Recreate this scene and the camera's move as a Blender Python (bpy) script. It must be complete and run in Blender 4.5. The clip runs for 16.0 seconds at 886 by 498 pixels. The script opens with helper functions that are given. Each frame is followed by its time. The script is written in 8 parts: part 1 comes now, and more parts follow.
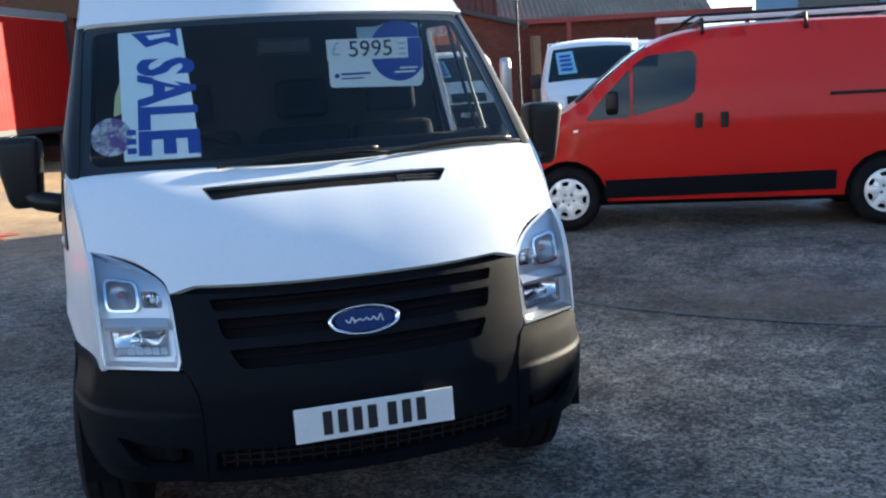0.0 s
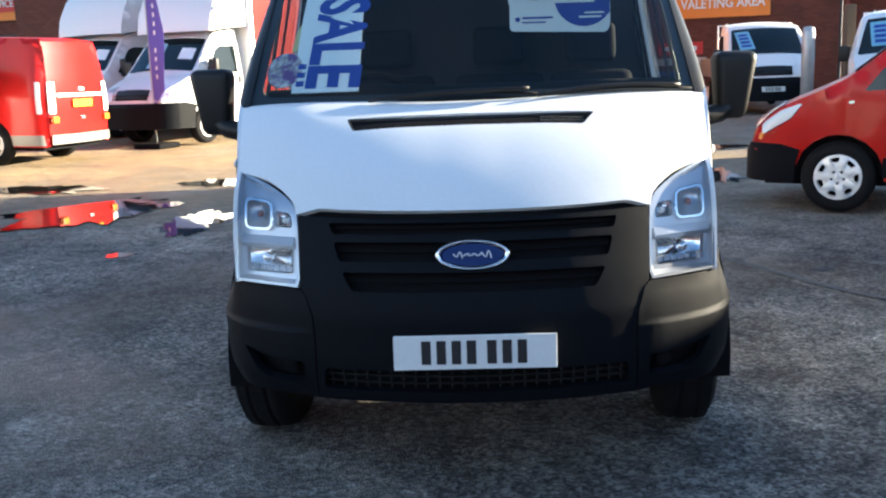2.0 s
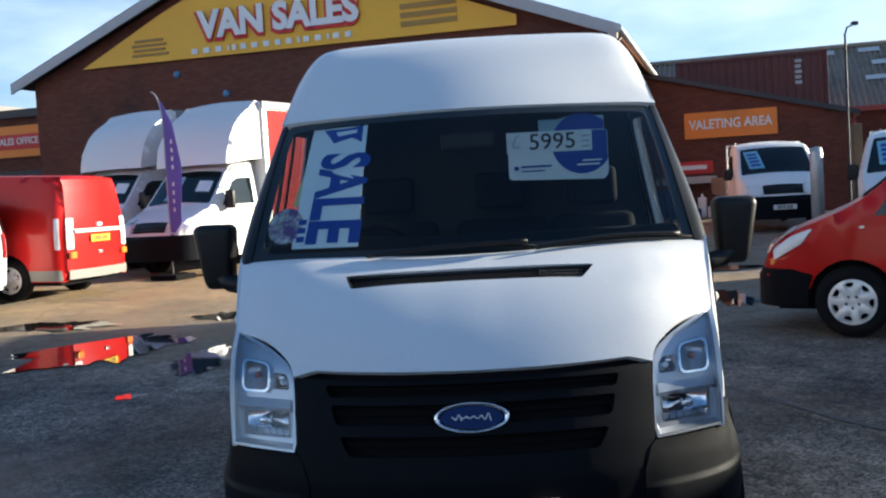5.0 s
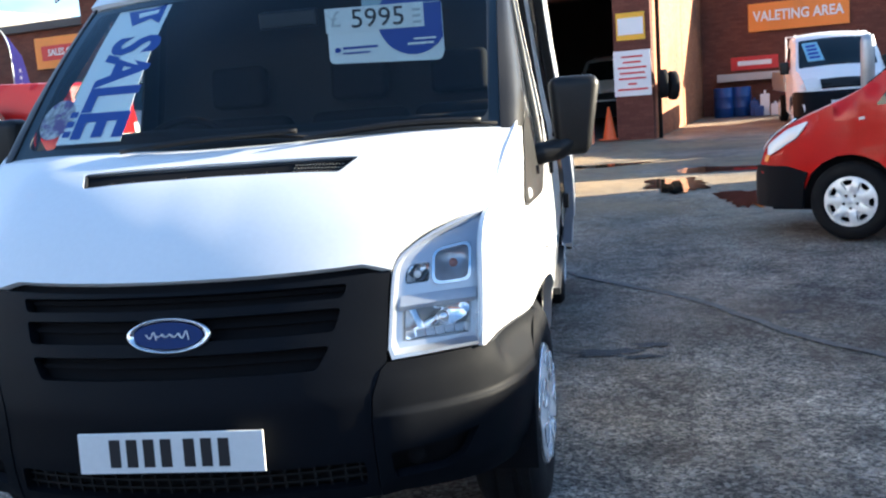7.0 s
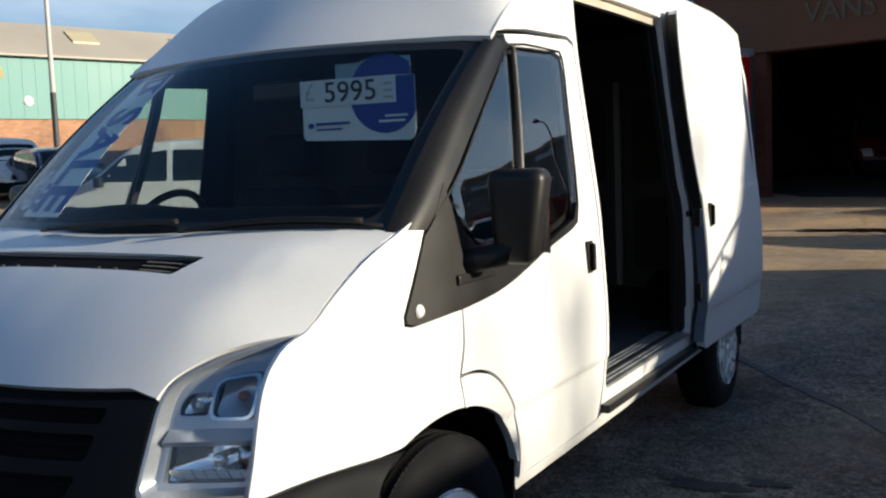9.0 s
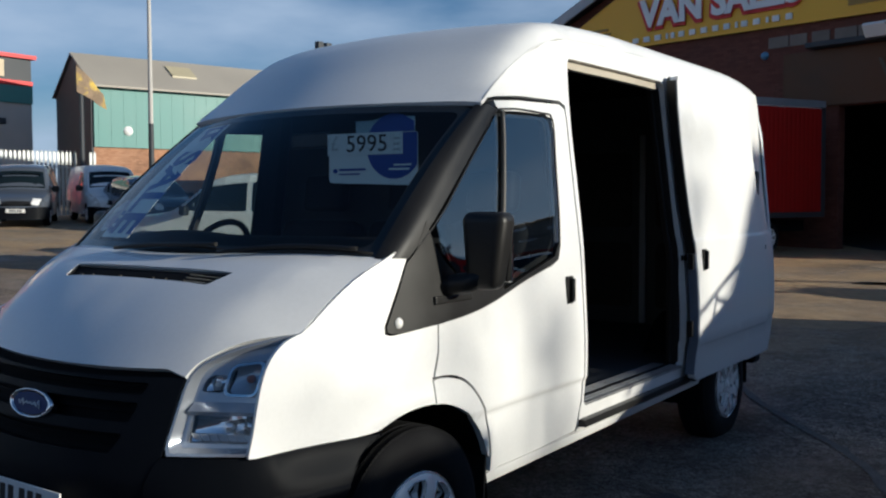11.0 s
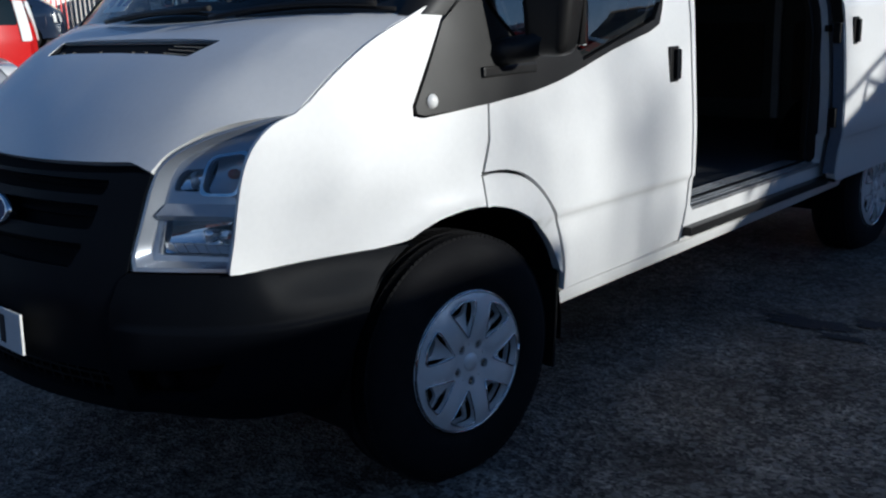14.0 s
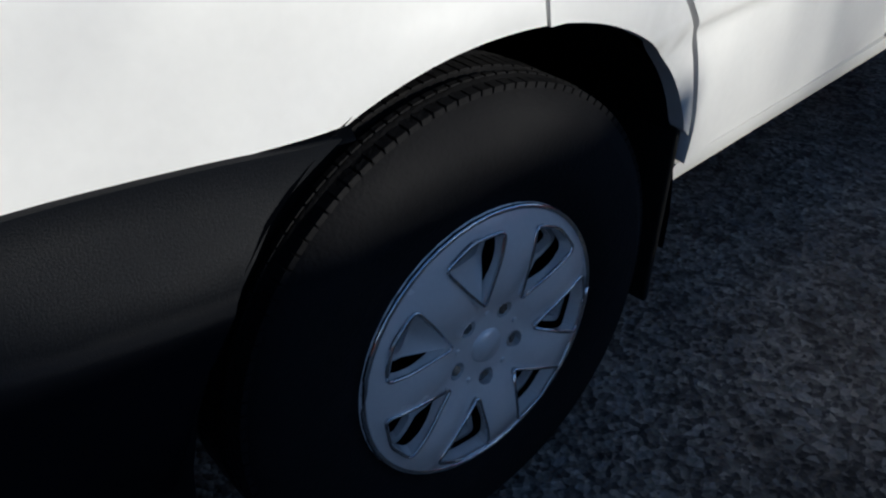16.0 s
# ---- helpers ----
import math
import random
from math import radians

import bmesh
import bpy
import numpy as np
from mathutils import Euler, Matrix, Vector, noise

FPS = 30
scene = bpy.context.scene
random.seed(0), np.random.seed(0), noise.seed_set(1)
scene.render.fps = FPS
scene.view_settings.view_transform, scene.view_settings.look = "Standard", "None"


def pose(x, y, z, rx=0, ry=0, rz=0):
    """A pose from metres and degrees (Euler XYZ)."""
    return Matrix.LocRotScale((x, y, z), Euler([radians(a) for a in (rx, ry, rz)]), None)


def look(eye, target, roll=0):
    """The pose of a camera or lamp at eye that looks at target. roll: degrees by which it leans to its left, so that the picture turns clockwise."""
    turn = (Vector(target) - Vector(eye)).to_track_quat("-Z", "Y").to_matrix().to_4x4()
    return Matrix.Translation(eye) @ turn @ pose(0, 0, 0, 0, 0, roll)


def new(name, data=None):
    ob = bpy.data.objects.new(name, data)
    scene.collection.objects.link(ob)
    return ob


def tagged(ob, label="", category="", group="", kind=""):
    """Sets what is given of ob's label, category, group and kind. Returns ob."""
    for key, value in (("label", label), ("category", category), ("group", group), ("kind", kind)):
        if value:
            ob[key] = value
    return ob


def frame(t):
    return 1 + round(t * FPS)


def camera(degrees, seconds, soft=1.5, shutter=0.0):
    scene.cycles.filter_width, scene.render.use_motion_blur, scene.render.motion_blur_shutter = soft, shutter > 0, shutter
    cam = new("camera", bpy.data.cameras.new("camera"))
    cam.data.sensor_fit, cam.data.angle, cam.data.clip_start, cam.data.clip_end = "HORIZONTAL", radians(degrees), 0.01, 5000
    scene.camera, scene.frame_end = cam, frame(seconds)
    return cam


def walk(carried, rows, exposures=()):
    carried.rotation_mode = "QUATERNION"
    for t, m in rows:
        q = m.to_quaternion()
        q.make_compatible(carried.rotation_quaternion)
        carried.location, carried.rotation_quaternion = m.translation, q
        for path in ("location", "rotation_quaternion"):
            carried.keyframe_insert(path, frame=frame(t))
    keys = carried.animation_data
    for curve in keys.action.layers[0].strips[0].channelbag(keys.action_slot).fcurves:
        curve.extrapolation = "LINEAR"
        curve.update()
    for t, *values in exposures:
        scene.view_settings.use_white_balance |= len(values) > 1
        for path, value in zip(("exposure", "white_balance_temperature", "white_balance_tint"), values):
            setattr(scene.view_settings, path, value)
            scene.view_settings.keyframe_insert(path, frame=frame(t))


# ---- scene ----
cam = camera(50.3, 16.0, soft=2.2)
PATH = [
    (0, (-0.576, -2.862, 1.585), (-0.027, -0.968, 1.252), -3.5),
    (0.5, (-0.297, -2.778, 1.536), (0.029, -0.83, 1.22), -1.3),
    (1, (-0.032, -2.841, 1.517), (-0.031, -0.864, 1.214), -1.4),
    (1.5, (0.054, -2.887, 1.46), (-0.01, -0.919, 1.11), -2.1),
    (2, (0.025, -2.909, 1.429), (-0.059, -0.943, 1.074), -2.0),
    (2.5, (0.017, -2.932, 1.514), (-0.046, -0.95, 1.258), -2.6),
    (3, (0.01, -2.942, 1.585), (-0.055, -0.946, 1.484), -2.7),
    (3.2, (0.004, -2.925, 1.594), (-0.063, -0.927, 1.527), -2.6),
    (5.3, (0.15, -2.821, 1.535), (0.027, -0.829, 1.406), -3.2),
    (5.5, (0.271, -2.783, 1.495), (0.113, -0.796, 1.324), -2.5),
    (6, (0.49, -2.691, 1.459), (0.244, -0.743, 1.081), -3.2),
    (6.5, (0.698, -2.505, 1.424), (0.418, -0.573, 0.986), -3.7),
    (7, (1.107, -2.284, 1.419), (0.81, -0.328, 1.126), -4.3),
    (7.5, (1.454, -2.059, 1.444), (1.023, -0.134, 1.113), -4.5),
    (8, (1.756, -1.773, 1.462), (1.18, 0.124, 1.198), -4.1),
    (8.5, (2.05, -1.536, 1.475), (1.274, 0.298, 1.285), -1.9),
    (9, (2.288, -1.34, 1.528), (1.286, 0.381, 1.345), -2.2),
    (9.5, (2.526, -1.247, 1.552), (1.468, 0.446, 1.432), -1.3),
    (9.7, (2.641, -1.272, 1.537), (1.532, 0.389, 1.428), -1.8),
    (11.8, (2.934, -1.861, 1.536), (1.787, -0.225, 1.439), 0.1),
    (12, (2.923, -1.858, 1.514), (1.783, -0.221, 1.366), -0.2),
    (12.5, (2.913, -1.847, 1.482), (1.754, -0.239, 1.218), -0.8),
    (13, (2.919, -1.634, 1.469), (1.71, -0.07, 1.165), -2.3),
    (13.5, (2.872, -1.281, 1.443), (1.577, 0.192, 1.05), -1.6),
    (14, (2.65, -0.968, 1.342), (1.323, 0.449, 0.86), -2.1),
    (14.5, (2.38, -0.64, 1.313), (1.025, 0.67, 0.645), -2.8),
    (15, (2.129, -0.278, 1.285), (0.711, 0.915, 0.533), -4.5),
    (15.5, (1.864, -0.06, 1.192), (0.512, 1.15, 0.349), -3.8),
    (16, (1.627, 0.196, 1.202), (0.442, 1.363, 0.092), -0.1),
]
walk(cam, [(t, look(eye, target, roll)) for t, eye, target, roll in PATH],
     exposures=[(0, 2.42, 5100, 2), (1, 2.42, 5200, 2), (2, 2.65, 5250, 2), (2.5, 2.72, 5300, 3), (3.2, 2.0, 5500, 6), (5.3, 1.6, 4900, 2), (5.6, 1.8, 5000, 2), (6.1, 2.37, 4850, 2),
                (6.5, 2.88, 5050, 2), (7.5, 2.4, 5000, 3), (8.5, 1.5, 5000, 3), (9, 1.0, 5100, 3), (12, 0.35, 4500, 4), (13.5, 0.15, 4400, 5), (14.6, 0.08, 4450, 6), (16, 0.2, 4550, 6)])

# ---- world, sun ----
SUN_AZ, SUN_EL = 16.0, 14.0          # degrees: from +x towards +y, and above the horizon
world = bpy.data.worlds.new("sky_world")
scene.world = world
world.use_nodes = True
wn, wl = world.node_tree.nodes, world.node_tree.links
sky = wn.new("ShaderNodeTexSky")
sky.sky_type, sky.sun_disc = "NISHITA", False
sky.sun_elevation, sky.sun_rotation = radians(SUN_EL), radians(90 - SUN_AZ)
sky.air_density, sky.dust_density, sky.ozone_density = 1.0, 0.8, 2.5
# thin broken cloud over the blue
wtc, wmap = wn.new("ShaderNodeTexCoord"), wn.new("ShaderNodeMapping")
wmap.inputs["Scale"].default_value = (1.0, 1.0, 3.2)
wno, wramp, wmix = wn.new("ShaderNodeTexNoise"), wn.new("ShaderNodeValToRGB"), wn.new("ShaderNodeMixRGB")
wno.inputs["Scale"].default_value, wno.inputs["Detail"].default_value = 2.1, 7
wramp.color_ramp.elements[0].position, wramp.color_ramp.elements[1].position = 0.36, 0.62
wmix.inputs[2].default_value = (7.5, 7.3, 7.2, 1)
wl.new(wtc.outputs["Generated"], wmap.inputs[0])
wl.new(wmap.outputs[0], wno.inputs["Vector"])
wl.new(wno.outputs["Fac"], wramp.inputs[0])
wsep, wthin, wfac = wn.new("ShaderNodeSeparateXYZ"), wn.new("ShaderNodeMapRange"), wn.new("ShaderNodeMath")
wthin.inputs["From Min"].default_value, wthin.inputs["From Max"].default_value = 0.28, 0.52
wthin.inputs["To Min"].default_value, wthin.inputs["To Max"].default_value = 1.0, 0.05
wfac.operation = "MULTIPLY"
wl.new(wtc.outputs["Generated"], wsep.inputs[0])
wl.new(wsep.outputs[2], wthin.inputs[0])
wl.new(wramp.outputs[0], wfac.inputs[0])
wl.new(wthin.outputs[0], wfac.inputs[1])
wl.new(wfac.outputs[0], wmix.inputs[0])
wl.new(sky.outputs[0], wmix.inputs[1])
wl.new(wmix.outputs[0], wn["Background"].inputs[0])
wn["Background"].inputs[1].default_value = 0.052
sun = new("sun", bpy.data.lights.new("sun", "SUN"))
sun.data.energy, sun.data.angle, sun.data.color = 5.0, radians(0.53), (1.0, 0.74, 0.46)
sun_way = Vector((math.cos(radians(SUN_EL)) * math.cos(radians(SUN_AZ)), math.cos(radians(SUN_EL)) * math.sin(radians(SUN_AZ)), math.sin(radians(SUN_EL))))
sun.matrix_world = look(sun_way * 60, (0, 0, 0))

# ---- materials ----


def surface(name, color, rough=0.5, metal=0.0, var=0.12, scale=3.0, fine=60.0, bump=0.0, bump_scale=80.0, coat=0.0, spec=0.5, dirt=None, dirt_at=(0.55, 0.75), stretch=(1, 1, 1), emit=0.0):
    """A node material: base colour varied at two scales, optional stains, roughness variation and fine relief."""
    m = bpy.data.materials.new(name)
    m.use_nodes = True
    n, k = m.node_tree.nodes, m.node_tree.links
    b = n["Principled BSDF"]
    tc, mp = n.new("ShaderNodeTexCoord"), n.new("ShaderNodeMapping")
    mp.inputs["Scale"].default_value = stretch
    k.new(tc.outputs["Object"], mp.inputs[0])
    big, small = n.new("ShaderNodeTexNoise"), n.new("ShaderNodeTexNoise")
    for t, s, d in ((big, scale, 5), (small, fine, 3)):
        t.inputs["Scale"].default_value, t.inputs["Detail"].default_value = s, d
        k.new(mp.outputs[0], t.inputs["Vector"])
    add = n.new("ShaderNodeMath")
    add.operation = "ADD"
    k.new(big.outputs["Fac"], add.inputs[0])
    k.new(small.outputs["Fac"], add.inputs[1])
    ramp = n.new("ShaderNodeMapRange")
    ramp.inputs["From Min"].default_value, ramp.inputs["From Max"].default_value = 0.6, 1.4
    ramp.inputs["To Min"].default_value, ramp.inputs["To Max"].default_value = 1 - var, 1 + var
    k.new(add.outputs[0], ramp.inputs[0])
    mul = n.new("ShaderNodeMixRGB")
    mul.blend_type, mul.inputs[0].default_value, mul.inputs[1].default_value = "MULTIPLY", 1.0, (*color, 1)
    k.new(ramp.outputs[0], mul.inputs[2])
    out = mul.outputs[0]
    if dirt:
        st, rp, mx = n.new("ShaderNodeTexNoise"), n.new("ShaderNodeValToRGB"), n.new("ShaderNodeMixRGB")
        st.inputs["Scale"].default_value, st.inputs["Detail"].default_value = scale * 0.6, 8
        st.inputs["Roughness"].default_value = 0.65
        rp.color_ramp.elements[0].position, rp.color_ramp.elements[1].position = dirt_at
        mx.inputs[2].default_value = (*dirt, 1)
        k.new(mp.outputs[0], st.inputs["Vector"])
        k.new(st.outputs["Fac"], rp.inputs[0])
        k.new(rp.outputs[0], mx.inputs[0])
        k.new(out, mx.inputs[1])
        out = mx.outputs[0]
    k.new(out, b.inputs["Base Color"])
    rr = n.new("ShaderNodeMapRange")
    rr.inputs["To Min"].default_value, rr.inputs["To Max"].default_value = max(0.02, rough * 0.85), min(1, rough * 1.15)
    k.new(big.outputs["Fac"], rr.inputs[0])
    k.new(rr.outputs[0], b.inputs["Roughness"])
    b.inputs["Metallic"].default_value = metal
    b.inputs["Coat Weight"].default_value, b.inputs["Coat Roughness"].default_value = coat, 0.05
    b.inputs["Specular IOR Level"].default_value = spec
    if emit:
        b.inputs["Emission Color"].default_value, b.inputs["Emission Strength"].default_value = (*color, 1), emit
    if bump:
        bt, bp = n.new("ShaderNodeTexNoise"), n.new("ShaderNodeBump")
        bt.inputs["Scale"].default_value, bt.inputs["Detail"].default_value = bump_scale, 4
        bp.inputs["Strength"].default_value, bp.inputs["Distance"].default_value = bump, 0.01
        k.new(mp.outputs[0], bt.inputs["Vector"])
        k.new(bt.outputs["Fac"], bp.inputs["Height"])
        k.new(bp.outputs[0], b.inputs["Normal"])
    return m


def pane_glass(name, tint=(0.7, 0.75, 0.75), ior=1.5, rough=0.0, faces=2.0):
    """Thin glass: clear or tinted, with the gloss of a smooth pane."""
    m = bpy.data.materials.new(name)
    m.use_nodes = True
    n, k = m.node_tree.nodes, m.node_tree.links
    tr, gl, mx, fr = n.new("ShaderNodeBsdfTransparent"), n.new("ShaderNodeBsdfGlossy"), n.new("ShaderNodeMixShader"), n.new("ShaderNodeLayerWeight")
    po, ad = n.new("ShaderNodeMath"), n.new("ShaderNodeMath")
    po.operation, ad.operation = "POWER", "MULTIPLY_ADD"
    tr.inputs[0].default_value = (*tint, 1)
    gl.inputs["Roughness"].default_value = rough
    base = faces * ((ior - 1) / (ior + 1)) ** 2
    fr.inputs["Blend"].default_value, po.inputs[1].default_value = 0.5, 5.0
    ad.inputs[1].default_value, ad.inputs[2].default_value = 1 - base, base
    k.new(fr.outputs["Facing"], po.inputs[0])
    k.new(po.outputs[0], ad.inputs[0])
    k.new(ad.outputs[0], mx.inputs[0])
    k.new(tr.outputs[0], mx.inputs[1])
    k.new(gl.outputs[0], mx.inputs[2])
    k.new(mx.outputs[0], n["Material Output"].inputs[0])
    return m


def brickwork(name, color, mortar, scale=1.0, dirt=(0.05, 0.03, 0.025)):
    m = surface(name, color, 0.85, var=0.25, scale=0.7, fine=25, dirt=dirt, dirt_at=(0.5, 0.8))
    n, k = m.node_tree.nodes, m.node_tree.links
    b = n["Principled BSDF"]
    src = b.inputs["Base Color"].links[0].from_socket
    tc, sep, add, com, br, mx = n.new("ShaderNodeTexCoord"), n.new("ShaderNodeSeparateXYZ"), n.new("ShaderNodeMath"), n.new("ShaderNodeCombineXYZ"), n.new("ShaderNodeTexBrick"), n.new("ShaderNodeMixRGB")
    k.new(tc.outputs["Object"], sep.inputs[0])
    add.operation = "ADD"
    k.new(sep.outputs[0], add.inputs[0])
    k.new(sep.outputs[1], add.inputs[1])
    k.new(add.outputs[0], com.inputs[0])
    k.new(sep.outputs[2], com.inputs[1])
    br.inputs["Scale"].default_value = scale
    br.inputs["Brick Width"].default_value, br.inputs["Row Height"].default_value, br.inputs["Mortar Size"].default_value = 0.225, 0.075, 0.006
    br.inputs["Color1"].default_value, br.inputs["Color2"].default_value, br.inputs["Mortar"].default_value = (1, 1, 1, 1), (0.72, 0.66, 0.62, 1), (*mortar, 1)
    k.new(com.outputs[0], br.inputs["Vector"])
    mx.blend_type, mx.inputs[0].default_value = "MULTIPLY", 1.0
    k.new(src, mx.inputs[1])
    k.new(br.outputs[0], mx.inputs[2])
    k.new(mx.outputs[0], b.inputs["Base Color"])
    bp = n.new("ShaderNodeBump")
    bp.inputs["Strength"].default_value, bp.inputs["Distance"].default_value, bp.invert = 0.6, 0.008, True
    k.new(br.outputs["Fac"], bp.inputs["Height"])
    k.new(bp.outputs[0], b.inputs["Normal"])
    return m


def asphalt_material():
    """Old worn tarmac: stone chips, wide stains, paler worn patches, cracks and damp ground that shines."""
    m = bpy.data.materials.new("worn_tarmac")
    m.use_nodes = True
    n, k = m.node_tree.nodes, m.node_tree.links
    b = n["Principled BSDF"]
    geo = n.new("ShaderNodeNewGeometry")

    def noise_tex(s, d=5, r=0.55):
        t = n.new("ShaderNodeTexNoise")
        t.inputs["Scale"].default_value, t.inputs["Detail"].default_value, t.inputs["Roughness"].default_value = s, d, r
        k.new(geo.outputs["Position"], t.inputs["Vector"])
        return t.outputs["Fac"]

    def ramp(src, p0, p1, c0, c1):
        t = n.new("ShaderNodeValToRGB")
        t.color_ramp.elements[0].position, t.color_ramp.elements[1].position = p0, p1
        t.color_ramp.elements[0].color, t.color_ramp.elements[1].color = (*c0, 1), (*c1, 1)
        k.new(src, t.inputs[0])
        return t.outputs[0]

    def mix(kind, fac, a, c):
        t = n.new("ShaderNodeMixRGB")
        t.blend_type = kind
        for sock, v in zip(t.inputs, (fac, a, c)):
            if isinstance(v, (int, float)):
                sock.default_value = v
            elif isinstance(v, tuple):
                sock.default_value = (*v, 1)
            else:
                k.new(v, sock)
        return t.outputs[0]

    chips = n.new("ShaderNodeTexVoronoi")
    chips.inputs["Scale"].default_value = 85
    k.new(geo.outputs["Position"], chips.inputs["Vector"])
    chips2 = n.new("ShaderNodeTexVoronoi")
    chips2.inputs["Scale"].default_value = 46
    k.new(geo.outputs["Position"], chips2.inputs["Vector"])
    sep = n.new("ShaderNodeSeparateColor")
    k.new(chips.outputs["Color"], sep.inputs[0])
    sep2 = n.new("ShaderNodeSeparateColor")
    k.new(chips2.outputs["Color"], sep2.inputs[0])
    base = ramp(noise_tex(0.45, 6), 0.35, 0.68, (0.100, 0.098, 0.095), (0.320, 0.303, 0.275))
    base = mix("MULTIPLY", 0.9, base, ramp(noise_tex(1.7, 8, 0.72), 0.36, 0.66, (0.36, 0.36, 0.37), (1.45, 1.42, 1.36)))
    base = mix("MULTIPLY", 0.74, base, ramp(sep.outputs[0], 0.1, 0.95, (0.22, 0.22, 0.24), (2.2, 2.15, 2.05)))
    base = mix("MULTIPLY", 0.8, base, ramp(noise_tex(9, 6, 0.65), 0.34, 0.66, (0.58, 0.57, 0.56), (1.40, 1.38, 1.34)))
    base = mix("MULTIPLY", 0.46, base, ramp(sep2.outputs[0], 0.10, 0.95, (0.36, 0.36, 0.37), (1.95, 1.92, 1.86)))
    base = mix("MIX", ramp(sep2.outputs[1], 0.84, 0.88, (0, 0, 0), (0.5, 0.5, 0.5)), base, (0.36, 0.35, 0.33))
    # brown silt, dark oil
    base = mix("MIX", ramp(noise_tex(0.31, 7, 0.6), 0.47, 0.62, (0, 0, 0), (0.7, 0.7, 0.7)), base, (0.185, 0.140, 0.095))
    base = mix("MIX", ramp(noise_tex(0.85, 7, 0.62), 0.60, 0.68, (0, 0, 0), (0.45, 0.45, 0.45)), base, (0.030, 0.029, 0.029))
    base = mix("MULTIPLY", 1.0, base, (0.80, 0.80, 0.80))
    # the far yard's sandy sunlit tone, painted into the base colour
    sep3, far_, sun_tone = n.new("ShaderNodeSeparateXYZ"), n.new("ShaderNodeMapRange"), n.new("ShaderNodeMath")
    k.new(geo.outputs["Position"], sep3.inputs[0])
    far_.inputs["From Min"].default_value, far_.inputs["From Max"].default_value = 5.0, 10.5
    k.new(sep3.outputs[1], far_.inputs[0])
    sun_tone.operation = "MULTIPLY"
    k.new(far_.outputs[0], sun_tone.inputs[0])
    west, sun_mask = n.new("ShaderNodeMapRange"), n.new("ShaderNodeMath")
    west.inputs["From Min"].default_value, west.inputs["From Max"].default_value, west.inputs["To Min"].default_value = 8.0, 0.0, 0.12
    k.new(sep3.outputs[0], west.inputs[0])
    sun_mask.operation = "MULTIPLY"
    k.new(west.outputs[0], sun_mask.inputs[0])
    k.new(ramp(noise_tex(0.5, 7, 0.65), 0.33, 0.58, (0.2, 0.2, 0.2), (1, 1, 1)), sun_mask.inputs[1])
    k.new(sun_mask.outputs[0], sun_tone.inputs[1])
    base = mix("MIX", sun_tone.outputs[0], base, mix("MULTIPLY", 0.6, (0.44, 0.31, 0.165), ramp(noise_tex(5, 8, 0.7), 0.3, 0.7, (0.5, 0.5, 0.5), (1.2, 1.2, 1.2))))
    # long cracks
    cr = n.new("ShaderNodeTexVoronoi")
    cr.feature = "DISTANCE_TO_EDGE"
    cr.inputs["Scale"].default_value = 0.33
    warp = n.new("ShaderNodeVectorMath")
    warp.operation = "ADD"
    wt = n.new("ShaderNodeTexNoise")
    wt.inputs["Scale"].default_value, wt.inputs["Detail"].default_value = 1.1, 6
    k.new(geo.outputs["Position"], wt.inputs["Vector"])
    k.new(geo.outputs["Position"], warp.inputs[0])
    k.new(wt.outputs["Color"], warp.inputs[1])
    k.new(warp.outputs[0], cr.inputs["Vector"])
    crack = ramp(cr.outputs["Distance"], 0.004, 0.012, (0.25, 0.25, 0.25), (1, 1, 1))
    base = mix("MULTIPLY", 0.3, base, crack)
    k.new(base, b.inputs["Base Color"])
    wet = ramp(noise_tex(0.28, 6, 0.6), 0.50, 0.60, (0.88, 0.88, 0.88), (0.50, 0.50, 0.50))
    k.new(wet, b.inputs["Roughness"])
    b.inputs["Specular IOR Level"].default_value = 0.35
    bp, bp2 = n.new("ShaderNodeBump"), n.new("ShaderNodeBump")
    bp.inputs["Strength"].default_value, bp.inputs["Distance"].default_value = 1.0, 0.007
    bp2.inputs["Strength"].default_value, bp2.inputs["Distance"].default_value = 0.5, 0.02
    k.new(chips.outputs["Distance"], bp.inputs["Height"])
    k.new(noise_tex(14, 6, 0.7), bp2.inputs["Height"])
    k.new(bp2.outputs[0], bp.inputs["Normal"])
    k.new(bp.outputs[0], b.inputs["Normal"])
    return m


# Light inner paint darkened: the load space's shade is put into the colour
INNER_SHADED = surface("shaded_inner_steel", (0.085, 0.09, 0.088), 0.5, var=0.15, scale=3)
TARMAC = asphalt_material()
WHITE = surface("white_paint", (0.78, 0.78, 0.77), 0.42, var=0.03, scale=2.0, coat=0.35, dirt=(0.55, 0.53, 0.49), dirt_at=(0.62, 0.95))
WHITE_IN = surface("inner_white_paint", (0.55, 0.56, 0.56), 0.45, var=0.08, scale=3)
RED = surface("red_paint", (0.46, 0.007, 0.004), 0.32, var=0.06, scale=2.0, coat=0.2, spec=0.25, dirt=(0.30, 0.018, 0.010), dirt_at=(0.6, 0.95))
GREY_PLASTIC = surface("grey_bumper_plastic", (0.004, 0.005, 0.0075), 0.55, var=0.15, scale=5, fine=120, bump=0.12, bump_scale=500, spec=0.10, dirt=(0.009, 0.0088, 0.0088), dirt_at=(0.6, 0.95))
BLACK = surface("black_plastic", (0.0125, 0.0122, 0.012), 0.42, var=0.15, scale=9, bump=0.05, bump_scale=400, spec=0.3)
# Door edge's blue shade, painted over what is white body colour
EDGE_SHADED = surface("shaded_door_edge", (0.16, 0.19, 0.25), 0.45, var=0.12, scale=5)
SIGN_PALE = surface("pale_enamel", (0.70, 0.72, 0.75), 0.3, var=0.05)
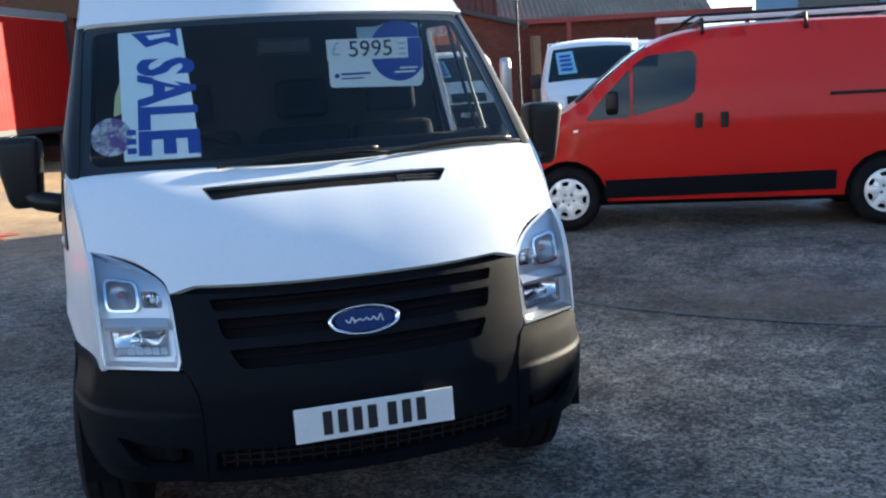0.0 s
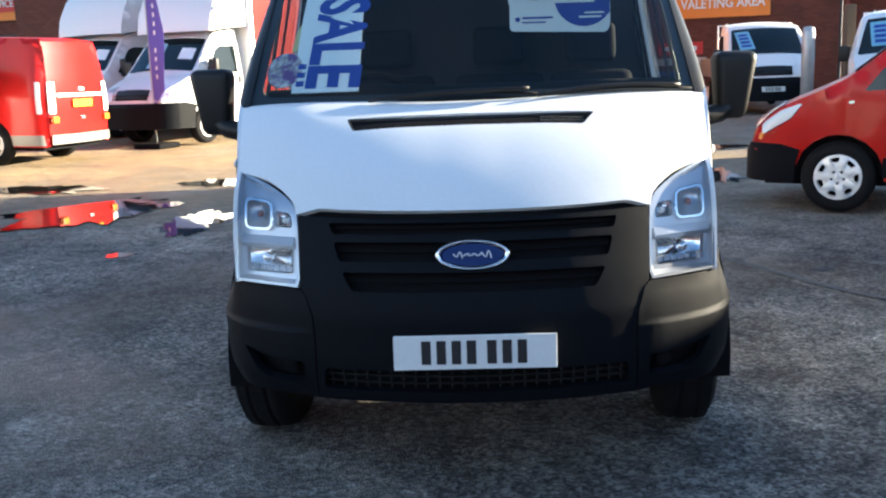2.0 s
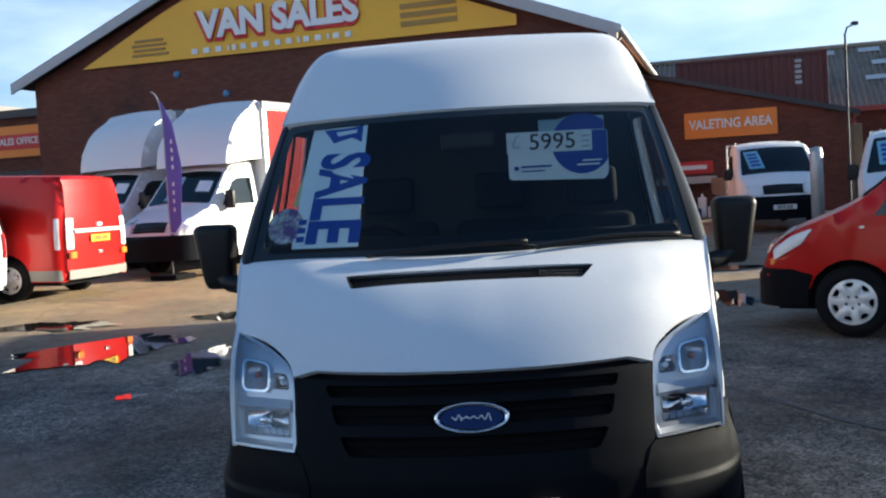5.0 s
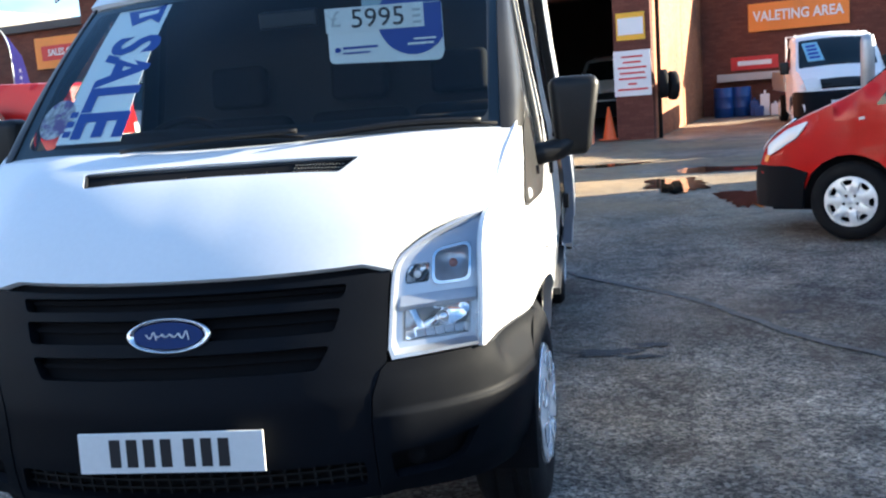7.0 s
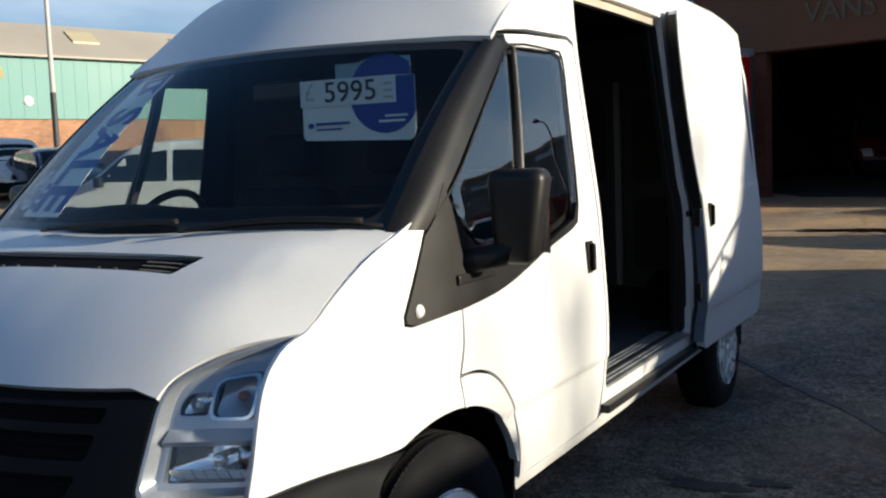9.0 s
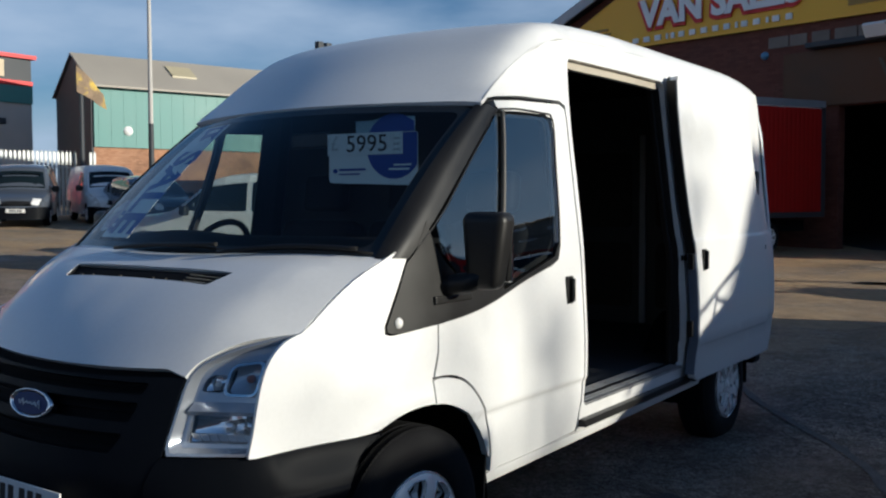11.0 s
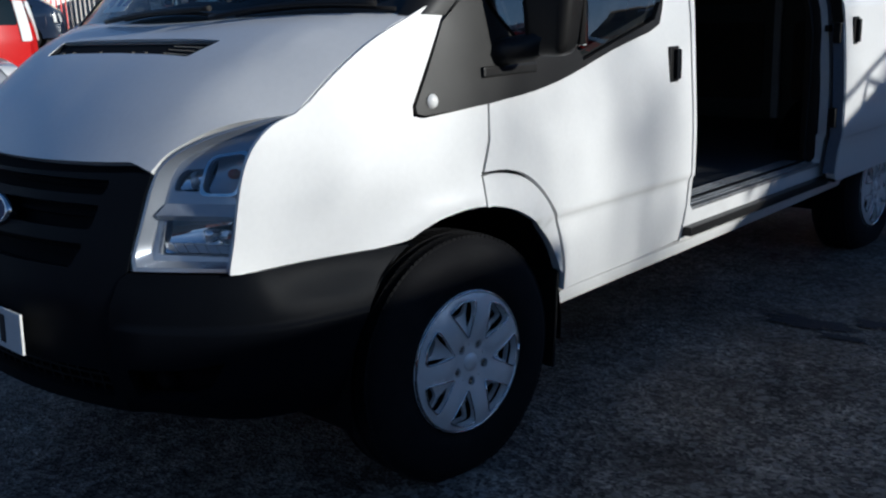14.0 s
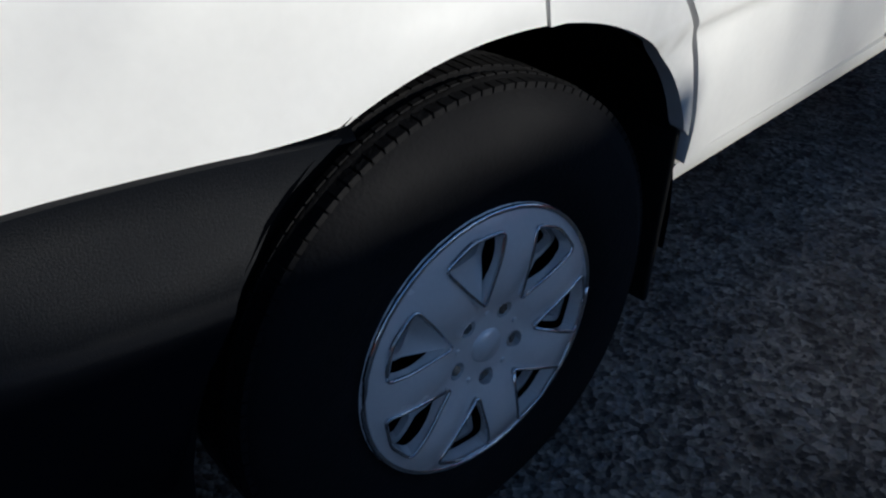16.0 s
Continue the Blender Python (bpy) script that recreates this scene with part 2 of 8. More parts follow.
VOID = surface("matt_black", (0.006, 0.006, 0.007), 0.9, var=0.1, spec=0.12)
# Grey-beige of the sun on the window divider, put into its colour
CHANNEL = surface("sunlit_channel", (0.10, 0.092, 0.078), 0.45, var=0.12, scale=9)
RUBBER = surface("tyre_rubber", (0.007, 0.007, 0.008), 0.85, var=0.2, scale=12, bump=0.25, bump_scale=160, dirt=(0.014, 0.013, 0.012), dirt_at=(0.55, 0.85), spec=0.25)
TRIM_SILVER = surface("silver_wheel_trim", (0.95, 0.93, 0.90), 0.26, metal=0.12, coat=1.0, var=0.04, scale=9, fine=140, dirt=(0.55, 0.52, 0.48), dirt_at=(0.66, 0.95))
CHROME = surface("bright_chrome", (0.82, 0.83, 0.85), 0.07, metal=1.0, var=0.03)
LAMP_SILVER = surface("lamp_housing_silver", (0.46, 0.485, 0.53), 0.24, metal=0.6, var=0.05, scale=8)
ORANGE = surface("amber_bulb", (0.30, 0.09, 0.05), 0.25, var=0.08, spec=0.6)
LAMP_RED = surface("red_lamp_plastic", (0.55, 0.01, 0.01), 0.12, var=0.05, coat=0.6)
LAMP_CLEAR = surface("clear_lamp_plastic", (0.78, 0.78, 0.76), 0.12, var=0.06, coat=0.8)
BADGE_BLUE = surface("badge_blue", (0.010, 0.030, 0.13), 0.35, var=0.06, spec=0.15)
SCREEN = pane_glass("windscreen_glass", (0.80, 0.86, 0.86), 1.5, faces=0.9)
PANE = pane_glass("door_glass", (0.66, 0.72, 0.71), 1.5, faces=5.5)
LENS = pane_glass("headlamp_lens", (0.93, 0.94, 0.95), 1.46)
DARK_GLASS = surface("dark_vehicle_glass", (0.008, 0.013, 0.015), 0.04, var=0.05, spec=0.45)
PLATE_WHITE = surface("plate_white", (0.74, 0.74, 0.72), 0.35, var=0.04, scale=8)
PLATE_YELLOW = surface("plate_yellow", (0.80, 0.50, 0.02), 0.35, var=0.04, scale=8)
INK = surface("black_ink", (0.012, 0.012, 0.014), 0.5, var=0.05)
CARD_WHITE = surface("printed_card_white", (0.76, 0.80, 0.80), 0.6, var=0.05, scale=4)
CARD_BLUE = surface("printed_card_blue", (0.020, 0.050, 0.30), 0.6, var=0.06, scale=4)
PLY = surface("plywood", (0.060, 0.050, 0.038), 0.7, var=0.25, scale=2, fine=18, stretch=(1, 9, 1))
CLOTH = surface("seat_cloth", (0.006, 0.0065, 0.008), 0.95, var=0.2, scale=20, spec=0.2, bump=0.2, bump_scale=300)
FLOOR_GREY = surface("load_floor_mat", (0.045, 0.048, 0.055), 0.7, var=0.2, scale=6)
ALU = surface("scuffed_aluminium", (0.42, 0.43, 0.44), 0.38, metal=0.8, var=0.18, scale=9, stretch=(1, 8, 1), dirt=(0.16, 0.15, 0.14), dirt_at=(0.5, 0.8))

# ---- geometry helpers ----


def soft_plus(v, s=1.5):
    return s * math.log1p(math.exp(max(-30.0, min(30.0, v / s))))


def rise(v, most):
    return soft_plus(v) - soft_plus(soft_plus(v) - most, 3.0)


def ground_z(x, y):
    """The yard is level round the parked van and climbs gently behind it and to its off side."""
    return 0.02 * rise(y - 2, 45) + 0.03 * rise(-x - 3, 32)


def spline(xs, ys):
    """A smooth curve through a table, as a function."""
    xs, ys = list(xs), list(ys)
    d = [(ys[i + 1] - ys[i]) / (xs[i + 1] - xs[i]) for i in range(len(xs) - 1)]
    m = [d[0]] + [0.0 if d[i - 1] * d[i] <= 0 else 2 * d[i - 1] * d[i] / (d[i - 1] + d[i]) for i in range(1, len(d))] + [d[-1]]

    def at(v):
        if v <= xs[0]:
            return ys[0] + m[0] * (v - xs[0])
        if v >= xs[-1]:
            return ys[-1] + m[-1] * (v - xs[-1])
        i = max(j for j in range(len(xs) - 1) if xs[j] <= v)
        h = xs[i + 1] - xs[i]
        t = (v - xs[i]) / h
        return ys[i] * (1 + 2 * t) * (1 - t) ** 2 + h * m[i] * t * (1 - t) ** 2 + ys[i + 1] * t * t * (3 - 2 * t) + h * m[i + 1] * t * t * (t - 1)

    return at


def bow(pts, n=5, closed=False):
    """A smooth line through points (Catmull-Rom)."""
    p = [Vector(q) for q in pts]
    out, last = [], len(p) if closed else len(p) - 1
    for i in range(last):
        a, b, c, d = (p[(i + j) % len(p)] if closed else p[min(max(i + j, 0), len(p) - 1)] for j in (-1, 0, 1, 2))
        for s in range(n):
            t = s / n
            out.append(0.5 * (2 * b + (c - a) * t + (2 * a - 5 * b + 4 * c - d) * t * t + (3 * b - a - 3 * c + d) * t ** 3))
    return [tuple(q) for q in out] + ([] if closed else [tuple(p[-1])])


def rounded(pts, r, n=4):
    """A polygon with its corners rounded by radius r (or by one radius a corner)."""
    out, cnt = [], len(pts)
    for i in range(cnt):
        q, a, b = Vector(pts[i]), Vector(pts[i - 1]), Vector(pts[(i + 1) % cnt])
        rr = r[i] if isinstance(r, (list, tuple)) else r
        u, v = (a - q), (b - q)
        rr = min(rr, u.length * 0.49, v.length * 0.49)
        if rr < 1e-4:
            out.append(tuple(q))
            continue
        s, e = q + u.normalized() * rr, q + v.normalized() * rr
        for j in range(n + 1):
            t = j / n
            out.append(tuple(s * (1 - t) ** 2 + q * 2 * t * (1 - t) + e * t * t))
    return out


def ellipse(cx, cy, rx, ry, n=24):
    return [(cx + rx * math.cos(2 * math.pi * i / n), cy + ry * math.sin(2 * math.pi * i / n)) for i in range(n)]


def arc(cx, cy, r, a0, a1, n=10):
    return [(cx + r * math.cos(radians(a0 + (a1 - a0) * i / n)), cy + r * math.sin(radians(a0 + (a1 - a0) * i / n))) for i in range(n + 1)]


def frange(a, b, s):
    return [a + s * i for i in range(int((b - a) / s) + 1)]


def panel(outer, holes, where, hint, step=0.06, depth=0.012, cuts=((), ()), bm=None, lift=0.0):
    """A pressed sheet: a flat outline with holes, cut into a grid, laid on a curved surface, with its edges turned in.
    where(a, b) gives the place, hint a way that points outwards."""
    bm = bm or bmesh.new()
    layer = bm.verts.layers.float_vector.get("nrm") or bm.verts.layers.float_vector.new("nrm")
    tmp = bmesh.new()
    for loop in (outer, *holes):
        vs = [tmp.verts.new((a, b, 0)) for a, b in loop]
        for i in range(len(vs)):
            tmp.edges.new((vs[i - 1], vs[i]))
    bmesh.ops.triangle_fill(tmp, use_beauty=True, use_dissolve=False, edges=tmp.edges[:])
    xs, ys = [p[0] for p in outer], [p[1] for p in outer]
    st = step if isinstance(step, tuple) else (step, step)
    for axis, lo, hi, extra in ((0, min(xs), max(xs), cuts[0]), (1, min(ys), max(ys), cuts[1])):
        first = math.ceil(lo / st[axis]) * st[axis]
        for v in (*frange(first, hi, st[axis]), *extra):
            if lo + 1e-3 < v < hi - 1e-3:
                no = (1, 0, 0) if axis == 0 else (0, 1, 0)
                bmesh.ops.bisect_plane(tmp, geom=tmp.verts[:] + tmp.edges[:] + tmp.faces[:], dist=1e-5, plane_co=Vector(no) * v, plane_no=no)
    e = 0.004
    aim = hint if callable(hint) else (lambda o, h=Vector(hint): h)

    def place(a, b):
        o = Vector(where(a, b))
        n = (Vector(where(a + e, b)) - Vector(where(a - e, b))).cross(Vector(where(a, b + e)) - Vector(where(a, b - e)))
        n = n.normalized() if n.length > 1e-12 else aim(o).normalized()
        if n.dot(aim(o)) < 0:
            n = -n
        return o + n * lift, n

    made = {}
    for v in tmp.verts:
        o, n = place(v.co.x, v.co.y)
        w = bm.verts.new(o)
        w[layer] = n
        made[v] = (w, o, n)
    for f in tmp.faces:
        ws = [made[v][0] for v in f.verts]
        g = bm.faces.new(ws)
        g.normal_update()
        if g.normal.dot(made[f.verts[0]][2]) < 0:
            g.normal_flip()
        g.smooth = True
    if depth:
        for ed in tmp.edges:
            if len(ed.link_faces) != 1:
                continue
            (_, o0, n0), (_, o1, n1) = made[ed.verts[0]], made[ed.verts[1]]
            mid = sum((made[v][1] for v in ed.link_faces[0].verts), Vector()) / len(ed.link_faces[0].verts)
            out = (o1 - o0).cross(n0).normalized()
            if out.dot((o0 + o1) / 2 - mid) < 0:
                out = -out
            q = [bm.verts.new(c) for c in (o0, o1, o1 - n1 * depth, o0 - n0 * depth)]
            for w in q:
                w[layer] = out
            g = bm.faces.new(q)
            g.normal_update()
            if g.normal.dot(out) < 0:
                g.normal_flip()
            g.smooth = True
    tmp.free()
    return bm


def block(bm, lo, hi, bevel=0.0, seg=2, turn=None):
    """A box between two corners, its edges rounded."""
    m = Matrix.Translation((Vector(lo) + Vector(hi)) / 2) @ Matrix.Diagonal((*(Vector(hi) - Vector(lo)), 1))
    if turn is not None:
        m = turn @ m
    r = bmesh.ops.create_cube(bm, size=1, matrix=m)
    if bevel:
        es = list({e for v in r["verts"] for e in v.link_edges})
        bmesh.ops.bevel(bm, geom=es, offset=bevel, segments=seg, profile=0.6, affect="EDGES")
    return bm


def rod(bm, a, b, r0, r1=None, n=12):
    """A round bar between two places."""
    a, b = Vector(a), Vector(b)
    m = Matrix.Translation((a + b) / 2) @ (b - a).to_track_quat("Z", "Y").to_matrix().to_4x4()
    bmesh.ops.create_cone(bm, cap_ends=True, segments=n, radius1=r0, radius2=r0 if r1 is None else r1, depth=(b - a).length, matrix=m)
    return bm


def pipe(bm, pts, r, n=8):
    """A bent round bar through points."""
    rings = []
    pts = [Vector(p) for p in pts]
    for i, p in enumerate(pts):
        way = (pts[min(i + 1, len(pts) - 1)] - pts[max(i - 1, 0)]).normalized()
        q = way.to_track_quat("Z", "Y").to_matrix()
        rings.append([bm.verts.new(p + q @ Vector((r * math.cos(2 * math.pi * j / n), r * math.sin(2 * math.pi * j / n), 0))) for j in range(n)])
    for a, b in zip(rings, rings[1:]):
        for j in range(n):
            bm.faces.new((a[j - 1], a[j], b[j], b[j - 1])).smooth = True
    bm.faces.new(rings[0])
    bm.faces.new(rings[-1])
    bmesh.ops.recalc_face_normals(bm, faces=bm.faces[:])
    return bm


def lathe(bm, prof, n=48, centre=(0, 0, 0), closed=False):
    """A profile of (radius, x) turned round the x axis."""
    c = Vector(centre)
    rings = [[bm.verts.new(c + Vector((x, r * math.cos(2 * math.pi * j / n), r * math.sin(2 * math.pi * j / n)))) for j in range(n)] for r, x in prof]
    for a, b in list(zip(rings, rings[1:])) + ([(rings[-1], rings[0])] if closed else []):
        for j in range(n):
            bm.faces.new((a[j - 1], a[j], b[j], b[j - 1])).smooth = True
    bmesh.ops.recalc_face_normals(bm, faces=bm.faces[:])
    return bm


def part(name, bm, material, parent=None, label="", smooth=None):
    """Links a bmesh as one mesh object under a thing or part."""
    layer = bm.verts.layers.float_vector.get("nrm")
    normals = [v[layer].copy() for v in bm.verts] if layer else None
    if layer:
        bm.verts.layers.float_vector.remove(layer)
    me = bpy.data.meshes.new(name)
    bm.to_mesh(me)
    bm.free()
    if smooth is not None:
        for p in me.polygons:
            p.use_smooth = smooth
    if normals:
        me.normals_split_custom_set_from_vertices(normals)
    for mt in material if isinstance(material, (list, tuple)) else (material,):
        me.materials.append(mt)
    ob = new(name, me)
    if parent is not None:
        ob.parent = parent
    if label:
        ob["label"] = label
    return ob


def thing(name, label, category, group="", m=None, kind=""):
    ob = new(name)
    ob.empty_display_size = 0.2
    if m is not None:
        ob.matrix_world = m
    return tagged(ob, label, category, group, kind)


def lettering(name, text, size, material, m, parent=None, extrude=0.002, label="", bold=0.0, width=1.0):
    """Built-in font letters as a mesh."""
    cu = bpy.data.curves.new(name, "FONT")
    cu.body, cu.size, cu.extrude, cu.align_x, cu.align_y, cu.offset = text, size, extrude, "CENTER", "CENTER", bold
    cu.resolution_u = 3
    tmp = bpy.data.objects.new(name, cu)
    scene.collection.objects.link(tmp)
    bpy.context.view_layer.update()
    me = bpy.data.meshes.new_from_object(tmp.evaluated_get(bpy.context.evaluated_depsgraph_get()))
    bpy.data.objects.remove(tmp)
    me.name = name
    me.materials.clear()
    me.materials.append(material)
    me.transform(m @ Matrix.Diagonal((width, 1, 1, 1)))
    ob = new(name, me)
    if parent is not None:
        ob.parent = parent
    if label:
        ob["label"] = label
    return ob


# ---- ground ----
gx = sorted({*frange(-16, 12, 0.5), *frange(-60, -16, 2.0), *frange(12, 40, 2.0), -2500, -900, -350, -160, -90, 60, 110, 220, 600, 2500})
gy = sorted({*frange(-8, 26, 0.5), *frange(26, 70, 2.0), *frange(-30, -8, 2.0), -2500, -800, -250, -90, -50, 100, 160, 350, 900, 2500})
bm = bmesh.new()
rows = [[bm.verts.new((x, y, ground_z(x, y) + (0.004 * noise.noise(Vector((x * 0.6, y * 0.6, 0))) if abs(x) < 16 and -8 < y < 26 else 0))) for x in gx] for y in gy]
for a, b in zip(rows, rows[1:]):
    for i in range(len(gx) - 1):
        bm.faces.new((a[i], a[i + 1], b[i + 1], b[i])).smooth = True
tagged(part("ground", bm, TARMAC), "worn grey tarmac yard with cracks, silt, damp patches and painted-in sunlight far back", "ground", kind="structure")

# ---- the white panel van ----
# Its own frame: x across, y rearwards from the front bumper, z up.
sec = spline((0.30, 0.40, 0.47, 0.60, 0.75, 0.90, 1.05, 1.20, 1.30, 1.60, 1.93, 2.08, 2.16, 2.25, 2.35, 2.42), (0.90, 0.93, 0.955, 0.974, 0.984, 0.984, 0.977, 0.965, 0.955, 0.908, 0.858, 0.842, 0.836, 0.827, 0.812, 0.79))
nose = spline((0.10, 0.25, 0.45, 0.60, 0.75, 0.85, 1.00, 1.15, 1.40), (-0.25, -0.163, -0.130, -0.092, -0.054, -0.033, -0.010, 0.0, 0.0))
AXLE_F, AXLE_R, HUB_Z, ARCH_R = 0.956, 4.25, 0.367, 0.454


def side_x(y, z):
    """Half the body's width."""
    w = sec(z) + (nose(y) if y < 1.4 else 0.0) - (0.03 * max(0, y - 4.75) ** 2 / 0.36)
    d = math.hypot(y - AXLE_F, z - HUB_Z)
    w += 0.010 * math.exp(-((d - 0.46) / 0.05) ** 2)
    w += 0.02 * min(1.0, max(0.0, (y - 2.3) / 0.6)) * min(1.0, max(0.0, (z - 1.5) / 0.5))
    if y > 2.3:
        w -= 0.006 / (1 + math.exp(min(60.0, (1.324 - z) / 0.004)))
    if y > 1.2:
        w -= 0.011 / (1 + math.exp((z - 0.725) / 0.005))
    return w


def side(s, out=0.0):
    return lambda y, z: (s * (side_x(y, z) + out), y, z)


face = spline((0.30, 0.42, 0.55, 0.65, 0.75, 0.90, 1.00, 1.13, 1.30), (0.07, 0.02, 0.0, 0.0, 0.020, 0.070, 0.110, 0.200, 0.34))


def plan(x):
    return 0.3 * x * x + 0.2 * x ** 6


def front(x, z):
    return (x, face(z) + plan(x), z)


hood = spline((0.05, 0.13, 0.17, 0.25, 0.35, 0.45, 0.55, 0.66, 0.80), (0.90, 0.993, 1.040, 1.118, 1.195, 1.258, 1.305, 1.345, 1.372))


def bonnet_z(x, y):
    k = 0.70 - 0.22 * min(1, max(0, (y - 0.45) / 0.35))
    x = abs(x)
    crease, rim_ = 0.50 + 0.30 * y, 0.80 + 0.11 * y
    tent = min((x - 0.12) / (crease - 0.12), (rim_ - x) / (rim_ - crease))
    ridge = 0.017 * soft_plus(max(-0.2, tent), 0.03) * min(1.0, max(0.0, (y - 0.14 - 0.24 * x * x) / 0.12)) * min(1.0, max(0.0, (0.86 - y) / 0.25))
    return hood(y - k * plan(x)) + ridge - 0.07 * min(1.0, max(0.0, (0.80 - y) / 0.30)) * soft_plus(x - (0.575 + 0.05 * y), 0.012)


def bonnet(x, y):
    return (x, y, bonnet_z(x, y))


def screen(u, v):
    """The windscreen: u from -1 to 1 across, v from 0 at the scuttle to 1 at the roof."""
    return (u * (0.865 - 0.035 * v), 0.655 + 0.665 * v + (0.155 + 0.025 * v) * u * u, 1.343 + 0.60 * v + 0.03 * math.sin(math.pi * v) - 0.014 * v * u * u)


crest = spline((1.20, 1.32, 1.50, 1.70, 1.90, 2.15, 2.50, 3.00, 4.60, 5.05, 5.20), (1.86, 1.945, 2.080, 2.215, 2.320, 2.395, 2.430, 2.445, 2.445, 2.415, 2.380))
shoulder = spline((1.40, 1.50, 1.60, 1.80, 2.00, 2.30, 3.0, 5.20), (1.90, 1.940, 2.010, 2.135, 2.230, 2.305, 2.325, 2.310))


def roof(u, y):
    """The roof cap: u from -1 to 1 across."""
    y += 0.17 * u * u * max(0.0, min(1.0, (2.3 - y) / 0.8))
    e, top, low = side_x(max(y, 1.45), shoulder(y)), crest(y - 0.17 * u * u * max(0.0, min(1.0, (2.3 - y) / 0.8))), shoulder(y)
    g = 0.20 * u * u + 0.80 * abs(u) ** 20
    return (u * e, y, top + (low - top) * g)


van = thing("panel_van", "white medium-roof panel van with grey bumper and open sliding door", "van")

# Black shell added behind the panels, standing in for the shade in seams
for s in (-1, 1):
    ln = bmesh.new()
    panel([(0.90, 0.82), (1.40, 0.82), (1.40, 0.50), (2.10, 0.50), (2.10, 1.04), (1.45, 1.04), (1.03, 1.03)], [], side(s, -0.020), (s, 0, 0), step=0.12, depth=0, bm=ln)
    part("seam_shade_shell", ln, VOID, van)

# Bonnet
edge = [(-0.83, 0.80)]
lamp_top = bow([(0.590, 0.212), (0.605, 0.245), (0.64, 0.285), (0.70, 0.345), (0.775, 0.41), (0.840, 0.470)], 4)
rear_edge = [(u * 0.897, 0.672 + 0.158 * u * u) for u in [i / 12 for i in range(-12, 13)]]
front_edge = [(x, 0.140 + plan(x) * 0.80) for x in [0.586 * i / 8 for i in range(8, -9, -1)]]
wing_line = bow([(0.840, 0.470), (0.856, 0.58), (0.878, 0.71), (0.899, 0.830)], 3)
out_right = [p for p in lamp_top[:-1]] + wing_line[:-1]
outline = rear_edge + out_right[::-1] + front_edge[1:-1] + [(-x, y) for x, y in out_right]
vent_hole = rounded([(-0.450, 0.545), (-0.420, 0.465), (0.400, 0.465), (0.450, 0.545)], 0.012, 3)
hood_ob = part("bonnet", panel(outline, [vent_hole], bonnet, (0, -0.5, 1), step=0.045, depth=0.02), WHITE, van, "white pressed steel bonnet")
bm = panel(vent_hole, [], lambda x, y: (x, y, bonnet_z(x, y) - 0.011), (0, -0.5, 1), step=0.1, depth=0.004)
vf = bmesh.new()
pipe(vf, [(x * 0.99, 0.505 + (y - 0.505) * 0.92, bonnet_z(x, y) - 0.009) for x, y in vent_hole + vent_hole[:1]], 0.007, 8)
part("vent_frame", vf, BLACK, hood_ob, "black vent surround")
vent = part("bonnet_vent", bm, VOID, hood_ob, "black slotted air intake")
for x in (-0.33, -0.26, -0.09, 0.10, 0.17, 0.27):
    bm = block(bmesh.new(), (x - 0.005, 0.472, bonnet_z(x, 0.475) - 0.016), (x + 0.005, 0.482, bonnet_z(x, 0.482) - 0.004))
    part("vent_rib", bm, BLACK, hood_ob)
bm = bmesh.new()
for i in range(15):
    for j in range(3):
        x, y = 0.255 + i * 0.0105, 0.485 + j * 0.018
        rod(bm, (x, y, bonnet_z(x, y) - 0.012), (x, y, bonnet_z(x, y) - 0.008), 0.0035, n=6)
part("vent_mesh", bm, surface("dull_mesh", (0.10, 0.10, 0.095), 0.6), hood_ob, "dull metal mesh")
# Scuttle below the screen
part("scuttle", panel([(-0.86, 0.64), (0.86, 0.64), (0.86, 0.90), (-0.86, 0.90)], [], lambda x, y: (x, y + 0.16 * x * x / 0.8 + 0.03, 1.326 - 0.03 * x * x), (0, 0, 1), step=0.1, depth=0.01), BLACK, van, "black plastic scuttle")

# Front centre panel with grille slots
lamp_in = [(0.590, 0.992), (0.580, 0.94), (0.577, 0.86), (0.573, 0.762)]
seam = [(0.555, 0.738), (0.532, 0.68), (0.527, 0.60), (0.530, 0.385)]
top = [(0.586 * i / 6, 0.982 + 0.012 * (i / 6) ** 2) for i in range(-6, 7)]
outl = top + lamp_in[1:] + seam + [(-x, z) for x, z in (lamp_in[1:] + seam)[::-1]]
slots = [rounded([(-0.475, 0.972), (0.475, 0.972), (0.462, 0.936), (-0.462, 0.936)], 0.012),
         rounded([(-0.458, 0.912), (0.458, 0.912), (0.440, 0.852), (-0.440, 0.852)], 0.014),
         rounded([(-0.430, 0.818), (0.430, 0.818), (0.395, 0.758), (-0.395, 0.758)], 0.016),
         rounded([(-0.500, 0.500), (0.500, 0.500), (0.505, 0.425), (-0.505, 0.425)], 0.015)]
fc = part("front_bumper", panel(outl, slots, front, (0, -1, 0), step=0.05, depth=0.035), GREY_PLASTIC, van, "dark grey moulded plastic front with three grille slots")
bm = bmesh.new()
panel([(-0.49, 0.745), (0.49, 0.745), (0.57, 0.98), (0.58, 1.06), (-0.58, 1.06), (-0.57, 0.98)], [], lambda x, z: (x, face(z) + plan(x) + 0.045, z), (0, -1, 0), step=0.1, depth=0, bm=bm)
part("grille_backing", bm, VOID, fc)
for zc in (0.955, 0.882, 0.788):
    bm = panel([(-0.46, zc - 0.006), (0.46, zc - 0.006), (0.46, zc + 0.006), (-0.46, zc + 0.006)], [], lambda x, z: (x, face(z) + plan(x) + 0.030, z), (0, -1, 0), step=0.1, depth=0.01)
    part("grille_slat", bm, VOID, fc)
bm = bmesh.new()
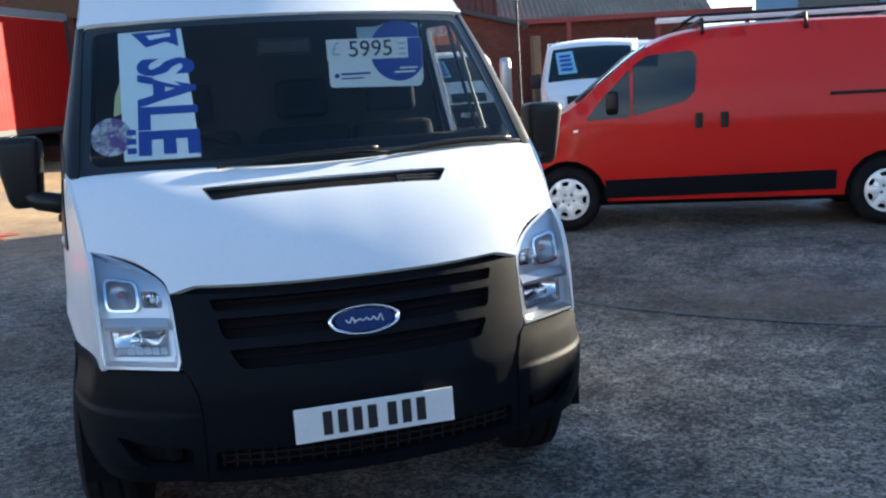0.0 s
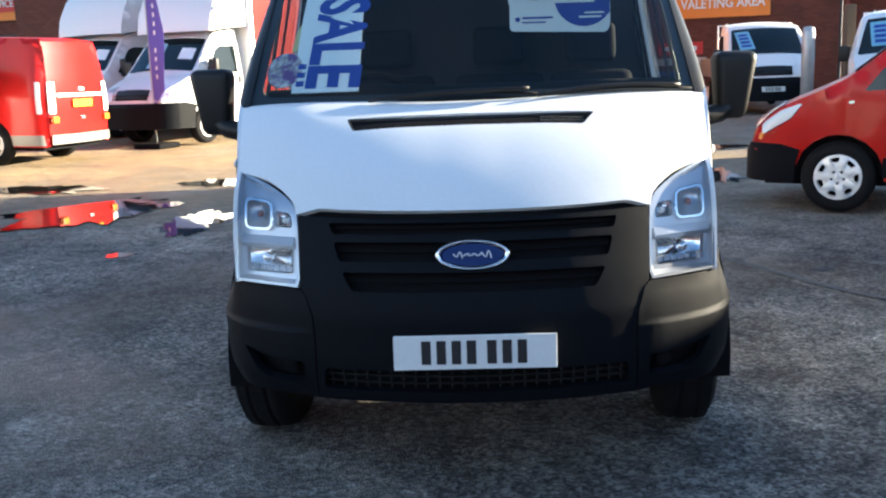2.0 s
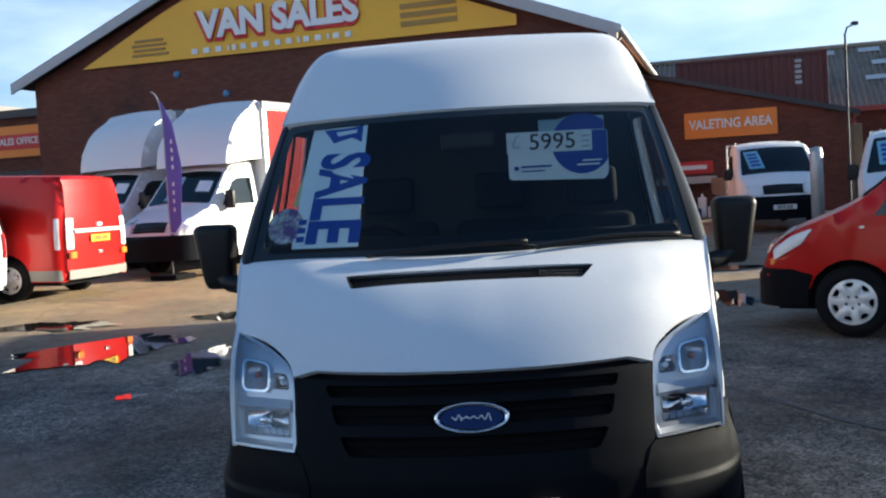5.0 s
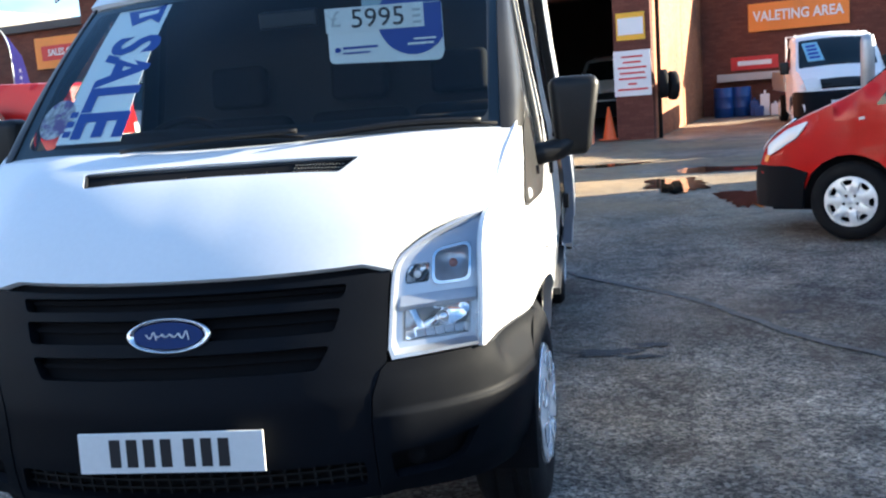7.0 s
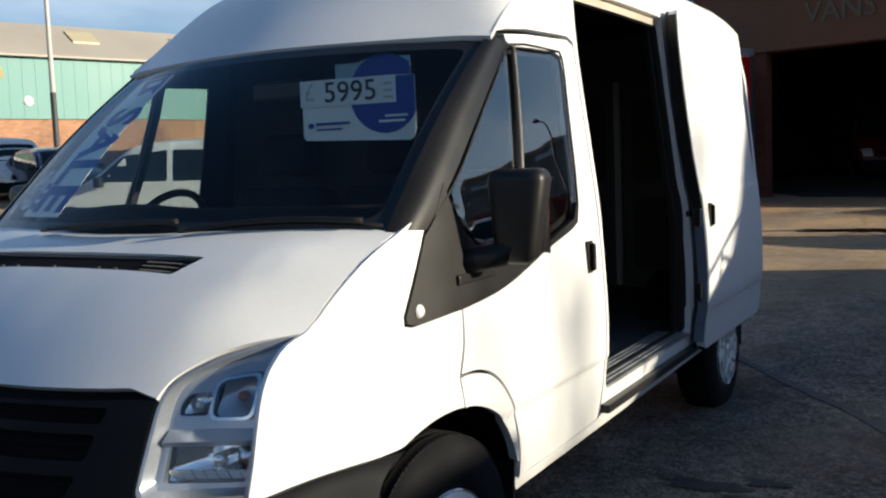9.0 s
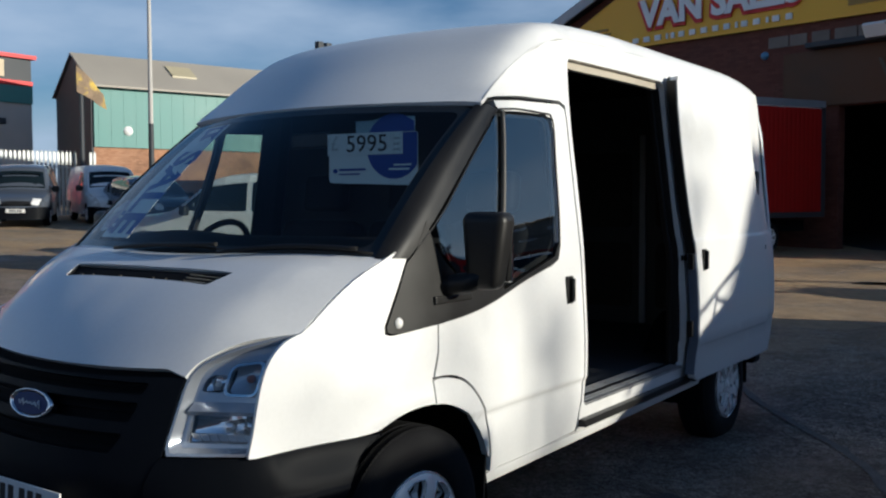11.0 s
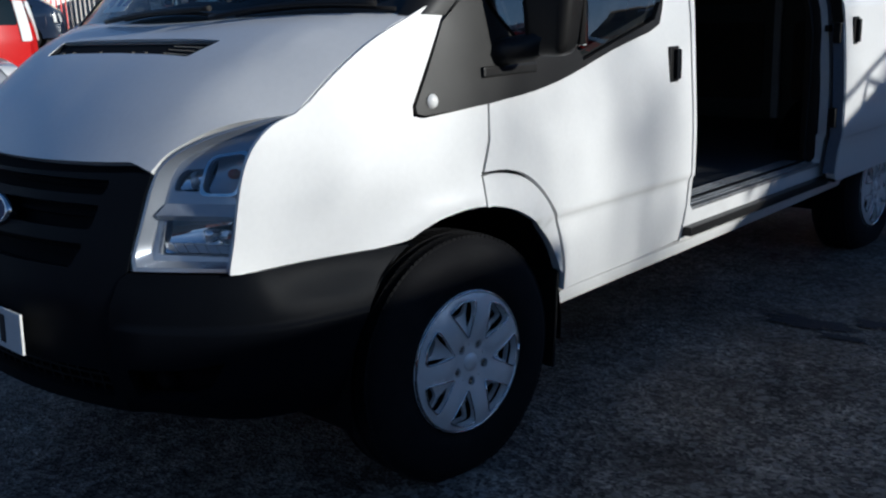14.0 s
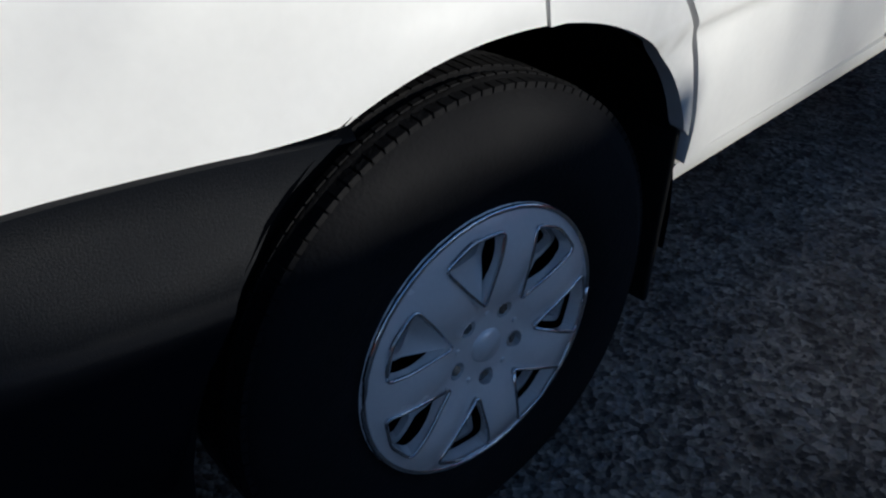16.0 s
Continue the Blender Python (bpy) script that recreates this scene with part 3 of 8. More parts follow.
panel([(-0.53, 0.41), (0.53, 0.41), (0.53, 0.51), (-0.53, 0.51)], [], lambda x, z: (x, face(z) + plan(x) + 0.05, z), (0, -1, 0), step=0.1, depth=0, bm=bm)
part("intake_backing", bm, VOID, fc)
bm = bmesh.new()
for i in range(-12, 13):
    x = i * 0.04
    panel([(x - 0.003, 0.425), (x + 0.003, 0.425), (x + 0.003, 0.50), (x - 0.003, 0.50)], [], lambda a, z: (a, face(z) + plan(a) + 0.025, z), (0, -1, 0), step=0.2, depth=0.01, bm=bm)
for zc in (0.45, 0.475):
    panel([(-0.50, zc - 0.003), (0.50, zc - 0.003), (0.50, zc + 0.003), (-0.50, zc + 0.003)], [], lambda a, z: (a, face(z) + plan(a) + 0.024, z), (0, -1, 0), step=0.1, depth=0.01, bm=bm)
part("intake_mesh", bm, BLACK, fc)
# Badge: plain oval
bm = bmesh.new()
lathe(bm, [(0.0, -0.002), (0.80, -0.002), (0.87, 0.004), (0.93, 0.010), (0.98, 0.008), (1.0, 0.0), (1.0, -0.02)], 40)
badge_at = Matrix.Translation((0, face(0.872) - 0.004, 0.872)) @ Matrix.Rotation(radians(-14), 4, "X") @ Matrix.Rotation(radians(-90), 4, "Z") @ Matrix.Diagonal((1, 0.120, 0.048, 1))
bm.transform(badge_at)
badge = part("badge", bm, CHROME, van, "oval badge with bright rim")
bm = panel(ellipse(0, 0, 0.098, 0.036, 32), [], lambda a, b: badge_at @ Vector((0.006, -a / 0.120, b / 0.048)), (0, -1, 0.2), step=0.05, depth=0.003)
disc = part("badge_face", bm, BADGE_BLUE, badge, "plain dark blue enamel")
bm = bmesh.new()
for a, b in ((-0.052, 0.012), (-0.030, 0.006), (-0.006, 0.004), (0.016, 0.004), (0.040, 0.010)):
    ring = bow([(a - 0.008, -b, 0), (a, b, 0), (a + 0.010, -b * 0.6, 0), (a + 0.022, b * 0.4, 0)], 4)
    pipe(bm, [badge_at @ Vector((0.0095, -p[0] / 0.120, p[1] / 0.048)) for p in ring], 0.0022, 6)
part("badge_mark", bm, SIGN_PALE, badge, "plain pale wavy mark")


def number_plate(parent, at, ground, groups=(4, 3), w=0.52, h=0.111):
    """A plate with plain bars for its characters; it faces -y in the frame of at."""
    bm = block(bmesh.new(), (-w / 2, -0.004, -h / 2), (w / 2, 0.004, h / 2), 0.003)
    bm.transform(at)
    p = part("number_plate", bm, ground, parent, "number plate with plain dark bars")
    n, x = sum(groups), -w * 0.34
    pitch = w * 0.68 / (n + 0.35)
    for gi, gcount in enumerate(groups):
        for i in range(gcount):
            bm = block(bmesh.new(), (x + 0.006, -0.006, -0.038), (x + pitch - 0.012, -0.003, 0.038))
            bm.transform(at)
            part("plate_bar", bm, INK, p)
            x += pitch
        x += pitch * 0.35
    return p


number_plate(van, Matrix.Translation((0, -0.016, 0.572)) @ Matrix.Rotation(radians(-3), 4, "X"), PLATE_WHITE)

# Bumper corners
cp = bow([(0.530, 0.086), (0.62, 0.124), (0.73, 0.188), (0.818, 0.265), (0.882, 0.370), (0.922, 0.50), (0.948, 0.63), (0.962, 0.76)], 6)
cs = [0.0]
for a, b in zip(cp, cp[1:]):
    cs.append(cs[-1] + (Vector(b) - Vector(a)).length)
cx, cy = spline(cs, [p[0] for p in cp]), spline(cs, [p[1] for p in cp])
bulge = spline((0.33, 0.40, 0.46, 0.60, 0.615, 0.63, 0.70, 0.755), (-0.055, -0.02, 0.002, 0.010, 0.010, 0.002, 0.0, -0.006))


def corner(sgn):
    def at(s, z):
        x, y = cx(s), cy(s)
        nx, ny = cy(s + 0.01) - cy(s - 0.01), -(cx(s + 0.01) - cx(s - 0.01))
        ln = math.hypot(nx, ny)
        k = min(1, s / 0.08)
        o = bulge(z) * k
        fade = max(0.0, 1 - s / 0.35)
        px, py = x + nx / ln * o, y + ny / ln * o + face(min(z, 0.76)) * fade
        # the shoulder draws in to the wing above it
        k = min(1.0, max(0.0, (z - 0.63) / 0.125)) * min(1.0, max(0.0, (py - 0.27) / 0.10))
        k = k * k * (3 - 2 * k)
        return (sgn * (px + (side_x(py, 0.757) + 0.012 - px) * k), py, z)
    return at


def s_of_y(y):
    return float(np.interp(y, [p[1] for p in cp], cs))


rear_cut = [(s_of_y(AXLE_F - math.sqrt(max(0.01, ARCH_R ** 2 - (z - HUB_Z) ** 2))), z) for z in (0.760, 0.70, 0.64, 0.56, 0.48, 0.40, 0.375)]
corner_out = [(0.004, 0.385), (0.0, 0.60), (0.006, 0.675), (0.030, 0.740), (0.050, 0.758), (0.20, 0.760), (0.31, 0.761)] + rear_cut
fog = rounded([(0.05, 0.435), (0.04, 0.515), (0.20, 0.525), (0.31, 0.545), (0.26, 0.470), (0.20, 0.440)], 0.012)
for s in (-1, 1):
    c = part("bumper_corner", panel(corner_out, [fog], corner(s), (s * 0.6, -0.8, 0), step=0.04, depth=0.03, cuts=((), (0.605, 0.61, 0.615, 0.62, 0.625))), GREY_PLASTIC, van, "dark grey moulded bumper corner")
    cf = corner(s)
    bm = bmesh.new()
    prev = None
    for i in range(25):
        sv = 0.05 + (s_of_y(0.745) - 0.05) * i / 24
        o = Vector(cf(sv, 0.754))
        row = [bm.verts.new(o), bm.verts.new(o + Vector((-s * 0.09, 0.05, 0.004)))]
        if prev:
            bm.faces.new((prev[0], prev[1], row[1], row[0])).smooth = True
        prev = row
    part("bumper_shelf", bm, GREY_PLASTIC, c)
    bm = panel([(0.02, 0.42), (0.34, 0.42), (0.34, 0.56), (0.02, 0.56)], [], lambda a, z: tuple(Vector(cf(a, z)) + Vector((-s * 0.03, 0.05, 0))), (s * 0.6, -0.8, 0), step=0.08, depth=0)
    part("fog_recess", bm, VOID, c)
    bm = bmesh.new()
    lathe(bm, [(0.0, 0.006), (0.020, 0.006), (0.028, 0.0), (0.028, -0.02)], 16)
    bm.transform(Matrix.Translation((s * 0.625, 0.165, 0.485)) @ Matrix.Rotation(radians(-90), 4, "Z"))
    part("towing_eye_plug", bm, VOID, c)

# Front wings
LAMP_LINE = [(0.256, 0.770), (0.273, 0.84), (0.287, 0.91), (0.304, 0.975), (0.327, 1.028), (0.358, 1.068), (0.404, 1.102), (0.466, 1.123)]
wing_edge = bow([(0.262, 0.762)] + LAMP_LINE, 3)
wing_top = bow([(0.486, 1.131), (0.57, 1.203), (0.68, 1.280), (0.80, 1.338), (0.87, 1.367), (0.945, 1.370)], 3)
tri_edge = [(0.945, 1.352), (0.905, 1.335), (0.845, 1.225), (0.785, 1.115), (0.785, 1.088), (0.815, 1.080), (1.02, 1.098)]
seam_f = [(1.038, 1.098), (1.030, 1.0), (0.996, 0.905), (1.006, 0.862)]
a_top = math.degrees(math.atan2(0.451, 0.045))
arch_f = [(AXLE_F + ARCH_R * math.cos(radians(t)), HUB_Z + ARCH_R * math.sin(radians(t))) for t in (84, 88, 92, 96, 100, 104, 108, 112, 115, 118)]
low_edge = [(0.70, 0.764), (0.60, 0.757), (0.50, 0.753), (0.40, 0.753), (0.30, 0.758)]
wing_out = wing_edge + wing_top[1:] + tri_edge[1:] + seam_f[:3] + arch_f + low_edge
quarter_out = [(1.004, 0.902)] + bow([(1.03, 0.905), (1.10, 0.898), (1.19, 0.868), (1.275, 0.80), (1.342, 0.70), (1.376, 0.60), (1.390, 0.535)], 3)
quarter_out += [(AXLE_F + ARCH_R * math.cos(radians(t)), HUB_Z + ARCH_R * math.sin(radians(t))) for t in range(24, 84, 4)] + [(1.010, 0.815)]
for s in (-1, 1):
    part("front_wing", panel(wing_out, [], side(s), (s, 0, 0.1), step=0.045, depth=0.015), WHITE, van, "white front wing, glossy")
    part("arch_panel", panel(quarter_out, [], side(s), (s, 0, 0), step=0.05, depth=0.03), WHITE, van)
    # wheel housings
    for ay in (AXLE_F, AXLE_R):
        bm = bmesh.new()
        n, r = 22, ARCH_R + 0.004
        prev = None
        for i in range(n + 1):
            t = radians(-8 + 196 * i / n)
            row = [bm.verts.new((s * x, ay + r * math.cos(t), HUB_Z + r * math.sin(t))) for x in (0.94, 0.92, 0.55)]
            if prev:
                for j in range(2):
                    bm.faces.new((prev[j], prev[j + 1], row[j + 1], row[j]))
            prev = row
        bm.faces.new([bm.verts.new((s * 0.55, ay + r * math.cos(radians(t)), HUB_Z + r * math.sin(radians(t)))) for t in range(-8, 189, 14)])
        part("wheel_housing", bm, VOID, van)
    # side indicator and mud flap
    bm = bmesh.new()
    lathe(bm, [(0.0, 0.012), (0.010, 0.011), (0.017, 0.006), (0.020, 0.0)], 20)
    bm.transform(Matrix.Translation((s * (side_x(0.845, 1.125) + 0.004), 0.845, 1.122)) @ Matrix.Diagonal((s, 1, 1, 1)))
    part("side_indicator", bm, LAMP_CLEAR, van, "small round clear repeater")
    bm = block(bmesh.new(), (0, 0, 0), (0.20, 0.012, 0.34), 0.005)
    bm.transform(Matrix.Translation((s * 0.952 - (0.20 if s > 0 else 0), 1.352, 0.225)) @ Matrix.Rotation(radians(-5), 4, "X"))
    part("mud_flap", bm, BLACK, van, "black rubber mud flap")


# Headlamps
def lamp_y(x, z):
    """The lens surface: the nose's, fuller towards the wing's edge."""
    y = face(z) + plan(x)
    t = min(1.1, max(0.0, (x - 0.60) / 0.225))
    lid = float(np.interp(x, (0.60, 0.64, 0.70, 0.77, 0.82), (1.02, 1.051, 1.083, 1.108, 1.126)))
    give = float(np.interp(z, [b for a, b in LAMP_LINE], [a for a, b in LAMP_LINE])) - face(z) - plan(0.825)
    return y + give * t ** 3 * min(1.0, max(0.0, (lid - z) / 0.03))


def headlamp(s):
    outer_edge = bow([(0.817, 0.768), (0.821, 0.86), (0.823, 0.95), (0.825, 1.04), (0.831, 1.127)], 3)
    inner_edge = bow([(0.820, 1.124), (0.770, 1.108), (0.697, 1.082), (0.640, 1.051), (0.606, 1.022), (0.590, 0.980), (0.582, 0.87), (0.576, 0.762)], 3)
    ol = [(0.586, 0.762)] + outer_edge + inner_edge[:-1]
    cxz = (0.705, 0.93)

    def shrink(k):
        return [(cxz[0] + (x - cxz[0]) * k, cxz[1] + (z - cxz[1]) * k) for x, z in ol]

    def lampf(dep):
        return lambda x, z: (s * x, lamp_y(x, z) + dep, z)
    hint = (s * 0.4, -1, 0.2)
    lamp = part("headlamp", panel(ol, [shrink(0.945)], lampf(0.004), hint, step=0.05, depth=0.05), LAMP_SILVER, van, "large clear-lens headlamp with silver housing")
    # the bowl: walls from the rim to a deeper floor, divided by a shelf
    rim, floor_ = shrink(0.945), shrink(0.84)
    bm = bmesh.new()
    a = [bm.verts.new(lampf(0.006)(*p)) for p in rim]
    b = [bm.verts.new(lampf(0.085)(*p)) for p in floor_]
    for i in range(len(a)):
        bm.faces.new((a[i - 1], a[i], b[i], b[i - 1])).smooth = True
    part("lamp_bowl", bm, LAMP_SILVER, lamp)
    lo = rounded([(0.612, 0.795), (0.785, 0.795), (0.79, 0.885), (0.612, 0.885)], 0.010)
    ind = rounded([(0.688, 0.936), (0.794, 0.938), (0.797, 1.046), (0.690, 1.030)], 0.026)
    aux = rounded([(0.616, 0.945), (0.680, 0.945), (0.682, 0.998), (0.634, 0.996), (0.618, 0.978)], 0.010)
    part("lamp_mask", panel(shrink(0.93), [lo, ind, aux], lampf(0.044), hint, step=0.05, depth=0.02), LAMP_SILVER, lamp)
    # lower main beam: a curved mirror with a bulb shield
    cu = lambda x, z: (s * x, lamp_y(x, z) + 0.115 - 6.0 * ((x - 0.70) ** 2 + 1.2 * (z - 0.84) ** 2), z)
    part("main_reflector", panel(lo, [], cu, hint, step=0.02, depth=0.0), CHROME, lamp, "faceted bright reflector")
    bm = bmesh.new()
    lathe(bm, [(0.0, -0.035), (0.016, -0.034), (0.020, -0.02), (0.018, 0.03)], 16)
    bm.transform(Matrix.Translation((s * 0.71, lamp_y(0.71, 0.84) + 0.085, 0.84)) @ Matrix.Rotation(radians(90), 4, "Z"))
    part("bulb_shield", bm, CHROME, lamp)
    bm = bmesh.new()
    for i in range(14):
        z = 0.80 + i * 0.006
        block(bm, (s * 0.612 - 0.004, lamp_y(0.612, z) + 0.036, z), (s * 0.612 + 0.004, lamp_y(0.612, z) + 0.045, z + 0.003))
    part("reflector_rib", bm, CHROME, lamp)
    for (ox, oz, r), mt, nm, ring in (((0.742, 0.985, 0.072), LAMP_SILVER, "indicator_reflector", ind), ((0.650, 0.970, 0.045), CHROME, "side_reflector", aux)):
        q = lambda x, z, ox=ox, oz=oz, r=r: (s * x, lamp_y(x, z) + 0.100 - 0.055 * ((x - ox) ** 2 + (z - oz) ** 2) / r ** 2, z)
        part(nm, panel(ring, [], q, hint, step=0.015, depth=0), mt, lamp)
    bm = bmesh.new()
    bmesh.ops.create_uvsphere(bm, u_segments=16, v_segments=10, radius=0.013, matrix=Matrix.Translation((s * 0.742, lamp_y(0.742, 0.985) + 0.062, 0.985)) @ Matrix.Diagonal((1, 1.3, 1, 1)))
    part("indicator_bulb", bm, ORANGE, lamp, "amber bulb", smooth=True)
    frame_in = [(0.7415 + (x - 0.7415) * 0.86, 0.988 + (z - 0.988) * 0.86) for x, z in ind]
    part("indicator_rim", panel(ind, [frame_in], lampf(0.030), hint, step=0.05, depth=0.012), CHROME, lamp, "bright square indicator rim")
    for k in range(7):
        x0 = 0.615 + k * 0.0255
        part("reflector_facet", panel([(x0, 0.797), (x0 + 0.0225, 0.797), (x0 + 0.0225, 0.822), (x0, 0.822)], [], lambda x, z: (s * x, lamp_y(x, z) + 0.070 - 0.9 * (z - 0.795), z), hint, step=0.03, depth=0.004), CHROME, lamp)
    part("lamp_shelf", panel([(0.606, 0.892), (0.806, 0.894), (0.808, 0.918), (0.606, 0.916)], [], lambda x, z: (s * x, lamp_y(x, z) + 0.018 + 0.9 * (z - 0.892), z), hint, step=0.05, depth=0.02), LAMP_SILVER, lamp, "silver shelf between the reflectors")
    bm = bmesh.new()
    bmesh.ops.create_uvsphere(bm, u_segments=12, v_segments=8, radius=0.011, matrix=Matrix.Translation((s * 0.645, lamp_y(0.645, 0.965) + 0.065, 0.965)))
    part("side_bulb", bm, LAMP_CLEAR, lamp, smooth=True)
    g = part("lens", panel(shrink(0.985), [], lampf(-0.003), hint, step=0.05, depth=0.006), LENS, lamp, "clear lens")
    g.visible_shadow = False
    gap = part("lamp_gap", panel(shrink(1.004), [shrink(0.97)], lampf(0.016), hint, step=0.08, depth=0), VOID, lamp)


headlamp(1)
headlamp(-1)

# Windscreen: glass with a black painted border
rim = rounded([(-1, 0), (1, 0), (1, 1), (-1, 1)], [0.02, 0.02, 0.07, 0.07])
hole = rounded([(-0.955, 0.055), (0.955, 0.055), (0.955, 0.945), (-0.955, 0.945)], 0.06)
sc = part("windscreen", panel(rim, [], screen, (0, -1, 1), step=0.08, depth=0.0), SCREEN, van, "curved laminated windscreen, slightly reflective")
sc.visible_shadow = False
part("screen_border", panel(rim, [hole], lambda u, v: tuple(Vector(screen(u, v)) + Vector((0, 0.004, -0.003))), (0, -1, 1), step=0.08, depth=0.004), INK, sc, "black painted glass border")

# A-pillars: dark strip between screen and door glass
for s in (-1, 1):
    def pil(a, b, s=s):
        p = Vector(screen(s * 1.0, b)) + Vector((0, -0.004, 0.002))
        yz = Vector((0.93 + 0.68 * b, 1.352 + 0.568 * b))
        q = Vector((s * (side_x(yz.x, yz.y) + 0.003), yz.x, yz.y))
        m = p.lerp(q, a) + Vector((s * 0.5, -0.6, 0.3)) * 0.030 * math.sin(math.pi * a)
        return tuple(m)
    part("a_pillar", panel([(0, -0.02), (1, -0.02), (1, 1.0), (0, 1.0)], [], pil, (s, -0.6, 0.2), step=(0.2, 0.1), depth=0.02), BLACK, van, "satin black windscreen pillar")

# Roof cap
ry = [(u, 1.330) for u in [i / 12 for i in range(-12, 13)]]
bm = panel(ry + [(1, y) for y in (1.6, 2.0, 2.6, 3.4, 4.2, 5.16)] + [(u, 5.18) for u in [i / 8 for i in range(8, -9, -1)]] + [(-1, y) for y in (5.16, 4.2, 3.4, 2.6, 2.0, 1.6)], [], roof, (0, -0.2, 1), step=(0.08, 0.10), depth=0.02, cuts=((-0.99, -0.98, -0.97, -0.95, -0.93, -0.9, 0.9, 0.93, 0.95, 0.97, 0.98, 0.99), ()))
part("roof", bm, WHITE, van, "white raised steel roof")
bm = bmesh.new()
for s in (-1, 1):
    pipe(bm, [(s * (side_x(max(y, 1.45), shoulder(y)) - 0.004), y, shoulder(y) + 0.004) for y in [1.52 + 0.1 * i for i in range(37)]], 0.0025, 6)
part("roof_seam", bm, WHITE_IN, van)
# Cab doors
win_bot = bow([(1.05, 1.102), (1.24, 1.118), (1.42, 1.150), (1.66, 1.212), (1.90, 1.262)], 3) + [(1.965, 1.285), (1.995, 1.34)]
win_rear = [(2.03, 1.50), (2.06, 1.70), (2.085, 1.86), (2.075, 1.915), (2.02, 1.928)]
win_top = [(1.80, 1.925), (1.655, 1.918)]
door_arc = bow([(1.010, 0.913), (1.10, 0.909), (1.197, 0.877), (1.285, 0.806), (1.356, 0.704), (1.398, 0.58), (1.409, 0.474)], 3)
door_out = [(1.045, 1.098), (1.040, 1.0)] + door_arc + [(1.80, 0.476), (2.150, 0.490), (2.172, 0.62), (2.172, 1.10), (2.185, 1.34), (2.205, 1.62), (2.222, 1.90), (2.215, 1.965), (2.17, 1.985), (1.80, 1.972), (1.60, 1.955), (1.615, 1.930)] + win_top[::-1] + win_rear[::-1] + win_bot[::-1][:-1]
tri_out = [(0.792, 1.112), (0.795, 1.094), (0.82, 1.087), (1.05, 1.100)] + win_bot[1:] + [(1.985, 1.36)] + [(1.935, 1.300), (1.68, 1.237), (1.50, 1.190), (1.46, 1.24), (1.20, 1.24), (1.10, 1.32), (1.05, 1.40), (1.03, 1.47), (0.945, 1.356), (0.905, 1.325), (0.845, 1.21)]
q_glass = [(1.045, 1.415), (1.21, 1.255), (1.455, 1.255), (1.52, 1.42), (1.575, 1.60), (1.625, 1.80), (1.640, 1.905), (1.625, 1.905), (1.50, 1.80), (1.30, 1.63), (1.15, 1.50)]
d_glass = [(1.475, 1.25), (1.505, 1.205), (1.68, 1.248), (1.935, 1.312), (1.985, 1.37), (2.015, 1.50), (2.045, 1.70), (2.066, 1.86), (2.055, 1.905), (2.01, 1.916), (1.665, 1.905), (1.645, 1.80), (1.595, 1.60), (1.535, 1.42)]


def bar_handle(parent, at, s):
    """A door pull: a dark dish with an upright flap."""
    bm = block(bmesh.new(), (-0.006, -0.030, -0.062), (0.004, 0.030, 0.062), 0.004)
    bm.transform(at)
    h = part("handle", bm, BLACK, parent, "black door pull")
    bm = block(bmesh.new(), (0.002, -0.006, -0.052), (0.020, 0.024, 0.052), 0.006)
    bm.transform(at)
    part("handle_flap", bm, GREY_PLASTIC, h)
    return h


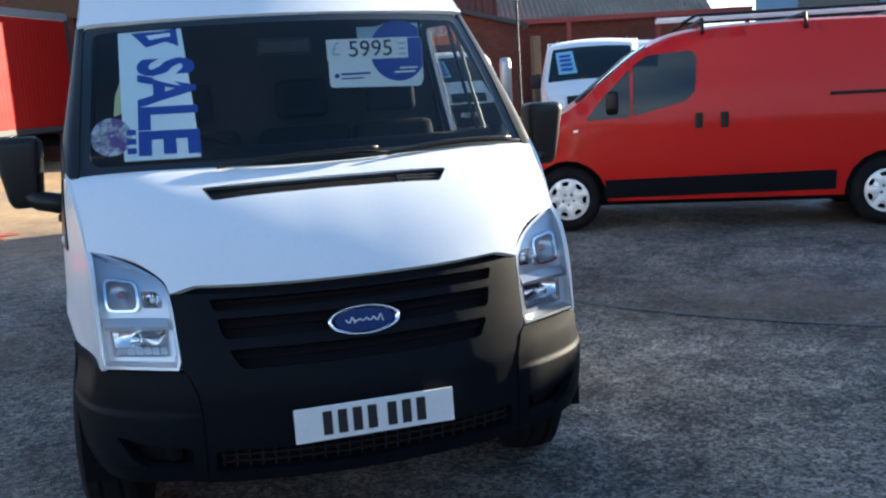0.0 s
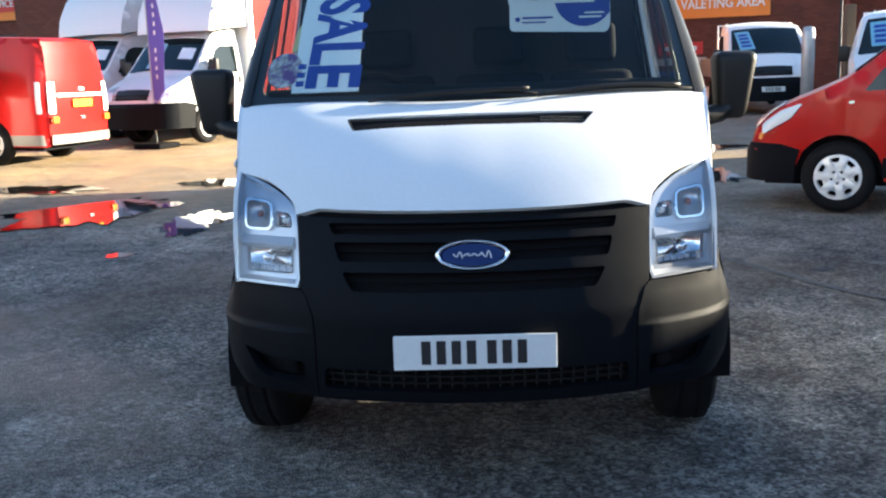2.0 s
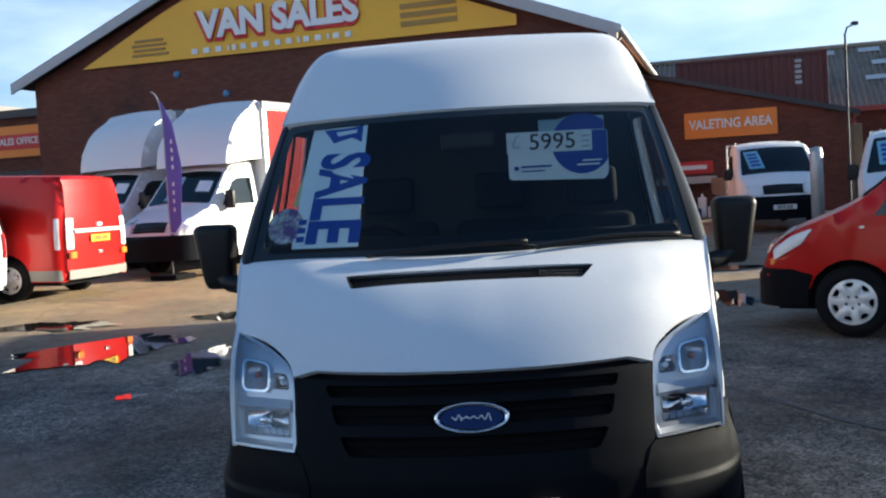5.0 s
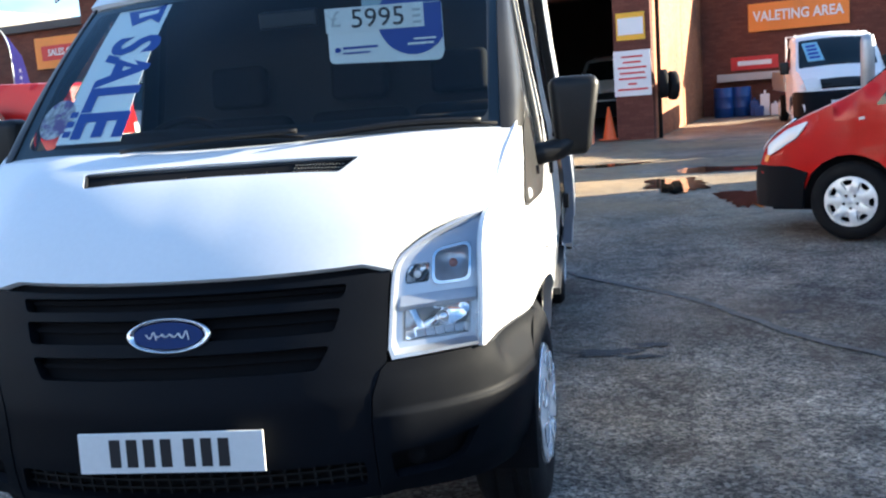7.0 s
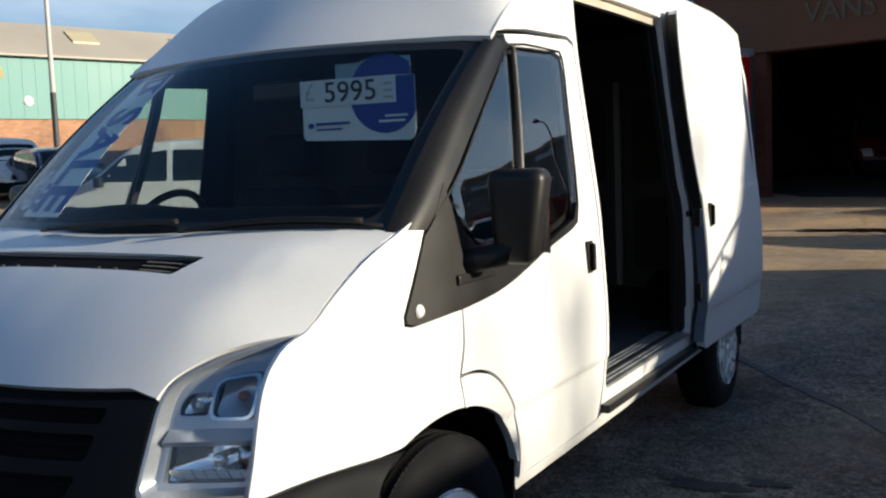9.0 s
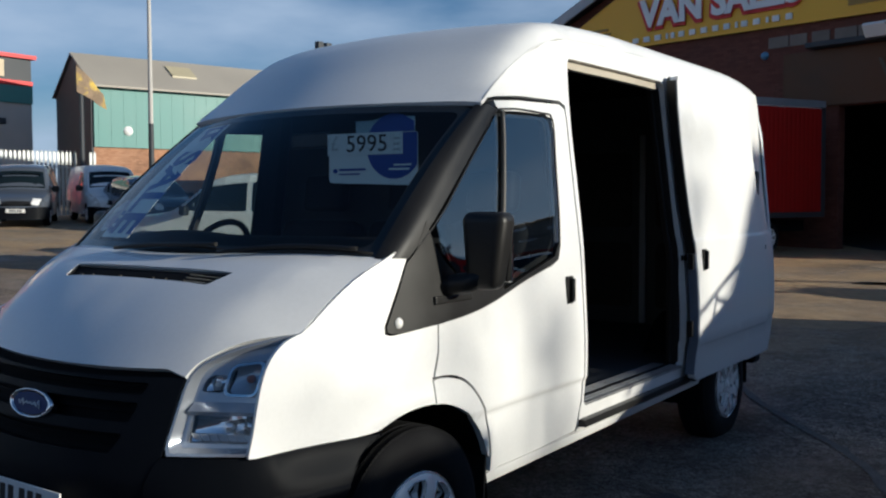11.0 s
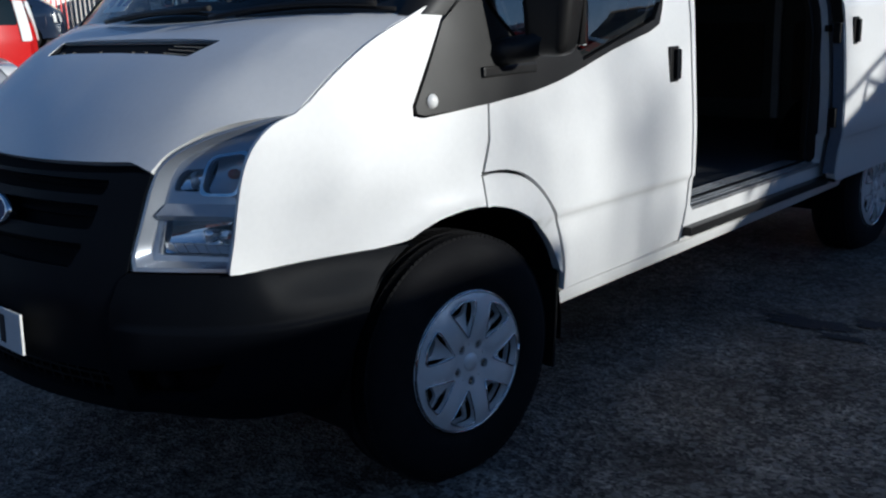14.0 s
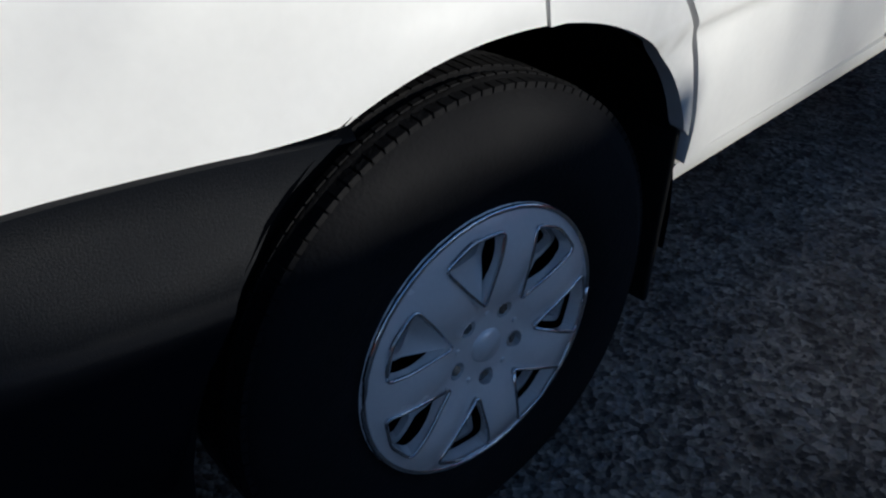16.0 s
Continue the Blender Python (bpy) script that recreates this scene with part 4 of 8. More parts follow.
for s in (-1, 1):
    d = part("cab_door", panel(door_out, [], side(s), (s, 0, 0.1), step=0.05, depth=0.03, cuts=((), (0.715, 0.72, 0.725, 0.73, 0.735))), WHITE, van, "white cab door with black window surround")
    part("window_trim", panel(tri_out, [], side(s, 0.004), (s, 0, 0.1), step=0.06, depth=0.02), BLACK, d, "black plastic window surround and mirror base")
    for nm, ol in (("quarter_light", q_glass), ("door_window", d_glass)):
        g = part(nm, panel(ol, [], side(s, -0.006), (s, 0, 0.2), step=0.1, depth=0.0), PANE, d, "tinted side glass")
        g.visible_shadow = False
    lining = [(1.02, 1.30), (1.10, 1.10), (1.48, 1.14), (1.95, 1.24), (2.06, 1.30), (2.13, 1.90), (2.06, 1.955), (1.62, 1.945), (1.30, 1.675), (1.05, 1.465)]
    inset = []
    for ol in (q_glass, d_glass):
        mid = (sum(p[0] for p in ol) / len(ol), sum(p[1] for p in ol) / len(ol))
        inset.append([(mid[0] + (y - mid[0]) * 0.955, mid[1] + (z - mid[1]) * 0.97) for y, z in ol])
    part("inner_trim", panel(lining, inset, side(s, -0.034), (-s, 0, 0), step=0.12, depth=0.006), BLACK, d, "black inner window trim")
    fr = bmesh.new()
    pipe(fr, [(s * (side_x(y, z) + 0.004), y, z) for y, z in bow([(1.465, 1.235), (1.528, 1.42), (1.585, 1.60), (1.635, 1.80), (1.652, 1.915)], 3)], 0.010, 8)
    part("window_divider", fr, CHANNEL, d, "window channel, sunlit grey-beige painted in")
    fr = bmesh.new()
    pipe(fr, [(s * (side_x(y, z) + 0.002), y, z) for y, z in bow([(0.935, 1.352), (1.15, 1.515), (1.30, 1.645), (1.50, 1.815), (1.63, 1.922), (2.02, 1.932), (2.075, 1.92), (2.088, 1.86), (2.06, 1.70), (2.03, 1.50), (1.99, 1.34)], 3)], 0.0045, 6)
    part("window_seal", fr, BLACK, d)
    bar_handle(d, Matrix.Translation((s * (side_x(2.045, 1.145) + 0.002), 2.048, 1.145)) @ Matrix.Diagonal((s, 1, 1, 1)), s)

    # door mirror: arm, head, glass
    hx, hy, hz = s * 1.104, 1.165, 1.362
    bm = bmesh.new()
    r = bmesh.ops.create_cube(bm, size=1, matrix=Matrix.Translation((hx, hy, hz)) @ Matrix.Rotation(radians(6 * s), 4, "Z") @ Matrix.Diagonal((0.178, 0.115, 0.280, 1)))
    bmesh.ops.bevel(bm, geom=bm.edges[:], offset=0.038, segments=4, profile=0.55, affect="EDGES")
    for v in bm.verts:
        k = max(0.0, (hz + 0.03 - v.co.z) / 0.17)
        v.co.x += (hx - s * 0.035 - v.co.x) * 0.36 * k
        v.co.y += (hy - v.co.y) * 0.22 * k
    mir = part("door_mirror", bm, BLACK, d, "large black door mirror on a short arm", smooth=True)
    bm = bmesh.new()
    pipe(bm, [(s * 0.92, 1.09, 1.222), (s * 0.985, 1.112, 1.238), (s * 1.04, 1.135, 1.248), (s * 1.085, 1.155, 1.275)], 0.040, 10)
    part("mirror_arm", bm, BLACK, mir)
    bm = block(bmesh.new(), (hx - 0.068, hy + 0.054, hz - 0.115), (hx + 0.068, hy + 0.061, hz + 0.125), 0.003)
    part("mirror_glass", bm, CHROME, mir, "mirror glass")
    bm = bmesh.new()
    block(bm, (s * 0.962 - 0.012, 1.02, 1.17), (s * 0.962 + 0.012, 1.26, 1.20), 0.006)
    part("mirror_bracket", bm, BLACK, mir)

# Body sides: near side (+x) has the loading opening, the off side is closed
op_f, op_r, op_b, op_t = 2.205, 3.455, 0.600, 2.215
b_top = [(1.62, 1.975), (1.80, 1.992), (2.17, 2.003), (2.228, 1.985), (2.235, 1.90), (2.217, 1.62), (2.198, 1.34), (2.184, 1.10), (2.184, 0.62), (2.166, 0.482)]
side_top = [(y, shoulder(y)) for y in (5.24, 5.0, 4.6, 4.0, 3.4, 2.8, 2.3, 2.1, 1.9, 1.75, 1.6, 1.53)]
arch_rr = [(AXLE_R + ARCH_R * math.cos(radians(t)), HUB_Z + ARCH_R * math.sin(radians(t))) for t in range(168, 11, -12)]
base_ol = b_top + [(2.168, 0.478), (3.79, 0.478)] + arch_rr + [(5.24, 0.46), (5.28, 1.20), (5.27, 2.20)] + side_top
load_hole = rounded([(op_f, op_b), (op_r, op_b), (op_r, 1.30), (op_r - 0.03, op_t), (op_f + 0.075, op_t), (op_f + 0.045, 1.60), (op_f, 1.10)], [0.03, 0.03, 0.1, 0.05, 0.05, 0.1, 0.1])
for s in (-1, 1):
    p = part("body_side", panel(base_ol, [load_hole] if s > 0 else [], side(s), (s, 0, 0.1), step=0.09, depth=0.04, cuts=((), (0.715, 0.72, 0.725, 0.73, 0.735, 1.312, 1.318, 1.324, 1.33, 1.336))), WHITE, van, "white steel load-area side")
    sill = bmesh.new()
    panel([(1.412, 0.412), (3.80, 0.440), (3.80, 0.474), (1.412, 0.466)], [], lambda y, z: (s * (side_x(2.0, max(z, 0.40)) - 0.004 - 0.2 * max(0, 0.43 - z)), y, z), (s, 0, 0), step=0.2, depth=0.05, bm=sill)
    part("sill", sill, WHITE, van)
# jambs and step of the opening
bm = bmesh.new()
jl = [(y, z) for y, z in load_hole]
prev = None
for y, z in jl + jl[:1]:
    x = side_x(y, z) - 0.03
    row = [bm.verts.new((x, y, z)), bm.verts.new((x - 0.06, y + (0.012 if y < 2.8 else -0.012), z + (0.01 if z < 1 else -0.012))), bm.verts.new((x - 0.075, y, z))]
    if prev:
        for j in range(2):
            bm.faces.new((prev[j], prev[j + 1], row[j + 1], row[j])).smooth = True
    prev = row
# Body-white frame in shadow, given black to paint that shade in
part("door_jamb", bm, BLACK, van, "door frame, painted black for its shade")
bm = bmesh.new()
pipe(bm, [(side_x(y, z) - 0.075, y, z) for y, z in jl + jl[:1]], 0.014, 6)
part("door_seal", bm, BLACK, van, "black rubber door seal")
step_ = part("loading_step", block(bmesh.new(), (0.79, op_f + 0.02, 0.592), (0.966, op_r - 0.02, 0.606), 0.004), ALU, van, "scuffed ribbed metal step")
for i in range(6):
    part("tread_rib", block(bmesh.new(), (0.80 + i * 0.026, op_f + 0.03, 0.604), (0.808 + i * 0.026, op_r - 0.03, 0.611), 0.002), ALU, step_)
bm = bmesh.new()
block(bm, (0.945, op_f - 0.03, 0.500), (0.990, op_r + 0.05, 0.535), 0.006)
part("door_track", bm, BLACK, van, "black lower door runner")
# Strip added in cream: the sun on the frame's top, as colour
bm = panel([(op_f + 0.09, 2.172), (op_r - 0.06, 2.172), (op_r - 0.06, 2.206), (op_f + 0.09, 2.206)], [], side(1, -0.030), (1, 0, 0), step=0.2, depth=0.03)
part("upper_rail", bm, surface("sunlit_header_paint", (0.42, 0.38, 0.30), 0.5, var=0.1), van, "upper door header, sunlit cream painted in")

# The sliding door, slid back along the side
SDO = 0.085
sd_out = rounded([(3.435, 0.52), (3.44, 1.30), (3.405, 2.08), (3.42, 2.25), (4.60, 2.25), (4.70, 2.0), (4.735, 1.30), (4.735, 0.52)], [0.06, 0.2, 0.2, 0.05, 0.05, 0.1, 0.2, 0.06])
sld = part("sliding_door", panel(sd_out, [], side(1, SDO), (1, 0, 0.1), step=0.08, depth=0.045, cuts=((), (0.715, 0.72, 0.725, 0.73, 0.735, 1.312, 1.318, 1.324, 1.33, 1.336))), WHITE, van, "white sliding door pushed fully open")
bm = panel(sd_out, [], side(1, SDO - 0.06), (-1, 0, 0), step=0.2, depth=0)
part("door_lining", bm, INNER_SHADED, sld)
def door_edge(z0, z1):
    """A strip down the front edge of the sliding door."""
    bm, last = bmesh.new(), None
    for k in range(13):
        z = z0 + (z1 - z0) * k / 12
        y = float(np.interp(z, (0.52, 1.30, 2.08, 2.25), (3.431, 3.434, 3.399, 3.412)))
        ring = [bm.verts.new(p) for p in ((side_x(y, z) + SDO - 0.058, y, z), (side_x(y, z) + SDO - 0.006, y - 0.004, z), (side_x(y, z) + SDO - 0.006, y + 0.02, z), (side_x(y, z) + SDO - 0.058, y + 0.02, z))]
        if last:
            for a in range(4):
                bm.faces.new((last[a - 1], last[a], ring[a], ring[a - 1]))
        last = ring
    bmesh.ops.recalc_face_normals(bm, faces=bm.faces[:])
    return bm


part("door_edge_channel", door_edge(0.56, 1.24), EDGE_SHADED, sld, "white door edge, its blue shade painted in")
part("door_edge_seal", door_edge(1.245, 2.22), BLACK, sld, "black rubber edge seal")
for z in (0.82, 1.20):
    bm = block(bmesh.new(), (1.00, 3.412, z - 0.045), (1.035, 3.436, z + 0.045), 0.006)
    part("door_latch", bm, BLACK, sld, "black door latch")
bar_handle(sld, Matrix.Translation((side_x(3.545, 1.205) + SDO + 0.002, 3.55, 1.205)), 1)
bm = block(bmesh.new(), (1.0, 3.46, 0.515), (1.035, 3.58, 0.56), 0.006)
part("door_roller", bm, BLACK, sld)
bm = bmesh.new()
block(bm, (side_x(4.0, 1.25) - 0.002, 3.42, 1.205), (side_x(4.0, 1.25) + 0.018, 5.0, 1.235), 0.005)
part("centre_rail", bm, BLACK, van, "black centre door rail")

# Rear end
bm = panel(rounded([(-0.93, 0.45), (0.93, 0.45), (0.945, 1.2), (0.86, 2.0), (0.78, 2.35), (-0.78, 2.35), (-0.86, 2.0), (-0.945, 1.2)], 0.06), [], lambda x, z: (x, 5.26 + 0.02 * z - 0.04 * x * x, z), (0, 1, 0), step=0.2, depth=0.04)
part("rear_door", bm, WHITE, van, "white rear doors")
bm = block(bmesh.new(), (-0.86, 5.14, 0.36), (0.86, 5.30, 0.52), 0.03)
part("rear_bumper", bm, GREY_PLASTIC, van)

# Load space: floor, lining, wheel boxes, rear doors seen from inside, roof bows
part("load_floor", block(bmesh.new(), (-0.90, 1.75, 0.545), (0.90, 5.15, 0.590), 0.004), FLOOR_GREY, van, "dark grey load floor mat")
bm = block(bmesh.new(), (-0.72, 0.95, 0.34), (0.72, 1.78, 0.52), 0.02)
block(bm, (-0.52, 0.35, 0.40), (0.52, 1.0, 0.95), 0.02)
block(bm, (-0.60, 1.7, 0.30), (0.60, 5.0, 0.50), 0.02)
part("chassis", bm, VOID, van)
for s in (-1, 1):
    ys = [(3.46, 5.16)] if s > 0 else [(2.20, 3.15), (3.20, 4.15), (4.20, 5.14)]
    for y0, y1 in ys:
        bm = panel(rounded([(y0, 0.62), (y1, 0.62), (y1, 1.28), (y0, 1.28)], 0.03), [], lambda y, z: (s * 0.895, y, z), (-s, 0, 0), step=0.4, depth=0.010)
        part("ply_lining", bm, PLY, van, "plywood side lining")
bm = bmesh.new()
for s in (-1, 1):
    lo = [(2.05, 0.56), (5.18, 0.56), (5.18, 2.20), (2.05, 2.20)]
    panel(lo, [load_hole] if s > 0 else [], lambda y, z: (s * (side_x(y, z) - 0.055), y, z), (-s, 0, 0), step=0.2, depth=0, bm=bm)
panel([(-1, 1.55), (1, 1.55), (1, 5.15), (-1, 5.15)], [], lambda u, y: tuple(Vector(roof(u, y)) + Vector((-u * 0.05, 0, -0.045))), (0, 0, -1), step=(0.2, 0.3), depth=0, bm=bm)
# Near-black colour stands in for the shade inside the load space
part("inner_skin", bm, surface("shaded_inner_skin", (0.022, 0.023, 0.023), 0.8, var=0.2, scale=3, spec=0.2), van, "inner skin, painted dark for the shade inside")
for s in (-1, 1):
    for y in (2.35, 3.17, 4.17, 5.05):
        if s > 0 and y < 3.3:
            continue
        part("body_rib", block(bmesh.new(), (s * 0.88 - 0.02, y - 0.03, 0.60), (s * 0.88 + 0.02, y + 0.03, 1.75), 0.01), INNER_SHADED, van)
    part("body_rail", block(bmesh.new(), (s * 0.87 - 0.02, 3.5 if s > 0 else 2.2, 1.31), (s * 0.87 + 0.02, 5.1, 1.37), 0.01), INNER_SHADED, van)
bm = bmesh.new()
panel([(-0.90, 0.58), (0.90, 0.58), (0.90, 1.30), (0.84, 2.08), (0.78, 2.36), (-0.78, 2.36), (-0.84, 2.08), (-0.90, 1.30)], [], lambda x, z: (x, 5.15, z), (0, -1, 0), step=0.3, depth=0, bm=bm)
part("rear_door_inner", bm, INNER_SHADED, van, "inside of closed rear doors")
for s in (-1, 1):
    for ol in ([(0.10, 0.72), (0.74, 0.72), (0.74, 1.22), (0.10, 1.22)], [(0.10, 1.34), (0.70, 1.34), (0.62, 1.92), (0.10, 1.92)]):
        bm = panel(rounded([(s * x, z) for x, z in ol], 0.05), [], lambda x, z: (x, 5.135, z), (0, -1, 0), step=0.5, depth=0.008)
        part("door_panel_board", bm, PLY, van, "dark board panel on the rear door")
bm = block(bmesh.new(), (-0.025, 5.11, 0.60), (0.025, 5.14, 2.05), 0.008)
part("rear_door_post", bm, WHITE_IN, van)

# Cab: bulkhead post, dashboard, seats, steering wheel
# Bulkhead coloured almost black, so the cab's shade is painted in
bm = panel([(-1, 0.60), (1, 0.60), (1, 2.28), (-1, 2.28)], [], lambda u, z: (u * (side_x(2.12, z) - 0.05), 2.12, z), (0, -1, 0), step=0.4, depth=0.02)
part("bulkhead", bm, surface("bulkhead_shade", (0.020, 0.021, 0.023), 0.7, var=0.15), van, "steel bulkhead behind the seats, painted dark for shade")
dash = spline((0.62, 0.80, 0.95, 1.05, 1.10, 1.12), (1.312, 1.370, 1.425, 1.42, 1.33, 0.85))
bm = panel([(-0.85, 0.60), (0.85, 0.60), (0.85, 1.10), (-0.85, 1.10)], [], lambda x, y: (x, y + 0.05 + 0.20 * x * x, dash(y) - 0.02 + (0.015 * math.exp(-((x + 0.42) / 0.2) ** 2) if y > 0.85 else 0)), (0, 0.2, 1), step=0.05, depth=0.02)
part("dashboard", bm, VOID, van, "black moulded dashboard")
bm = bmesh.new()
wheel_m = Matrix.Translation((-0.42, 1.22, 1.285)) @ Matrix.Rotation(radians(58), 4, "X")
pipe(bm, [wheel_m @ Vector((0.195 * math.cos(t), 0.195 * math.sin(t), 0)) for t in [2 * math.pi * i / 32 for i in range(33)]], 0.015, 8)
for t in (20, 160, 270):
    pipe(bm, [wheel_m @ Vector((0.05 * math.cos(radians(t)), 0.05 * math.sin(radians(t)), -0.01)), wheel_m @ Vector((0.19 * math.cos(radians(t)), 0.19 * math.sin(radians(t)), 0))], 0.014, 6)
rod(bm, wheel_m @ Vector((0, 0, -0.10)), wheel_m @ Vector((0, 0, 0.015)), 0.065, 0.06, 16)
part("steering_wheel", bm, VOID, van, "black steering wheel")
for x0, w in ((-0.43, 0.50), (0.14, 0.46), (0.60, 0.42)):
    bm = bmesh.new()
    block(bm, (x0 - w / 2, 1.32, 0.72), (x0 + w / 2, 1.82, 0.90), 0.06, 4)
    st = part("seat", bm, CLOTH, van, "dark cloth cab seat", smooth=True)
    bm = block(bmesh.new(), (-w / 2, -0.07, 0), (w / 2, 0.07, 0.60), 0.06, 4)
    bm.transform(Matrix.Translation((x0, 1.84, 0.86)) @ Matrix.Rotation(radians(-14), 4, "X"))
    part("backrest", bm, CLOTH, st, smooth=True)
    bm = block(bmesh.new(), (-0.13, -0.05, 0), (0.13, 0.05, 0.19), 0.04, 4)
    bm.transform(Matrix.Translation((x0, 1.985, 1.49)) @ Matrix.Rotation(radians(-10), 4, "X"))
    part("headrest", bm, CLOTH, st, smooth=True)
bm = block(bmesh.new(), (-0.12, 1.42, 1.78), (0.12, 1.45, 1.85), 0.012)
part("rear_view_mirror", bm, BLACK, van)
bm = bmesh.new()
panel([(-0.8, 0.95), (0.8, 0.95), (0.8, 2.08), (-0.8, 2.08)], [], lambda x, y: (x, y, 0.56), (0, 0, 1), step=0.4, depth=0, bm=bm)
part("cab_floor", bm, BLACK, van)

# Dark strips added inside the cab to block light leaking through door gaps
for s in (-1, 1):
    for nm, ol in (("pillar_gap_strip", [(2.07, 0.55), (2.30, 0.55), (2.32, 2.0), (2.12, 2.0)]), ("header_gap_strip", [(1.50, 1.925), (2.30, 1.935), (2.30, 2.06), (1.62, 2.03)])):
        if nm == "pillar_gap_strip":
            ol = [(2.07, 0.55), (2.195, 0.55), (2.24, 2.0), (2.12, 2.0)] if s > 0 else [(1.88, 0.55), (2.30, 0.55), (2.32, 2.0), (1.93, 2.0)]
        part(nm, panel(ol, [], side(s, -0.045), (-s, 0, 0), step=0.2, depth=0.01), BLACK, van)

# Wipers
for pts in ([(-0.38, 0.70, 0.0), (-0.15, 0.74, 0.07), (0.05, 0.75, 0.09), (0.22, 0.76, 0.10)], [(0.25, 0.70, 0.0), (0.45, 0.78, 0.08), (0.62, 0.82, 0.10), (0.80, 0.86, 0.075)]):
    bm = bmesh.new()
    line = []
    for x, y, dz in pts:
        u, v = x / 0.86, dz * 0.38
        q = Vector(screen(u, v)) + Vector((0, -0.02, 0.015))
        line.append(q)
    pipe(bm, bow(line, 4), 0.009, 6)
    w = part("wiper", bm, BLACK, van, "black windscreen wiper arm")
    bm = bmesh.new()
    a, b = pts[1][0] - 0.12, pts[3][0] + 0.05
    pipe(bm, [Vector(screen((a + (b - a) * i / 8) / 0.86, 0.018 + 0.020 * math.sin(math.pi * i / 8))) + Vector((0, -0.008, 0.006)) for i in range(9)], 0.006, 6)
    part("wiper_blade", bm, RUBBER, w)


# Wheels
def wheel(parent, x, y, s, z=HUB_Z, R=0.362, W=0.215, rim=0.222, spokes=7, steer=0.0):
    """A road wheel on the side s, with a silver trim, turned by steer degrees."""
    at = Matrix.Translation((x, y, z)) @ Matrix.Rotation(radians(steer), 4, "Z") @ Matrix.Diagonal((s, 1, 1, 1))
    bm = bmesh.new()
    h = W / 2
    lathe(bm, [(rim - 0.012, -h + 0.02), (rim, -h + 0.004), (rim + 0.05, -h - 0.004), (R - 0.045, -h), (R - 0.012, -h + 0.022), (R, -h + 0.05), (R, -0.042), (R - 0.008, -0.038), (R - 0.008, -0.030), (R, -0.026), (R, 0.026), (R - 0.008, 0.030), (R - 0.008, 0.038), (R, 0.042), (R, h - 0.05), (R - 0.012, h - 0.022), (R - 0.045, h), (rim + 0.05, h + 0.004), (rim + 0.02, h + 0.001), (rim + 0.017, h - 0.002), (rim, h - 0.004), (rim - 0.012, h - 0.02)], 64)
    bm.transform(at)
    w = part("wheel", bm, RUBBER, parent, "black tyre with silver wheel trim")
    if R > 0.36:
        bm = bmesh.new()
        for i in range(120):
            t = 2 * math.pi * i / 120
            for x0, x1, r0, lag in ((h - 0.052, h - 0.026, R - 0.0035, 0.0), (0.044, h - 0.055, R + 0.0005, 0.02), (-0.022, 0.022, R + 0.0005, 0.01)):
                block(bm, (x0, -0.0078, r0 - 0.012), (x1, 0.0078, r0 + 0.0015), turn=Matrix.Rotation(t + lag, 4, "X"))
        bm.transform(at)
        tagged(part("tread", bm, RUBBER, w, "worn tread blocks"), kind="stuff")
    bm = bmesh.new()
    lathe(bm, [(0.0, h - 0.075), (rim - 0.02, h - 0.075), (rim - 0.004, h - 0.03), (rim - 0.002, h - 0.006)], 32)
    bm.transform(at)
    part("rim", bm, VOID, w)
    kr = rim / 0.222
    prof = spline((0.0, 0.05 * kr, 0.10 * kr, 0.16 * kr, 0.205 * kr, 0.216 * kr, rim + 0.006), (0.014, 0.014, 0.020, 0.022, 0.017, 0.013, 0.004))

    def dish(dep=0.0):
        def on(a, b):
            r = math.hypot(a, b) / kr
            swell = 0.011 * (0.5 + 0.5 * math.cos(spokes * (math.atan2(b, a) - radians(100)) - math.pi)) * math.sin(math.pi * min(1.0, max(0.0, (r - 0.06) / 0.145)))
            return at @ Vector((h - 0.010 + prof(r * kr) + swell - dep, a, b))
        return on
    holes, floors, opens = [], [], []
    for i in range(spokes):
        t0 = radians(100) + 2 * math.pi * i / spokes
        half = math.pi / spokes

        def pol(r, d, t0=t0):
            return (kr * r * math.cos(t0 + d), kr * r * math.sin(t0 + d))
        wedge = rounded([pol(0.088, -0.03), pol(0.088, 0.03), pol(0.150, half * 0.52), pol(0.197, half * 0.64), pol(0.203, 0), pol(0.197, -half * 0.64), pol(0.150, -half * 0.52)], 0.012, 3)
        holes.append(wedge)
        opens.append(rounded([pol(0.150, -half * 0.36), pol(0.150, half * 0.36), pol(0.190, half * 0.52), pol(0.194, 0), pol(0.190, -half * 0.52)], 0.009, 3))
    nuts = [(0.056 * math.cos(2 * math.pi * i / 5 + 0.96), 0.056 * math.sin(2 * math.pi * i / 5 + 0.96)) for i in range(5)]
    pockets = [ellipse(a, b, 0.0135, 0.0135, 10) for a, b in nuts]
    tr = part("wheel_trim", panel(ellipse(0, 0, rim + 0.005, rim + 0.005, 64), holes + pockets, dish(), (s, 0, 0), step=0.026, depth=0.018), TRIM_SILVER, w, "silver plastic trim with seven openings")
    for wd, opn in zip(holes, opens):
        bm = panel(wd, [opn], lambda a, b: at @ Vector((h - 0.013 + prof(math.hypot(a, b)) - 0.026 * min(1.0, max(0.0, (math.hypot(a, b) / kr - 0.090) / 0.055)), a, b)), (s, 0, 0), step=0.02, depth=0.012)
        part("trim_recess", bm, TRIM_SILVER, tr)
    bm = bmesh.new()
    pipe(bm, [at @ Vector((h + 0.001, (rim - 0.001) * math.cos(2 * math.pi * i / 48), (rim - 0.001) * math.sin(2 * math.pi * i / 48))) for i in range(49)], 0.0045, 6)
